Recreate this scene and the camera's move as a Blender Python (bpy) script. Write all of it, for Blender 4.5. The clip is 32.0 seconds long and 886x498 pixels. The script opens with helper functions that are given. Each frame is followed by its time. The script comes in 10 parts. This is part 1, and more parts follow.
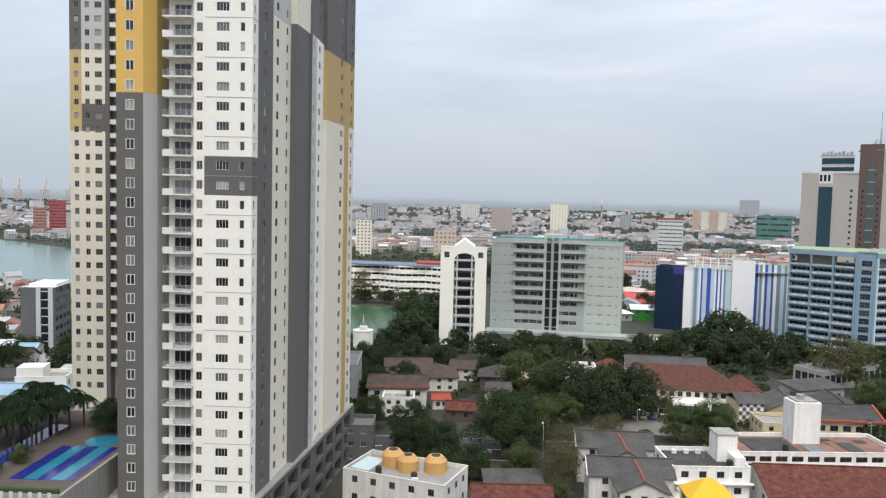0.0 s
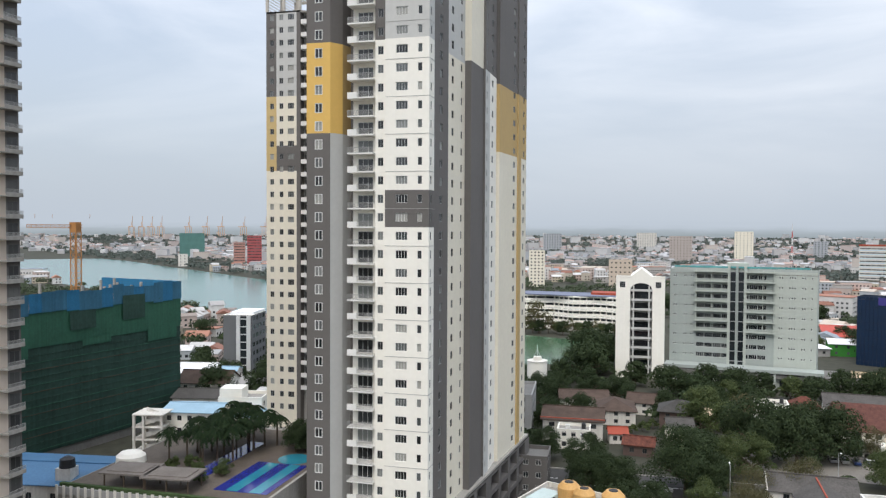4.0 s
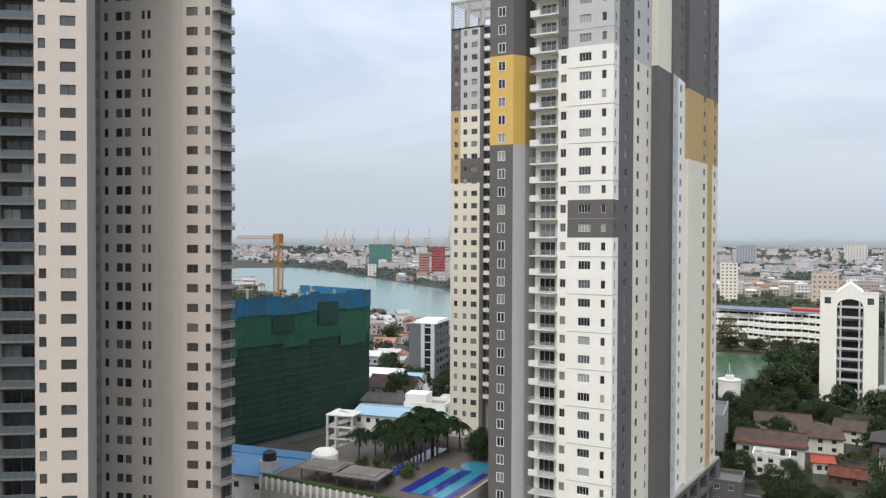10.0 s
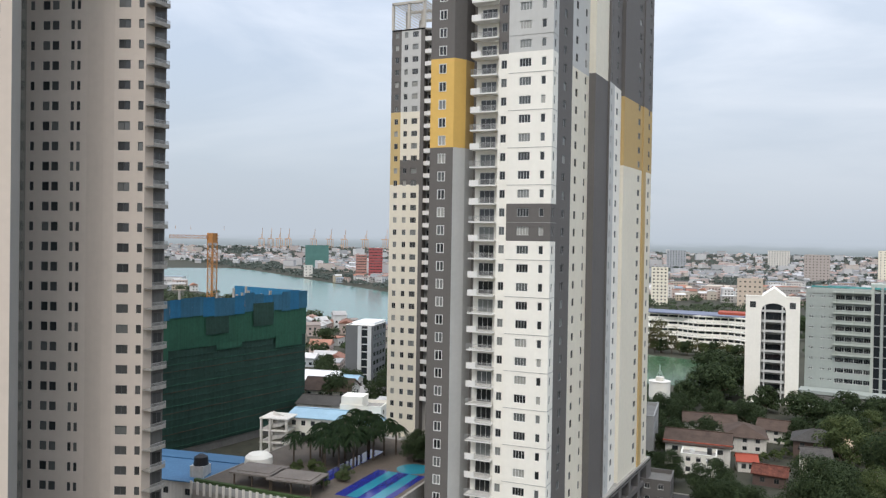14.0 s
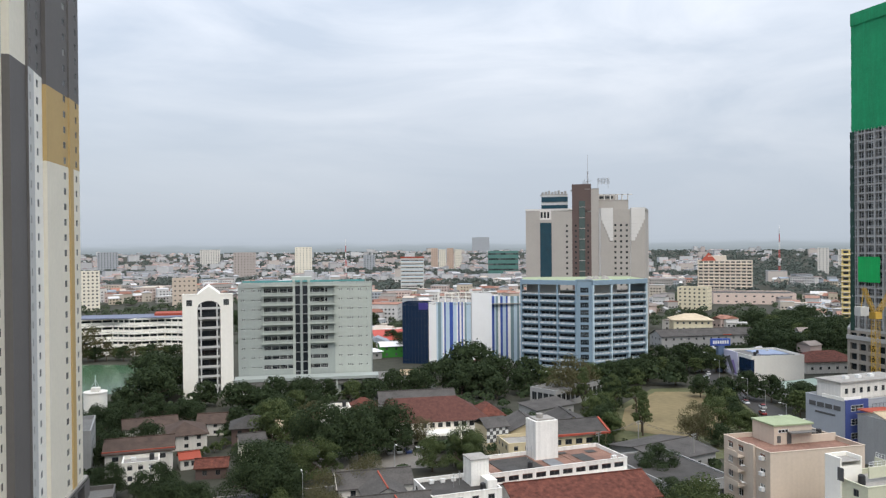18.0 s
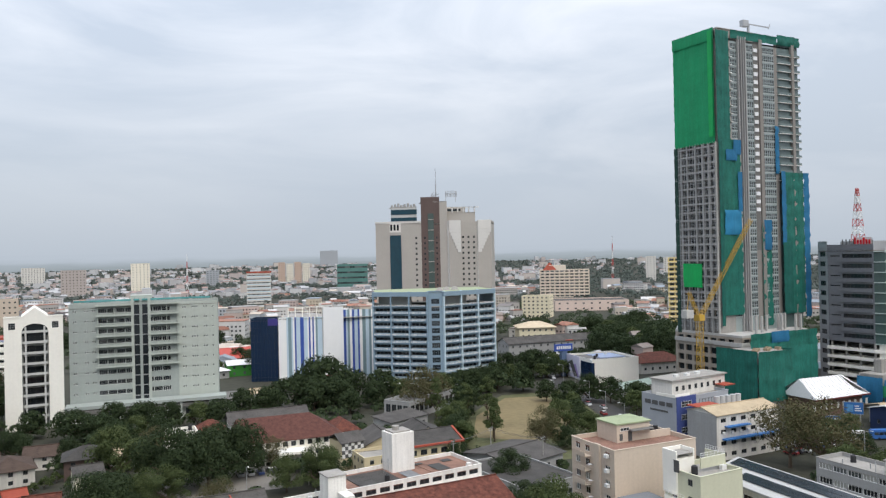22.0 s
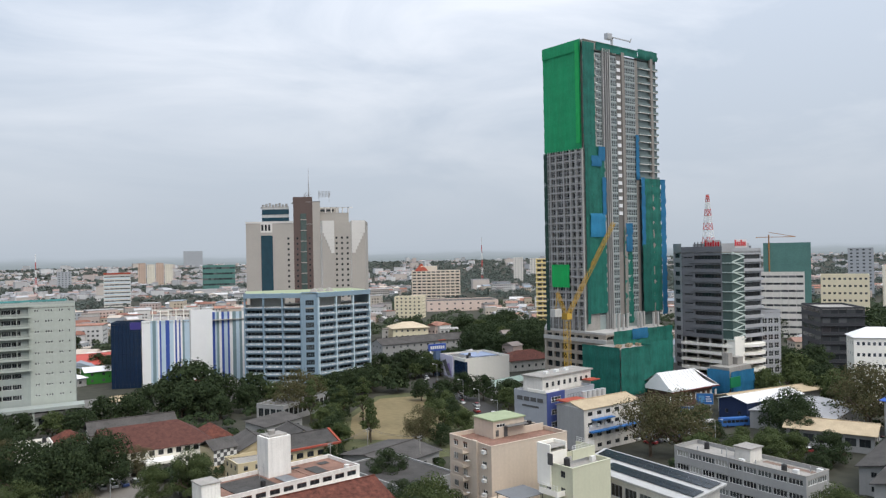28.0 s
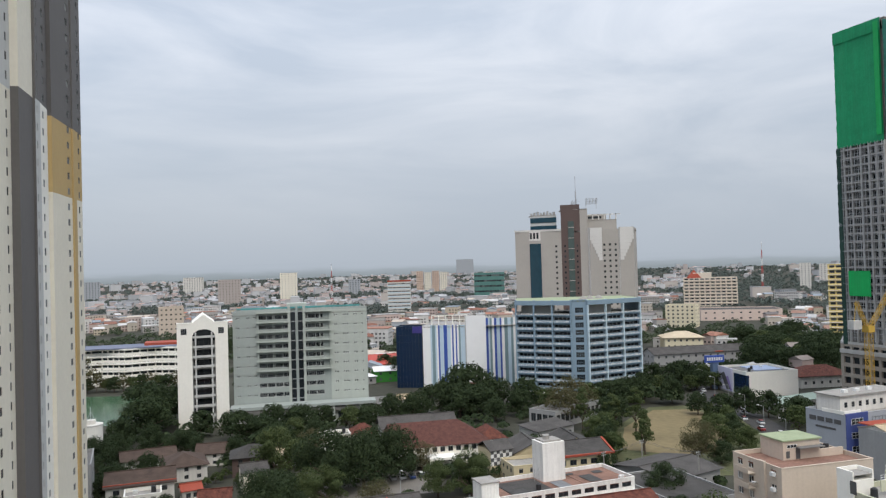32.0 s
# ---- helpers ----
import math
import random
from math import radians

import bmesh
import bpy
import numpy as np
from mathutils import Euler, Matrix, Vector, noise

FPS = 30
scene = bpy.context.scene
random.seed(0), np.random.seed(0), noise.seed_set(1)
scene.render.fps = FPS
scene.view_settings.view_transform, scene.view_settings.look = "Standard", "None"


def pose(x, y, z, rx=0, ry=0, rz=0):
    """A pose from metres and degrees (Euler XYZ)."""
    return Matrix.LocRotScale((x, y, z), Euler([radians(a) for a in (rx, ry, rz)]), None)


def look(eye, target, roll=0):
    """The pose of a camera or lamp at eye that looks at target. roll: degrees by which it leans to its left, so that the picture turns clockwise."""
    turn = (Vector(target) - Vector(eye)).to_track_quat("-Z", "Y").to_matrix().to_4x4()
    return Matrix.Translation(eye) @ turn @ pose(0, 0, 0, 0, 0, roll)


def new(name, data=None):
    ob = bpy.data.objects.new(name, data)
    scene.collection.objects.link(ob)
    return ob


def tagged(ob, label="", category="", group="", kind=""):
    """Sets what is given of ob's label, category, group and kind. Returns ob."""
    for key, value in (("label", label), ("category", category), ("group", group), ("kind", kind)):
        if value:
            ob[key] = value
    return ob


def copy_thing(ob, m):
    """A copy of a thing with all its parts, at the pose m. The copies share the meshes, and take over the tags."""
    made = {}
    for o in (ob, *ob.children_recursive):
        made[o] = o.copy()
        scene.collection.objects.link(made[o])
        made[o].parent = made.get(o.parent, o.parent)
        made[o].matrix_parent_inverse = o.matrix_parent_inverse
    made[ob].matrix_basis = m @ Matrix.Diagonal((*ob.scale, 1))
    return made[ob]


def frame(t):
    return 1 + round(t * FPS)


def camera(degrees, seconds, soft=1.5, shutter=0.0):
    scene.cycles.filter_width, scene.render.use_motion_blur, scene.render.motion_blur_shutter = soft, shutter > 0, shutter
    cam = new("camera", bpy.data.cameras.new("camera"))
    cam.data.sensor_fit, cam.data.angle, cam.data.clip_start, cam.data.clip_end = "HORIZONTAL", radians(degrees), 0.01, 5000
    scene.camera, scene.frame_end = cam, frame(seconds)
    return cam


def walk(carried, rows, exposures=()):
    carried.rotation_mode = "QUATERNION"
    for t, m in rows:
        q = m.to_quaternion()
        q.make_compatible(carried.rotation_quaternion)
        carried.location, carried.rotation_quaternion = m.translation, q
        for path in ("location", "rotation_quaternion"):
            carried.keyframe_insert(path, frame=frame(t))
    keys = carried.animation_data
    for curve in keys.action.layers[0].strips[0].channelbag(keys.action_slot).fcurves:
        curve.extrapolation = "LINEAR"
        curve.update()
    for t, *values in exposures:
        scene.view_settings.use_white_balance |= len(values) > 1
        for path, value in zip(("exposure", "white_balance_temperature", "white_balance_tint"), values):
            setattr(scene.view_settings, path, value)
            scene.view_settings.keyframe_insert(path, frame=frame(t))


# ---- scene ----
EXPOSURE = 0.54
# camera: seconds, place, heading (to the left from +y), pitch, roll
cam = camera(59.53, 32.0, soft=1.3)
PATH = [
    (0.0, 1.06, 0.07, 62.30, 1.83, -3.81, 1.35),
    (0.5, 1.07, -0.01, 62.26, 4.04, -3.96, 1.26),
    (1.0, 0.97, -0.25, 62.26, 5.97, -3.32, 1.03),
    (1.5, 1.05, -0.26, 62.33, 8.22, -3.16, 0.77),
    (2.0, 1.12, -0.42, 62.31, 10.23, -2.48, 0.47),
    (2.5, 1.13, -0.62, 62.34, 11.66, -2.28, 0.54),
    (3.0, 1.20, -0.67, 62.33, 12.60, -1.82, 0.54),
    (3.5, 1.16, -0.71, 62.20, 13.80, -1.75, 0.42),
    (5.5, 1.01, -0.60, 61.91, 16.99, -1.59, -0.39),
    (6.0, 1.01, -0.61, 61.94, 18.69, -1.73, -0.56),
    (6.5, 0.95, -0.69, 61.93, 19.84, -1.91, -0.03),
    (7.0, 0.97, -0.67, 61.91, 21.06, -1.72, 0.17),
    (7.5, 0.91, -0.64, 61.90, 22.10, -1.81, 0.15),
    (8.0, 0.96, -0.62, 61.89, 22.60, -1.41, 0.07),
    (8.5, 0.98, -0.67, 61.94, 24.06, -1.50, 0.12),
    (9.0, 0.89, -0.69, 61.98, 25.52, -1.65, 0.01),
    (9.5, 0.91, -0.72, 61.89, 26.69, -1.25, 0.13),
    (10.0, 0.91, -0.70, 61.90, 27.95, -0.93, 0.21),
    (10.5, 0.89, -0.72, 61.95, 29.11, -0.81, -0.02),
    (11.0, 0.98, -0.71, 61.91, 29.70, -0.59, 0.05),
    (11.5, 0.94, -0.80, 61.94, 30.02, -0.33, 0.13),
    (12.0, 0.98, -0.92, 61.94, 31.90, 0.26, -0.29),
    (12.5, 0.92, -0.87, 61.92, 31.91, 0.14, 0.40),
    (13.0, 0.93, -0.79, 61.89, 31.34, -0.42, 0.34),
    (13.5, 0.82, -0.72, 61.89, 28.00, 0.05, 0.62),
    (15.5, 0.04, -0.46, 62.05, 5.92, -3.32, 0.74),
    (16.0, 0.00, -0.00, 62.00, 0.00, -1.95, -0.65),
    (16.5, -0.08, 0.36, 62.06, -4.00, -0.86, -0.99),
    (17.0, -0.35, 0.56, 62.04, -7.22, -0.53, -1.43),
    (17.5, -0.23, 0.65, 61.96, -13.69, -0.53, -1.70),
    (18.0, -0.22, 0.96, 61.98, -16.88, -0.53, -0.47),
    (18.5, -0.42, 1.19, 62.11, -17.18, -0.09, -1.09),
    (19.0, -0.62, 1.45, 62.18, -18.40, 0.33, 0.50),
    (19.5, -0.64, 1.51, 62.10, -19.54, 0.43, -0.52),
    (20.0, -0.74, 1.74, 62.03, -20.94, 0.65, -0.69),
    (20.5, -0.79, 1.75, 62.03, -21.77, 0.68, -1.79),
    (21.0, -1.06, 1.46, 61.95, -24.18, 0.49, -0.62),
    (21.5, -1.10, 1.57, 61.95, -27.50, -0.33, -1.37),
    (22.0, -1.30, 1.72, 61.98, -28.08, 0.25, -1.28),
    (22.5, -1.26, 2.08, 61.88, -30.28, -0.23, -1.07),
    (23.0, -1.10, 2.47, 61.84, -35.11, -0.14, 0.02),
    (23.5, -1.25, 2.70, 61.77, -36.75, -0.35, -0.39),
    (24.0, -1.48, 2.78, 61.84, -37.30, -0.13, -0.82),
    (24.5, -1.56, 3.00, 61.90, -38.36, 0.21, -1.45),
    (25.0, -1.93, 2.53, 61.83, -40.32, 0.30, -0.57),
    (25.5, -2.12, 2.54, 61.89, -42.14, 0.04, -0.62),
    (27.5, -3.07, 2.27, 61.99, -39.59, -0.10, -1.12),
    (28.0, -3.27, 2.40, 61.94, -37.62, 0.13, -1.11),
    (28.5, -3.24, 2.58, 62.07, -35.43, 0.21, -0.97),
    (29.0, -3.47, 2.35, 61.95, -37.23, -0.50, -0.98),
    (29.5, -3.85, 2.13, 61.91, -35.46, 0.08, -0.36),
    (30.0, -3.97, 2.22, 61.97, -31.21, 0.43, -1.22),
    (30.5, -4.25, 2.09, 62.07, -27.47, 0.35, -0.62),
    (31.0, -4.64, 1.72, 62.22, -25.34, 0.35, -1.28),
    (31.5, -4.84, 1.93, 62.26, -22.29, 0.58, -1.09),
    (32.0, -5.01, 1.96, 62.23, -18.18, 1.12, -1.66),
]
walk(cam, [(t, pose(x, y, z, 0, 0, yaw) @ pose(0, 0, 0, 90 + pitch) @ pose(0, 0, 0, 0, 0, roll)) for t, x, y, z, yaw, pitch, roll in PATH],
     exposures=[(t, EXPOSURE + e) for t, e in ((0.0, 0.03), (6.0, 0.05), (9.0, 0.08), (13.0, 0.04), (17.0, -0.01), (20.0, -0.05), (24.0, -0.06), (28.0, -0.09), (30.4, -0.06), (31.2, -0.09), (32.0, -0.22))])

# ---- sky and sun ----
SUN_AZ, SUN_EL = 180.0, 56.0          # compass degrees from +y towards +x, height in degrees
world = bpy.data.worlds.new("overcast_sky")
scene.world = world
world.use_nodes = True
wn, wl = world.node_tree.nodes, world.node_tree.links
wn.clear()
w_out, w_bg = wn.new("ShaderNodeOutputWorld"), wn.new("ShaderNodeBackground")
sky = wn.new("ShaderNodeTexSky")
sky.sky_type, sky.sun_disc = "NISHITA", False
sky.sun_elevation, sky.sun_rotation = radians(SUN_EL), radians(SUN_AZ)
sky.air_density, sky.dust_density, sky.ozone_density = 1.0, 2.5, 1.0
w_co, w_map, w_n1, w_n2 = wn.new("ShaderNodeTexCoord"), wn.new("ShaderNodeMapping"), wn.new("ShaderNodeTexNoise"), wn.new("ShaderNodeTexNoise")
w_map.inputs["Scale"].default_value = (1.0, 1.3, 4.2)
w_map.inputs["Rotation"].default_value = (radians(4), radians(7), radians(20))
w_n1.inputs["Scale"].default_value, w_n1.inputs["Detail"].default_value, w_n1.inputs["Roughness"].default_value = 2.1, 7.0, 0.55
w_n1.inputs["Distortion"].default_value = 0.5
w_ramp = wn.new("ShaderNodeValToRGB")
w_ramp.color_ramp.elements[0].position, w_ramp.color_ramp.elements[1].position = 0.40, 0.62
w_ramp.color_ramp.elements[0].color, w_ramp.color_ramp.elements[1].color = (0.0, 0.0, 0.0, 1), (1, 1, 1, 1)
w_cloud = wn.new("ShaderNodeValToRGB")   # thin veil: shaded base to lit top
w_cloud.color_ramp.elements[0].color, w_cloud.color_ramp.elements[1].color = (4.15, 4.65, 5.4, 1), (5.85, 6.15, 6.7, 1)
w_sep, w_low = wn.new("ShaderNodeSeparateXYZ"), wn.new("ShaderNodeMapRange")
w_low.inputs["From Min"].default_value, w_low.inputs["From Max"].default_value = 0.0, 0.30
w_haze, w_mix = wn.new("ShaderNodeMix"), wn.new("ShaderNodeMix")
w_haze.data_type = w_mix.data_type = "RGBA"
w_haze.inputs[6].default_value = (2.95, 3.3, 3.75, 1)      # haze at the horizon
w_cov = wn.new("ShaderNodeMapRange")           # thinner veil towards the sea, on the left
w_cov.inputs["From Min"].default_value, w_cov.inputs["From Max"].default_value = -0.75, 0.25
w_cov.inputs["To Min"].default_value, w_cov.inputs["To Max"].default_value = 0.60, 0.92
wl.new(w_co.outputs["Generated"], w_map.inputs["Vector"])
wl.new(w_map.outputs["Vector"], w_n1.inputs["Vector"])
wl.new(w_n1.outputs["Fac"], w_ramp.inputs["Fac"])
wl.new(w_ramp.outputs["Color"], w_cloud.inputs["Fac"])
wl.new(w_co.outputs["Generated"], w_sep.inputs[0])
wl.new(w_sep.outputs["Z"], w_low.inputs["Value"])
wl.new(w_sep.outputs["X"], w_cov.inputs["Value"])
wl.new(w_cov.outputs["Result"], w_mix.inputs[0])
wl.new(w_low.outputs["Result"], w_haze.inputs[0])
wl.new(sky.outputs["Color"], w_mix.inputs[6])
wl.new(w_cloud.outputs["Color"], w_mix.inputs[7])
wl.new(w_mix.outputs[2], w_haze.inputs[7])
w_up, w_gain = wn.new("ShaderNodeMapRange"), wn.new("ShaderNodeVectorMath")     # an overcast sky is brightest overhead
w_up.inputs["From Min"].default_value, w_up.inputs["From Max"].default_value = 0.42, 1.0
w_up.inputs["To Min"].default_value, w_up.inputs["To Max"].default_value = 1.0, 2.2
w_gain.operation = "SCALE"
wl.new(w_sep.outputs["Z"], w_up.inputs["Value"])
wl.new(w_up.outputs["Result"], w_gain.inputs["Scale"])
wl.new(w_haze.outputs[2], w_gain.inputs[0])
wl.new(w_gain.outputs[0], w_bg.inputs["Color"])
w_bg.inputs["Strength"].default_value = 0.12
wl.new(w_bg.outputs[0], w_out.inputs[0])

sun_data = bpy.data.lights.new("sun", "SUN")
sun_data.energy, sun_data.angle, sun_data.color = 1.3, radians(40), (1.0, 0.92, 0.81)
sun = new("sun", sun_data)
_se, _sa = radians(SUN_EL), radians(SUN_AZ)
sun.matrix_world = look((0, 0, 300), (-math.sin(_sa) * math.cos(_se) * 100, -math.cos(_sa) * math.cos(_se) * 100, 300 - math.sin(_se) * 100))

# ---- materials ----
MATS = {}


def mat(name, color, rough=0.75, var=0.18, scale=0.35, streak=0.0, metal=0.0, spread=0.0, bump=0.0, spec=0.3, island=False):
    """A weathered surface: two scales of noise on the colour, run-down streaks, and a spread of tone from piece to piece."""
    if name in MATS:
        return MATS[name]
    m = bpy.data.materials.new(name)
    m.use_nodes = True
    n, l = m.node_tree.nodes, m.node_tree.links
    b = n["Principled BSDF"]
    b.inputs["Roughness"].default_value, b.inputs["Metallic"].default_value = rough, metal
    b.inputs["Specular IOR Level"].default_value = spec
    co = n.new("ShaderNodeTexCoord")
    big, fine = n.new("ShaderNodeTexNoise"), n.new("ShaderNodeTexNoise")
    big.inputs["Scale"].default_value, big.inputs["Detail"].default_value = scale, 5
    fine.inputs["Scale"].default_value, fine.inputs["Detail"].default_value = scale * 9, 3
    l.new(co.outputs["Object"], big.inputs["Vector"])
    l.new(co.outputs["Object"], fine.inputs["Vector"])
    add = n.new("ShaderNodeMath")
    add.operation = "ADD"
    l.new(big.outputs["Fac"], add.inputs[0])
    l.new(fine.outputs["Fac"], add.inputs[1])
    last = add.outputs[0]
    if streak:
        sc, st, ml = n.new("ShaderNodeMapping"), n.new("ShaderNodeTexNoise"), n.new("ShaderNodeMath")
        sc.inputs["Scale"].default_value = (1.6, 1.6, 0.06)
        st.inputs["Scale"].default_value, st.inputs["Detail"].default_value = 1.0, 4
        l.new(co.outputs["Object"], sc.inputs["Vector"])
        l.new(sc.outputs["Vector"], st.inputs["Vector"])
        ml.operation, ml.inputs[1].default_value, ml.inputs[2].default_value = "MULTIPLY_ADD", streak, 0.0
        l.new(st.outputs["Fac"], ml.inputs[0])
        l.new(last, ml.inputs[2])
        last = ml.outputs[0]
    rng = n.new("ShaderNodeMapRange")
    rng.inputs["From Min"].default_value, rng.inputs["From Max"].default_value = 0.6 + 0.3 * streak, 1.4 + 0.7 * streak
    rng.inputs["To Min"].default_value, rng.inputs["To Max"].default_value = 1 - var, 1 + var * 0.6
    l.new(last, rng.inputs["Value"])
    hsv = n.new("ShaderNodeHueSaturation")
    hsv.inputs["Color"].default_value = (*color, 1)
    if spread:
        oi, mr, mu = n.new("ShaderNodeNewGeometry" if island else "ShaderNodeObjectInfo"), n.new("ShaderNodeMapRange"), n.new("ShaderNodeMath")
        mr.inputs["To Min"].default_value, mr.inputs["To Max"].default_value = 1 - spread, 1 + spread
        l.new(oi.outputs["Random Per Island" if island else "Random"], mr.inputs["Value"])
        mu.operation = "MULTIPLY"
        l.new(mr.outputs["Result"], mu.inputs[0])
        l.new(rng.outputs["Result"], mu.inputs[1])
        l.new(mu.outputs[0], hsv.inputs["Value"])
    else:
        l.new(rng.outputs["Result"], hsv.inputs["Value"])
    l.new(hsv.outputs["Color"], b.inputs["Base Color"])
    if bump:
        bp = n.new("ShaderNodeBump")
        bp.inputs["Strength"].default_value, bp.inputs["Distance"].default_value = bump, 0.1
        l.new(fine.outputs["Fac"], bp.inputs["Height"])
        l.new(bp.outputs["Normal"], b.inputs["Normal"])
    MATS[name] = m
    return m


def ramp_mat(name, colors, rough=0.7, island=False, var=0.15, scale=0.4, spec=0.3):
    """A surface whose pieces take one of several colours each."""
    if name in MATS:
        return MATS[name]
    m = mat(name, (1, 1, 1), rough, var, scale, spec=spec)
    n, l = m.node_tree.nodes, m.node_tree.links
    src = n.new("ShaderNodeNewGeometry" if island else "ShaderNodeObjectInfo")
    r = n.new("ShaderNodeValToRGB")
    r.color_ramp.interpolation = "CONSTANT"
    els = r.color_ramp.elements
    els[0].position, els[0].color = 0, (*colors[0], 1)
    els[1].position, els[1].color = 1 / len(colors), (*colors[1], 1)
    for i, c in enumerate(colors[2:], 2):
        els.new(i / len(colors)).color = (*c, 1)
    l.new(src.outputs["Random Per Island" if island else "Random"], r.inputs["Fac"])
    hsv = next(x for x in n if x.type == "HUE_SAT")
    l.new(r.outputs["Color"], hsv.inputs["Color"])
    return m


def glass_mat(name, colors, rough=0.08):
    m = ramp_mat(name, colors, rough, var=0.1, scale=1.5, spec=0.6)
    return m


WHITE = mat("white_paint", (0.86, 0.835, 0.76), 0.7, 0.07, 0.12, streak=0.5)
CREAM = mat("cream_paint", (0.76, 0.71, 0.59), 0.7, 0.08, 0.12, streak=0.5)
WORN_W = mat("weathered_white_paint", (0.80, 0.785, 0.74), 0.75, 0.26, 0.3, streak=1.6)
GREY_D = mat("dark_grey_paint", (0.137, 0.128, 0.121), 0.7, 0.10, 0.15, streak=0.4)
GREY_M = mat("mid_grey_paint", (0.36, 0.355, 0.34), 0.7, 0.10, 0.15, streak=0.5)
GREY_L = mat("light_grey_paint", (0.52, 0.52, 0.50), 0.7, 0.08, 0.15, streak=0.5)
YELLOW = mat("ochre_yellow_paint", (0.70, 0.45, 0.13), 0.7, 0.07, 0.15, streak=0.4)
TAN = mat("dull_ochre_paint", (0.50, 0.35, 0.15), 0.7, 0.08, 0.15, streak=0.4)
BEIGE = mat("beige_render", (0.64, 0.55, 0.47), 0.75, 0.07, 0.1, streak=0.6)
BEIGE_L = mat("pale_beige_render", (0.80, 0.71, 0.62), 0.75, 0.06, 0.1, streak=0.5)
FRAME_W = mat("white_window_frame", (0.75, 0.75, 0.73), 0.5, 0.05, 1.0)
FRAME_D = mat("dark_window_frame", (0.10, 0.10, 0.10), 0.5, 0.08, 1.0)
FRAME_G = mat("grey_window_frame", (0.33, 0.34, 0.34), 0.5, 0.08, 1.0)
GLASS = glass_mat("window_glass", [(0.02, 0.022, 0.025), (0.07, 0.08, 0.08), (0.03, 0.033, 0.035), (0.22, 0.23, 0.22), (0.018, 0.02, 0.022), (0.12, 0.13, 0.13), (0.025, 0.027, 0.03), (0.36, 0.36, 0.33), (0.05, 0.055, 0.06)])
GLASS_B = glass_mat("beige_tower_glass", [(0.05, 0.05, 0.05), (0.10, 0.10, 0.095), (0.07, 0.07, 0.068), (0.16, 0.16, 0.15), (0.045, 0.045, 0.045), (0.09, 0.09, 0.088)])
GLASS_DK = glass_mat("dark_office_glass", [(0.018, 0.022, 0.026), (0.03, 0.036, 0.04), (0.05, 0.055, 0.058), (0.022, 0.026, 0.03)])
FAR_GLASS = ramp_mat("far_window_glass", [(0.03, 0.034, 0.038), (0.06, 0.065, 0.07), (0.12, 0.125, 0.13), (0.045, 0.05, 0.055)], 0.15, island=True, var=0.1, scale=1.0, spec=0.5)
GLASS_BL = mat("navy_curtain_glass", (0.012, 0.028, 0.065), 0.15, 0.2, 0.3, spec=0.5)
GLASS_TEAL = mat("teal_curtain_glass", (0.016, 0.055, 0.080), 0.12, 0.2, 0.3, spec=0.6)
RAIL = mat("metal_railing", (0.36, 0.36, 0.35), 0.5, 0.1, 1.0)
SLABW = mat("white_balcony_edge", (0.74, 0.73, 0.70), 0.7, 0.08, 0.5, streak=0.3)
# dark wall behind openings; the shade there is put into its colour
INNER = mat("painted_shade_wall", (0.16, 0.155, 0.15), 0.8, 0.1, 0.5)
CONC = mat("bare_concrete", (0.32, 0.305, 0.28), 0.85, 0.34, 0.25, streak=0.8, bump=0.1)
CONC_D = mat("dark_stained_concrete", (0.17, 0.165, 0.155), 0.85, 0.3, 0.25, streak=0.5, bump=0.1)
NET_G = mat("green_safety_net", (0.012, 0.30, 0.12), 0.65, 0.28, 0.16, streak=1.0)
NET_T = mat("teal_safety_net", (0.016, 0.140, 0.108), 0.65, 0.60, 0.22, streak=1.2)
NET_D = mat("dark_green_safety_net", (0.024, 0.060, 0.047), 0.75, 0.45, 0.12, streak=0.9)
NET_B = mat("blue_safety_net", (0.02, 0.14, 0.27), 0.65, 0.3, 0.2, streak=1.0)
STEEL_Y = mat("yellow_crane_paint", (0.52, 0.33, 0.06), 0.55, 0.2, 0.6)
STEEL_O = mat("rusty_orange_crane_paint", (0.40, 0.19, 0.065), 0.6, 0.2, 0.6)
STEEL_G = mat("grey_steel", (0.42, 0.43, 0.44), 0.5, 0.15, 0.6)
TILE_RED = mat("red_clay_roof_tiles", (0.135, 0.046, 0.031), 0.88, 0.85, 0.9, bump=0.5)
TILE_ORANGE = mat("orange_roof_sheet", (0.34, 0.07, 0.04), 0.7, 0.2, 0.3)
ROOF_GREY = mat("grey_asbestos_roof", (0.085, 0.079, 0.074), 0.9, 0.5, 0.3, bump=0.25)
ROOF_DK = mat("dark_weathered_roof", (0.066, 0.062, 0.058), 0.9, 0.5, 0.3, bump=0.25)
ROOF_BLUE = mat("blue_metal_roof", (0.07, 0.17, 0.30), 0.5, 0.2, 0.25)
ROOF_GREEN = mat("pale_green_roof", (0.31, 0.36, 0.22), 0.7, 0.2, 0.3)
ROOF_TAN = mat("tan_metal_roof", (0.45, 0.36, 0.24), 0.7, 0.25, 0.3)
ROOF_WHITE = mat("white_metal_roof", (0.78, 0.78, 0.78), 0.45, 0.08, 0.2)
SOLAR = mat("solar_panel", (0.015, 0.021, 0.028), 0.25, 0.2, 0.5, spec=0.5)
ASPHALT = mat("asphalt", (0.06, 0.058, 0.056), 0.9, 0.25, 0.25)
BARK = mat("bark", (0.10, 0.075, 0.055), 0.9, 0.3, 1.5, bump=0.4)


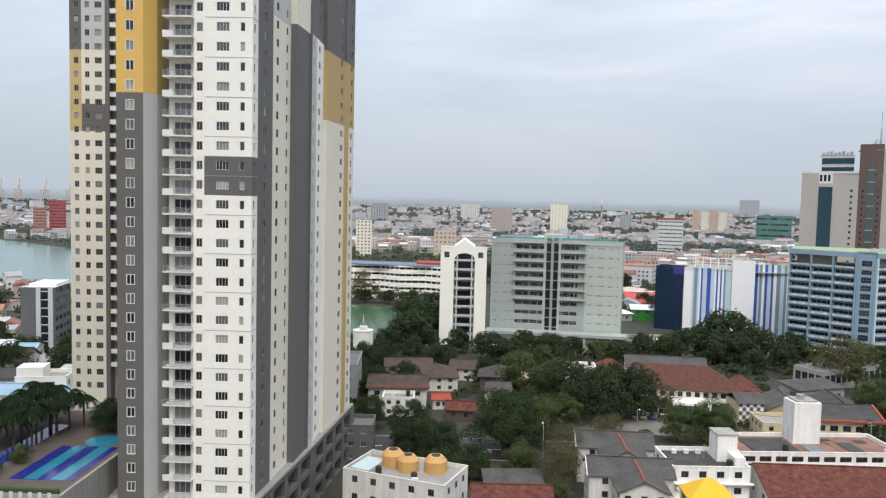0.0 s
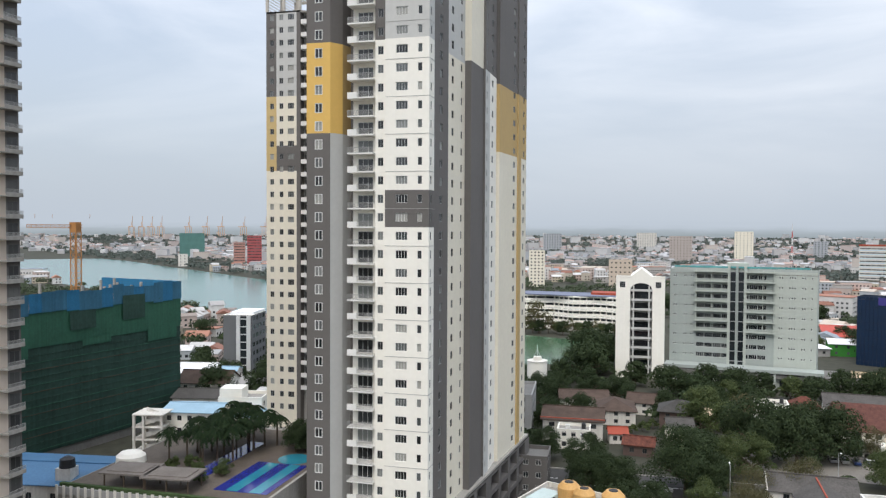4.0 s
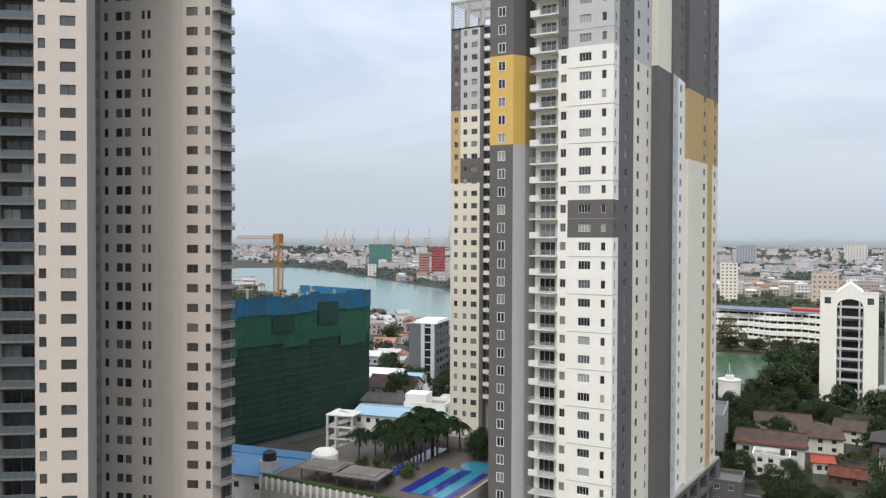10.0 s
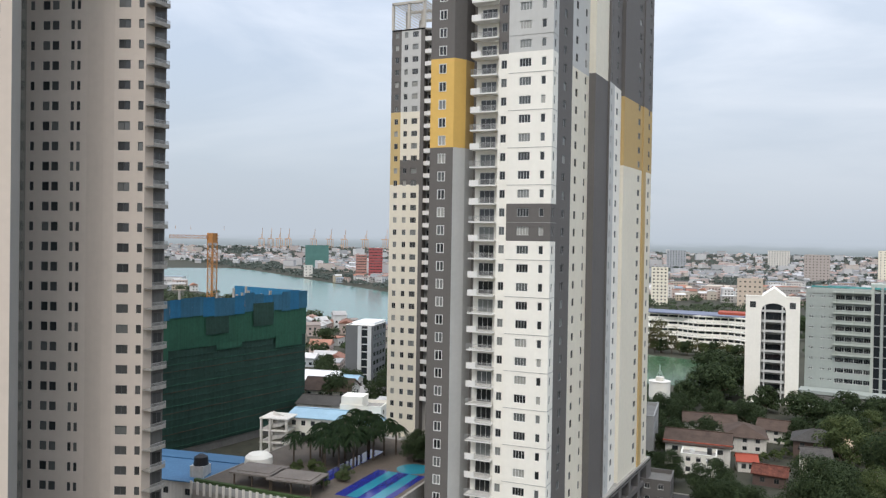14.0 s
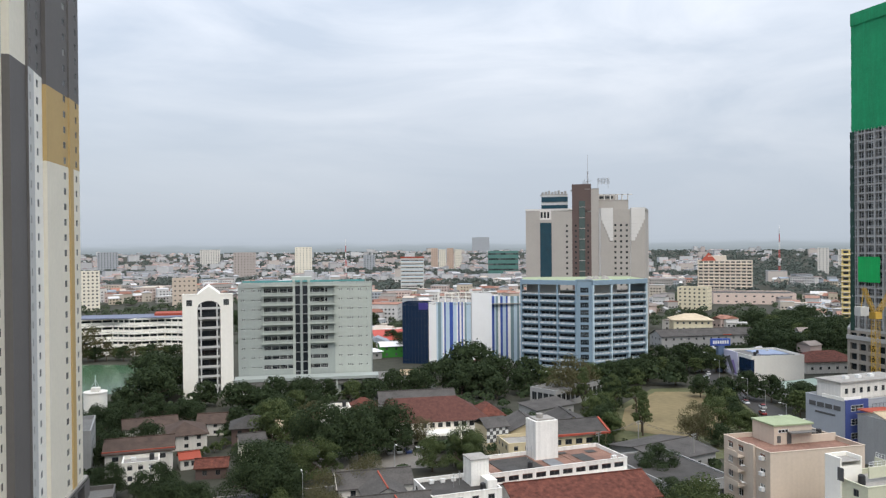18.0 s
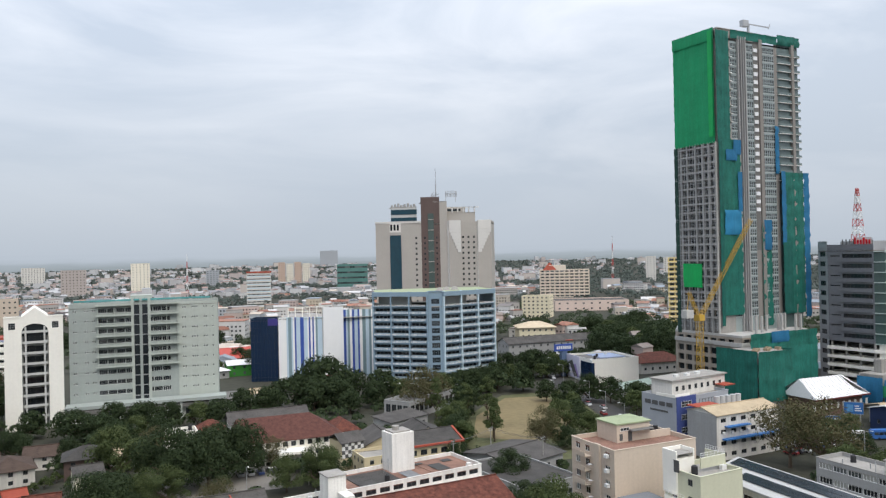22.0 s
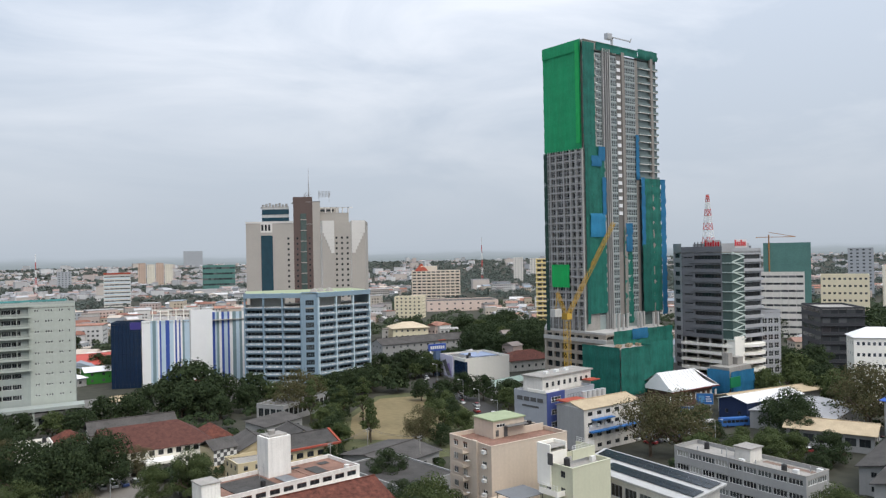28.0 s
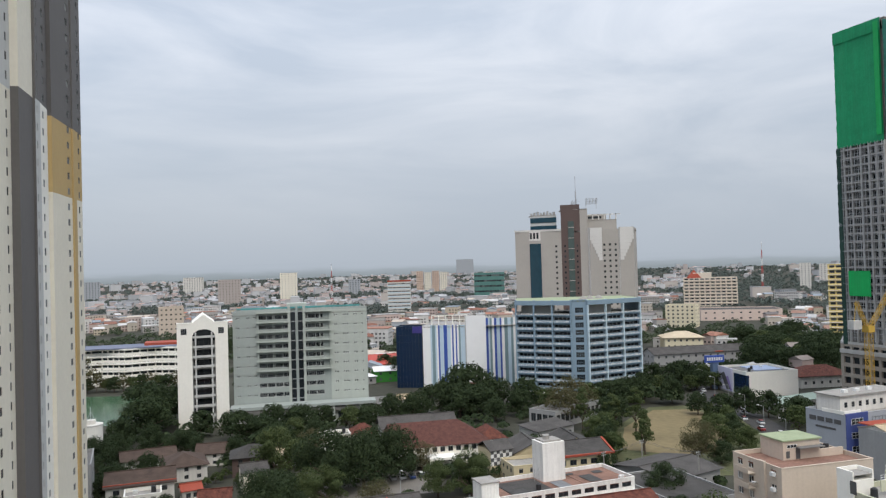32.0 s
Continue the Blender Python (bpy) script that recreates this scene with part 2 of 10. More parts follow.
# ---- mesh building ----
class MB:
    """Collects quads and boxes for one mesh."""

    def __init__(self):
        self.v, self.f, self.m = [], [], []

    def face(self, pts, mi=0):
        i = len(self.v)
        self.v.extend(tuple(p) for p in pts)
        self.f.append(tuple(range(i, i + len(pts))))
        self.m.append(mi)

    def box(self, x0, y0, z0, x1, y1, z1, mi=0, top=None):
        i = len(self.v)
        self.v += [(x0, y0, z0), (x1, y0, z0), (x1, y1, z0), (x0, y1, z0), (x0, y0, z1), (x1, y0, z1), (x1, y1, z1), (x0, y1, z1)]
        self.f += [(i, i + 3, i + 2, i + 1), (i, i + 1, i + 5, i + 4), (i + 1, i + 2, i + 6, i + 5), (i + 2, i + 3, i + 7, i + 6), (i + 3, i, i + 4, i + 7), (i + 4, i + 5, i + 6, i + 7)]
        self.m += [mi] * 5 + [mi if top is None else top]
        return self

    def beam(self, a, b, r, mi=0):
        """A square bar from a to b."""
        a, b = Vector(a), Vector(b)
        d = (b - a).normalized()
        s = d.cross(Vector((0, 0, 1)) if abs(d.z) < 0.95 else Vector((1, 0, 0))).normalized() * r
        u = d.cross(s).normalized() * r
        i = len(self.v)
        for p in (a, b):
            self.v += [tuple(p + s + u), tuple(p - s + u), tuple(p - s - u), tuple(p + s - u)]
        self.f += [(i, i + 1, i + 5, i + 4), (i + 1, i + 2, i + 6, i + 5), (i + 2, i + 3, i + 7, i + 6), (i + 3, i, i + 4, i + 7), (i + 3, i + 2, i + 1, i), (i + 4, i + 5, i + 6, i + 7)]
        self.m += [mi] * 6
        return self

    def prism(self, poly, z0, z1, mi=0, top=None):
        i, n = len(self.v), len(poly)
        self.v += [(x, y, z0) for x, y in poly] + [(x, y, z1) for x, y in poly]
        for k in range(n):
            j = (k + 1) % n
            self.f.append((i + k, i + j, i + n + j, i + n + k))
            self.m.append(mi)
        self.f += [tuple(range(i + n, i + 2 * n)), tuple(reversed(range(i, i + n)))]
        self.m += [mi if top is None else top, mi]
        return self

    def cyl(self, x, y, z0, z1, r0, r1=None, n=12, mi=0):
        r1 = r0 if r1 is None else r1
        i = len(self.v)
        for z, r in ((z0, r0), (z1, r1)):
            self.v += [(x + r * math.cos(2 * math.pi * k / n), y + r * math.sin(2 * math.pi * k / n), z) for k in range(n)]
        for k in range(n):
            j = (k + 1) % n
            self.f.append((i + k, i + j, i + n + j, i + n + k))
        self.f += [tuple(range(i + n, i + 2 * n)), tuple(reversed(range(i, i + n)))]
        self.m += [mi] * (n + 2)
        return self

    def mesh(self, name, mats):
        me = bpy.data.meshes.new(name)
        if len(self.v) < 4000:      # corners that meet become one
            seen, to, kept = {}, [], []
            for p in self.v:
                k = (round(p[0], 3), round(p[1], 3), round(p[2], 3))
                if k not in seen:
                    seen[k] = len(kept)
                    kept.append(p)
                to.append(seen[k])
            good = [i for i, f in enumerate(self.f) if len({to[q] for q in f}) == len(f)]
            self.f, self.m, self.v = [tuple(to[q] for q in self.f[i]) for i in good], [self.m[i] for i in good], kept
        me.from_pydata(self.v, [], self.f)
        for m in mats if isinstance(mats, (list, tuple)) else [mats]:
            me.materials.append(m)
        if any(self.m):
            me.polygons.foreach_set("material_index", self.m)
        me.update()
        return me


def thing(name, label, category, x=0, y=0, z=0, rz=0, group="", kind=""):
    ob = new(name)
    ob.empty_display_size = 0.5
    ob.matrix_basis = pose(x, y, z, 0, 0, rz)
    return tagged(ob, label, category, group, kind)


def part(name, mb, mats, parent, label="", loc=None, rz=0):
    me = mb.mesh(name, mats) if isinstance(mb, MB) else mb
    ob = new(name, me)
    ob.parent = parent
    if loc is not None:
        ob.matrix_basis = pose(*loc, 0, 0, rz)
    if label:
        ob["label"] = label
    return ob


WIN = {}


def window_mesh(w, h, cols, rows, frame, proud, glass, bar=0.06, split=False):
    """A frame with its bars as one connected mesh, seen from -y, origin at the middle of the sill; the panes apart or in it."""
    key = (round(w, 2), round(h, 2), cols, rows, frame.name, proud, glass.name, bar, split)
    if key in WIN:
        return WIN[key]
    e = bar
    xs, zs = [-w / 2, -w / 2 + e], [0, e]
    for c in range(1, cols):
        x = -w / 2 + w * c / cols
        xs += [x - e * 0.4, x + e * 0.4]
    for r in range(1, rows):
        z = h * r / rows
        zs += [z - e * 0.4, z + e * 0.4]
    xs += [w / 2 - e, w / 2]
    zs += [h - e, h]
    nx, nz = len(xs), len(zs)
    mb = MB()
    y0, y1 = -proud, 0.06
    for y in (y0, y1):
        mb.v += [(x, y, z) for z in zs for x in xs]
    at = lambda i, j, back=0: back * nx * nz + j * nx + i
    solid = lambda i, j: 0 <= i < nx - 1 and 0 <= j < nz - 1 and (i % 2 == 0 or j % 2 == 0)
    for j in range(nz - 1):
        for i in range(nx - 1):
            if solid(i, j):
                mb.f.append((at(i, j), at(i + 1, j), at(i + 1, j + 1), at(i, j + 1)))
                mb.m.append(0)
                for di, dj, p, q in ((-1, 0, (i, j + 1), (i, j)), (1, 0, (i + 1, j), (i + 1, j + 1)), (0, -1, (i, j), (i + 1, j)), (0, 1, (i + 1, j + 1), (i, j + 1))):
                    if not solid(i + di, j + dj):
                        mb.f.append((at(*p), at(*p, 1), at(*q, 1), at(*q)))
                        mb.m.append(0)
            elif not split:
                mb.f.append((at(i, j, 1), at(i + 1, j, 1), at(i + 1, j + 1, 1), at(i, j + 1, 1)))
                mb.m.append(1)
    gm = MB().box(-w / 2 + e * 0.5, 0.03, e * 0.5, w / 2 - e * 0.5, 0.05, h - e * 0.5).mesh("pane", [glass]) if split else None
    WIN[key] = (mb.mesh("window", [frame] if split else [frame, glass]), gm)
    return WIN[key]


SPLIT = [True]


def put_window(parent, x, y, z, rz, w, h, cols=2, rows=1, frame=None, glass=None, proud=0.03, name="window", bar=0.06):
    fm, gm = window_mesh(w, h, cols, rows, frame or FRAME_W, proud, glass or GLASS, bar, SPLIT[0])
    win = part(name, fm, None, parent, loc=(x, y, z), rz=rz)
    if gm:
        part("pane", gm, None, win)
    return win


def facade(parent, p0, p1, z0, z1, openings, mats, which=None, bands=(), depth=0.22, thick=None, name="wall", frame=None, glass=None, proud=0.03, bar=0.06, label="", tint=(), joined=False):
    """One wall from p0 to p1 (left to right seen from outside) with openings (u, z, w, h, cols, rows) cut through its face;
    which(u, z) picks the material of a piece, bands and tint are heights and widths where it changes."""
    p0, p1 = Vector((*p0, 0)), Vector((*p1, 0))
    run = (p1 - p0).length
    u = (p1 - p0) / run
    n = Vector((u.y, -u.x, 0))
    us = sorted({0.0, run, *[round(t, 3) for t in tint], *[round(o[0] - o[2] / 2, 3) for o in openings], *[round(o[0] + o[2] / 2, 3) for o in openings]})
    zs = sorted({z0, z1, *bands, *[round(o[1], 3) for o in openings], *[round(o[1] + o[3], 3) for o in openings]})
    us = [t for t in us if -1e-6 <= t <= run + 1e-6]
    zs = [t for t in zs if z0 - 1e-6 <= t <= z1 + 1e-6]
    iu, iz = {t: k for k, t in enumerate(us)}, {t: k for k, t in enumerate(zs)}
    hole = np.zeros((len(us), len(zs)), bool)
    mb = MB()
    at = lambda a, z, d=0.0: tuple(p0 + u * a - n * d + Vector((0, 0, z)))
    pick = which or (lambda a, z: 0)
    for o in openings:
        a0, a1, b0, b1 = round(o[0] - o[2] / 2, 3), round(o[0] + o[2] / 2, 3), round(o[1], 3), round(o[1] + o[3], 3)
        if a0 not in iu or a1 not in iu or b0 not in iz or b1 not in iz:
            continue
        hole[iu[a0]:iu[a1], iz[b0]:iz[b1]] = True
        k = pick((a0 + a1) / 2, (b0 + b1) / 2)
        mb.face([at(a0, b0), at(a0, b0, depth), at(a0, b1, depth), at(a0, b1)], k)
        mb.face([at(a1, b0), at(a1, b1), at(a1, b1, depth), at(a1, b0, depth)], k)
        mb.face([at(a0, b0), at(a1, b0), at(a1, b0, depth), at(a0, b0, depth)], k)
        mb.face([at(a0, b1), at(a0, b1, depth), at(a1, b1, depth), at(a1, b1)], k)
    for i in range(len(us) - 1):
        j = 0
        while j < len(zs) - 1:
            if hole[i, j]:
                j += 1
                continue
            k, e = pick((us[i] + us[i + 1]) / 2, (zs[j] + zs[j + 1]) / 2), j + 1
            while e < len(zs) - 1 and not hole[i, e] and pick((us[i] + us[i + 1]) / 2, (zs[e] + zs[e + 1]) / 2) == k:
                e += 1
            mb.face([at(us[i], zs[j]), at(us[i + 1], zs[j]), at(us[i + 1], zs[e]), at(us[i], zs[e])], k)
            j = e
    wall = part(name, mb, mats, parent, label)
    rz = math.degrees(math.atan2(u.y, u.x))
    if joined:      # panes too small to tell apart, as one part
        gl = MB()
        for o in openings:
            a0, a1, b0, b1 = o[0] - o[2] / 2, o[0] + o[2] / 2, o[1], o[1] + o[3]
            gl.face([at(a0, b0, depth * 0.7), at(a1, b0, depth * 0.7), at(a1, b1, depth * 0.7), at(a0, b1, depth * 0.7)])
        if gl.f:
            part("window", gl, joined, parent)["kind"] = "stuff"
        return wall
    for o in openings:
        if len(o) > 4 and o[4]:
            q = p0 + u * o[0] - n * (depth - 0.1)
            put_window(parent, q.x, q.y, o[1], rz, o[2], o[3], o[4], o[5], frame, glass, proud if proud <= 0.03 else proud + depth - 0.1, bar=bar)
    return wall


def grid(cols, z_first, pitch, floors, sill, h, skip=()):
    """Openings of a regular facade: cols are (u, width, lights)."""
    return [(u, z_first + pitch * k + sill, w, h, c, 1) for k in range(floors) if k not in skip for u, w, c in cols]

# ---- ground, water, roads ----
def ground_z(r):
    """The land lies flat; far out it is raised to fit the horizon in the camera's view."""
    return 0.0 if r < 1500 else 46.0 * min(1.0, (r - 1500) / 3100.0) ** 1.6


GROUND = mat("town_ground", (0.050, 0.050, 0.036), 0.95, 0.45, 0.03)
g = MB()
RINGS = [0, 40, 90, 160, 260, 400, 600, 900, 1300, 1500, 1800, 2200, 2700, 3300, 3900, 4500, 4700]
SEG = 72
for r in RINGS:
    for k in range(SEG):
        a = 2 * math.pi * k / SEG
        g.v.append((r * math.sin(a), r * math.cos(a), ground_z(r)))
for i in range(len(RINGS) - 1):
    for k in range(SEG):
        j = (k + 1) % SEG
        if i == 0:
            g.f.append((SEG + j, SEG + k, 0))
        else:
            g.f.append((i * SEG + j, (i + 1) * SEG + j, (i + 1) * SEG + k, i * SEG + k))
        g.m.append(0)
tagged(new("ground", g.mesh("ground", [GROUND])), "dusty brown-grey town ground reaching the hazy horizon", "ground", kind="structure")

WATER = mat("lake_water", (0.085, 0.18, 0.16), 0.16, 0.12, 0.01, spec=0.5)
POND = mat("green_lake_water", (0.055, 0.115, 0.06), 0.2, 0.15, 0.02, spec=0.4)


def sheet(name, pts, z, m, label, category, thick=0.3):
    mb = MB()
    mb.prism(pts, z - thick, z, 0)
    return tagged(new(name, mb.mesh(name, [m])), label, category, kind="structure")


sheet("water", [(-2600, 1500), (-1500, 1090), (-900, 850), (-737, 770), (-388, 556), (-262, 468), (-160, 405), (-110, 440), (-160, 560), (-300, 700), (-424, 802), (-587, 928), (-855, 1138), (-1394, 1472), (-2600, 2300)],
      0.1, WATER, "wide grey-green lake between the town and the port", "lake")
sheet("water_pond", [(-160, 405), (-100, 360), (-50, 345), (-20, 352), (-8, 385), (-14, 418), (-62, 436), (-110, 440)], 0.1, POND, "dark green arm of the lake below the terraces", "lake")

# ---- the grey, white and ochre apartment tower ----
FH = 3.05
Z0 = 22.15          # level of the first residential floor
NF = 33
TOP = Z0 + NF * FH
tower = thing("apartment_tower", "tall white, grey and ochre apartment tower with stacked balconies", "apartment tower")



# heights at which the paint changes
Y_LO, Y_HI = Z0 + FH * 18.15, Z0 + FH * 23.1
def paint_strip(u, z): return 1 if Y_LO < z < Y_HI else 0
wins = lambda cols, lo=-3, hi=NF, sill=0.95, h=1.35: grid(cols, Z0 + lo * FH, FH, hi - lo, sill, h)

# grey strip with one column of windows, ochre for five floors
facade(tower, (-54.4, 120.5), (-50.1, 120.5), Z0 - 9.6, TOP, wins([(2.2, 1.38, 2)], sill=0.8, h=1.65), [GREY_D, YELLOW], paint_strip, (Y_LO, Y_HI), frame=FRAME_W, proud=0.04, bar=0.10, label="dark grey strip with ochre panel")
pick_side = lambda u, z: 1 if Y_LO < z < Y_HI else (2 if z > Y_HI else 0)
facade(tower, (-50.1, 120.5), (-48.75, 122.6), Z0 - 9.6, TOP, [], [GREY_L, YELLOW, GREY_D], pick_side, (Y_LO, Y_HI))
# the inner return's shade is put into its colour: dull ochre for yellow
facade(tower, (-48.75, 122.6), (-48.2, 125.0), Z0 - 9.6, TOP, [], [GREY_L, TAN, GREY_D], pick_side, (Y_LO, Y_HI))
facade(tower, (-54.4, 150), (-54.4, 120.5), Z0 - 9.6, TOP, [], [GREY_D, YELLOW], paint_strip, (Y_LO, Y_HI))
# balcony recess
facade(tower, (-48.2, 125.0), (-46.7, 125.0), Z0 - 9.6, TOP, [], [GREY_D])
facade(tower, (-46.7, 125.0), (-46.7, 122.3), Z0 - 9.6, TOP, [], [GREY_D])
facade(tower, (-46.7, 122.3), (-42.3, 122.3), Z0 - 9.6, TOP, grid([(2.2, 2.7, 3)], Z0 - 3 * FH, FH, NF + 3, 0.1, 2.2), [WHITE], frame=FRAME_W)
facade(tower, (-42.3, 122.3), (-42.3, 120.9), Z0 - 9.6, TOP, [], [WHITE])
bal = MB().box(-46.9, 120.0, 0, -42.32, 122.28, 0.22).box(-46.9, 120.0, 0.22, -45.2, 120.12, 1.05)
bal_alt = MB().box(-46.9, 120.0, 0, -42.32, 122.28, 0.22)
b_me, b2_me = bal.mesh("balcony", [SLABW]), bal_alt.mesh("balcony", [SLABW])
r_me, r2_me = window_mesh(2.85, 0.93, 15, 1, RAIL, 0.0, GLASS, 0.06, True)[0], window_mesh(4.55, 0.93, 24, 1, RAIL, 0.0, GLASS, 0.06, True)[0]
for k in range(-3, NF):
    solid = k % 5 in (0, 1, 3)
    b = part("balcony", b_me if solid else b2_me, None, tower, loc=(0, 0, Z0 + k * FH - 0.15))
    part("railing", r_me if solid else r2_me, None, b, loc=(-43.77 if solid else -44.62, 120.02, 0.22))
# narrow white column
HI_G = Z0 + FH * 23.1
facade(tower, (-42.3, 120.9), (-40.4, 120.9), Z0 - 9.6, TOP, wins([(0.95, 0.95, 2)]), [WHITE, GREY_D], lambda u, z: 1 if z > HI_G else 0, (HI_G,), frame=FRAME_G)
# broad white block with the dark grey panel
P_LO, P_HI, L_HI = Z0 + FH * 13.0, Z0 + FH * 15.0, Z0 + FH * 23.1
pick_front = lambda u, z: 1 if P_LO < z < P_HI else (2 if z > L_HI else 0)
facade(tower, (-40.4, 120.4), (-32.9, 120.4), Z0 - 9.6, TOP, wins([(2.85, 2.0, 4), (5.95, 0.75, 1)]), [WHITE, GREY_D, GREY_L], pick_front, (P_LO, P_HI, L_HI), frame=FRAME_W, bar=0.05, label="white wall with a dark grey panel")
facade(tower, (-40.4, 120.9), (-40.4, 120.4), Z0 - 9.6, TOP, [], [WHITE])
facade(tower, (-32.9, 120.4), (-32.9, 123.6), Z0 - 9.6, TOP, wins([(1.3, 0.8, 1)]), [WHITE, GREY_D, GREY_L], pick_front, (P_LO, P_HI, L_HI), frame=FRAME_G)
line_me = MB().box(-40.38, 120.36, 3.0, -32.86, 120.39, 3.08).mesh("joint_line", [GREY_M])
line2_me = MB().box(-32.89, 120.395, 3.0, -32.86, 123.6, 3.08).mesh("joint_line", [GREY_M])
for k in range(-3, NF, 2):
    part("joint_line", line_me, None, tower, loc=(0, 0, Z0 + k * FH))
    part("joint_line", line2_me, None, tower, loc=(0, 0, Z0 + k * FH))
# side: dark strip, white strip, dark fin, then ochre and cream bays
W_HI = Z0 + FH * 22.9
facade(tower, (-32.9, 123.6), (-32.2, 130.2), Z0 - 9.6, TOP, wins([(3.2, 1.4, 2)]), [GREY_D], frame=FRAME_G)
facade(tower, (-32.2, 130.2), (-31.9, 135.6), Z0 - 9.6, TOP, wins([(2.6, 1.3, 2)]), [CREAM, GREY_L], lambda u, z: 1 if z > W_HI else 0, (W_HI,), frame=FRAME_D)
facade(tower, (-31.9, 135.6), (-31.5, 139.9), Z0 - 9.6, TOP, wins([(2.4, 0.9, 1)]), [CREAM, GREY_L], lambda u, z: 1 if z > W_HI else 0, (W_HI,), frame=FRAME_D)
D_HI = Z0 + FH * 23.1
facade(tower, (-31.5, 139.9), (-30.3, 139.9), Z0 - 9.6, TOP, [], [GREY_D, CREAM], lambda u, z: 1 if z > D_HI else 0, (D_HI,))
facade(tower, (-30.3, 139.9), (-29.7, 148.2), Z0 - 9.6, TOP, [], [GREY_D, CREAM], lambda u, z: 1 if z > D_HI else 0, (D_HI,))
facade(tower, (-29.7, 148.2), (-29.3, 148.2), Z0 - 9.6, TOP, [], [GREY_D])
E_HI = Z0 + FH * 23.1
facade(tower, (-29.3, 148.2), (-29.2, 152.2), Z0 - 9.6, TOP, wins([(1.5, 0.8, 1)]), [GREY_L, GREY_D], lambda u, z: 1 if z > E_HI else 0, (E_HI,), frame=FRAME_G)
facade(tower, (-29.2, 152.2), (-29.1, 158.6), Z0 - 9.6, TOP, wins([(2.6, 1.7, 2)]), [WHITE, GREY_D], lambda u, z: 1 if z > E_HI else 0, (E_HI,), frame=FRAME_G)
T_LO, T_HI = Z0 + FH * 18.15, Z0 + FH * 22.75
pick_t = lambda u, z: 1 if T_LO < z < T_HI else (2 if z > T_HI else 0)
facade(tower, (-29.1, 158.6), (-28.4, 158.6), Z0 - 9.6, TOP, [], [CREAM, TAN, GREY_D], pick_t, (T_LO, T_HI))
facade(tower, (-28.4, 158.6), (-26.9, 172.1), Z0 - 9.6, TOP, wins([(11.2, 1.8, 2)]), [CREAM, TAN, GREY_D], pick_t, (T_LO, T_HI), frame=FRAME_G)
facade(tower, (-26.9, 172.1), (-26.6, 172.1), Z0 - 9.6, TOP, [], [TAN, TAN, GREY_D], pick_t, (T_LO, T_HI))
facade(tower, (-26.6, 172.1), (-26.1, 180.6), Z0 - 9.6, TOP, wins([(5.6, 1.7, 2)]), [CREAM, TAN, GREY_D], lambda u, z: 2 if z > T_HI else (1 if z > T_LO or u < 3.0 else 0), (T_LO, T_HI), frame=FRAME_G, tint=(3.0,))
facade(tower, (-26.1, 180.6), (-54.4, 180.6), Z0 - 9.6, TOP, [], [CREAM])
facade(tower, (-54.4, 180.6), (-54.4, 150), Z0 - 9.6, TOP, [], [GREY_M])
roof = MB().prism([(-54.4, 120.5), (-32.9, 120.4), (-32.2, 130.2), (-29.7, 148.2), (-26.1, 180.6), (-54.4, 180.6)], TOP - 0.5, TOP - 0.02)
part("roof", roof, CONC, tower)

# rear wing with its lattice crown
WT = Z0 + 30 * FH
G_LO, G_HI, O_LO, O_HI = Z0 + FH * 17.4, Z0 + FH * 19.4, Z0 + FH * 17.4, Z0 + FH * 23.3
PALE_O = mat("pale_ochre_paint", (0.56, 0.42, 0.20), 0.7, 0.08, 0.15, streak=0.4)
facade(tower, (-88.6, 172), (-85.9, 172), Z0 - 9.6, WT, wins([(1.5, 1.0, 2)], -2, 30), [CREAM, PALE_O, GREY_D], lambda u, z: 1 if O_LO < z < O_HI else (2 if z >= O_HI else 0), (O_LO, O_HI), frame=FRAME_G)
facade(tower, (-85.9, 172), (-80.6, 172), Z0 - 9.6, WT, wins([(1.3, 1.0, 2), (3.8, 1.6, 4)], -2, 30), [CREAM, GREY_D, GREY_L], lambda u, z: 1 if G_LO < z < G_HI else (2 if z > O_HI else 0), (G_LO, G_HI, O_HI), frame=FRAME_G)
facade(tower, (-80.6, 172), (-79.6, 172), Z0 - 9.6, WT, [], [GREY_D])
facade(tower, (-79.6, 174), (-76, 174), Z0 - 9.6, WT, grid([(1.2, 1.8, 2)], Z0, FH, 30, 0.1, 2.1), [GREY_M], frame=FRAME_G)
facade(tower, (-79.6, 172), (-79.6, 174), Z0 - 9.6, WT, [], [GREY_D])
facade(tower, (-76, 174), (-54.4, 174), Z0 - 9.6, WT, [], [GREY_M])
facade(tower, (-88.6, 196), (-88.6, 172), Z0 - 9.6, WT, [], [CREAM])
part("rear_roof", MB().prism([(-88.6, 172), (-79.6, 172), (-76, 174), (-54.4, 174), (-54.4, 196), (-88.6, 196)], WT - 0.4, WT - 0.02), CONC, tower)
wb = MB().box(-79.6, 172.2, 0, -77.2, 174, 0.2).box(-79.6, 172.2, 0.2, -77.2, 172.3, 1.05)
wb_me = wb.mesh("balcony", [SLABW])
for k in range(30):
    part("balcony", wb_me, None, tower, loc=(0, 0, Z0 + k * FH - 0.15))
crown = MB()
for x in (-88.4, -84.0, -79.8):
    for y in (172.2, 180, 188):
        crown.beam((x, y, WT), (x, y, WT + 6.5), 0.3)
for y in (172.2, 180, 188):
    crown.beam((-88.6, y, WT + 6.5), (-79.6, y, WT + 6.5), 0.3)
for k in range(10):
    crown.beam((-88.4 + k * 0.96, 172.0, WT + 6.7), (-88.4 + k * 0.96, 188.2, WT + 6.7), 0.13)
for k in range(8):
    crown.beam((-88.5, 172.1, WT + 0.8 + k * 0.75), (-88.5, 188, WT + 0.8 + k * 0.75), 0.07)
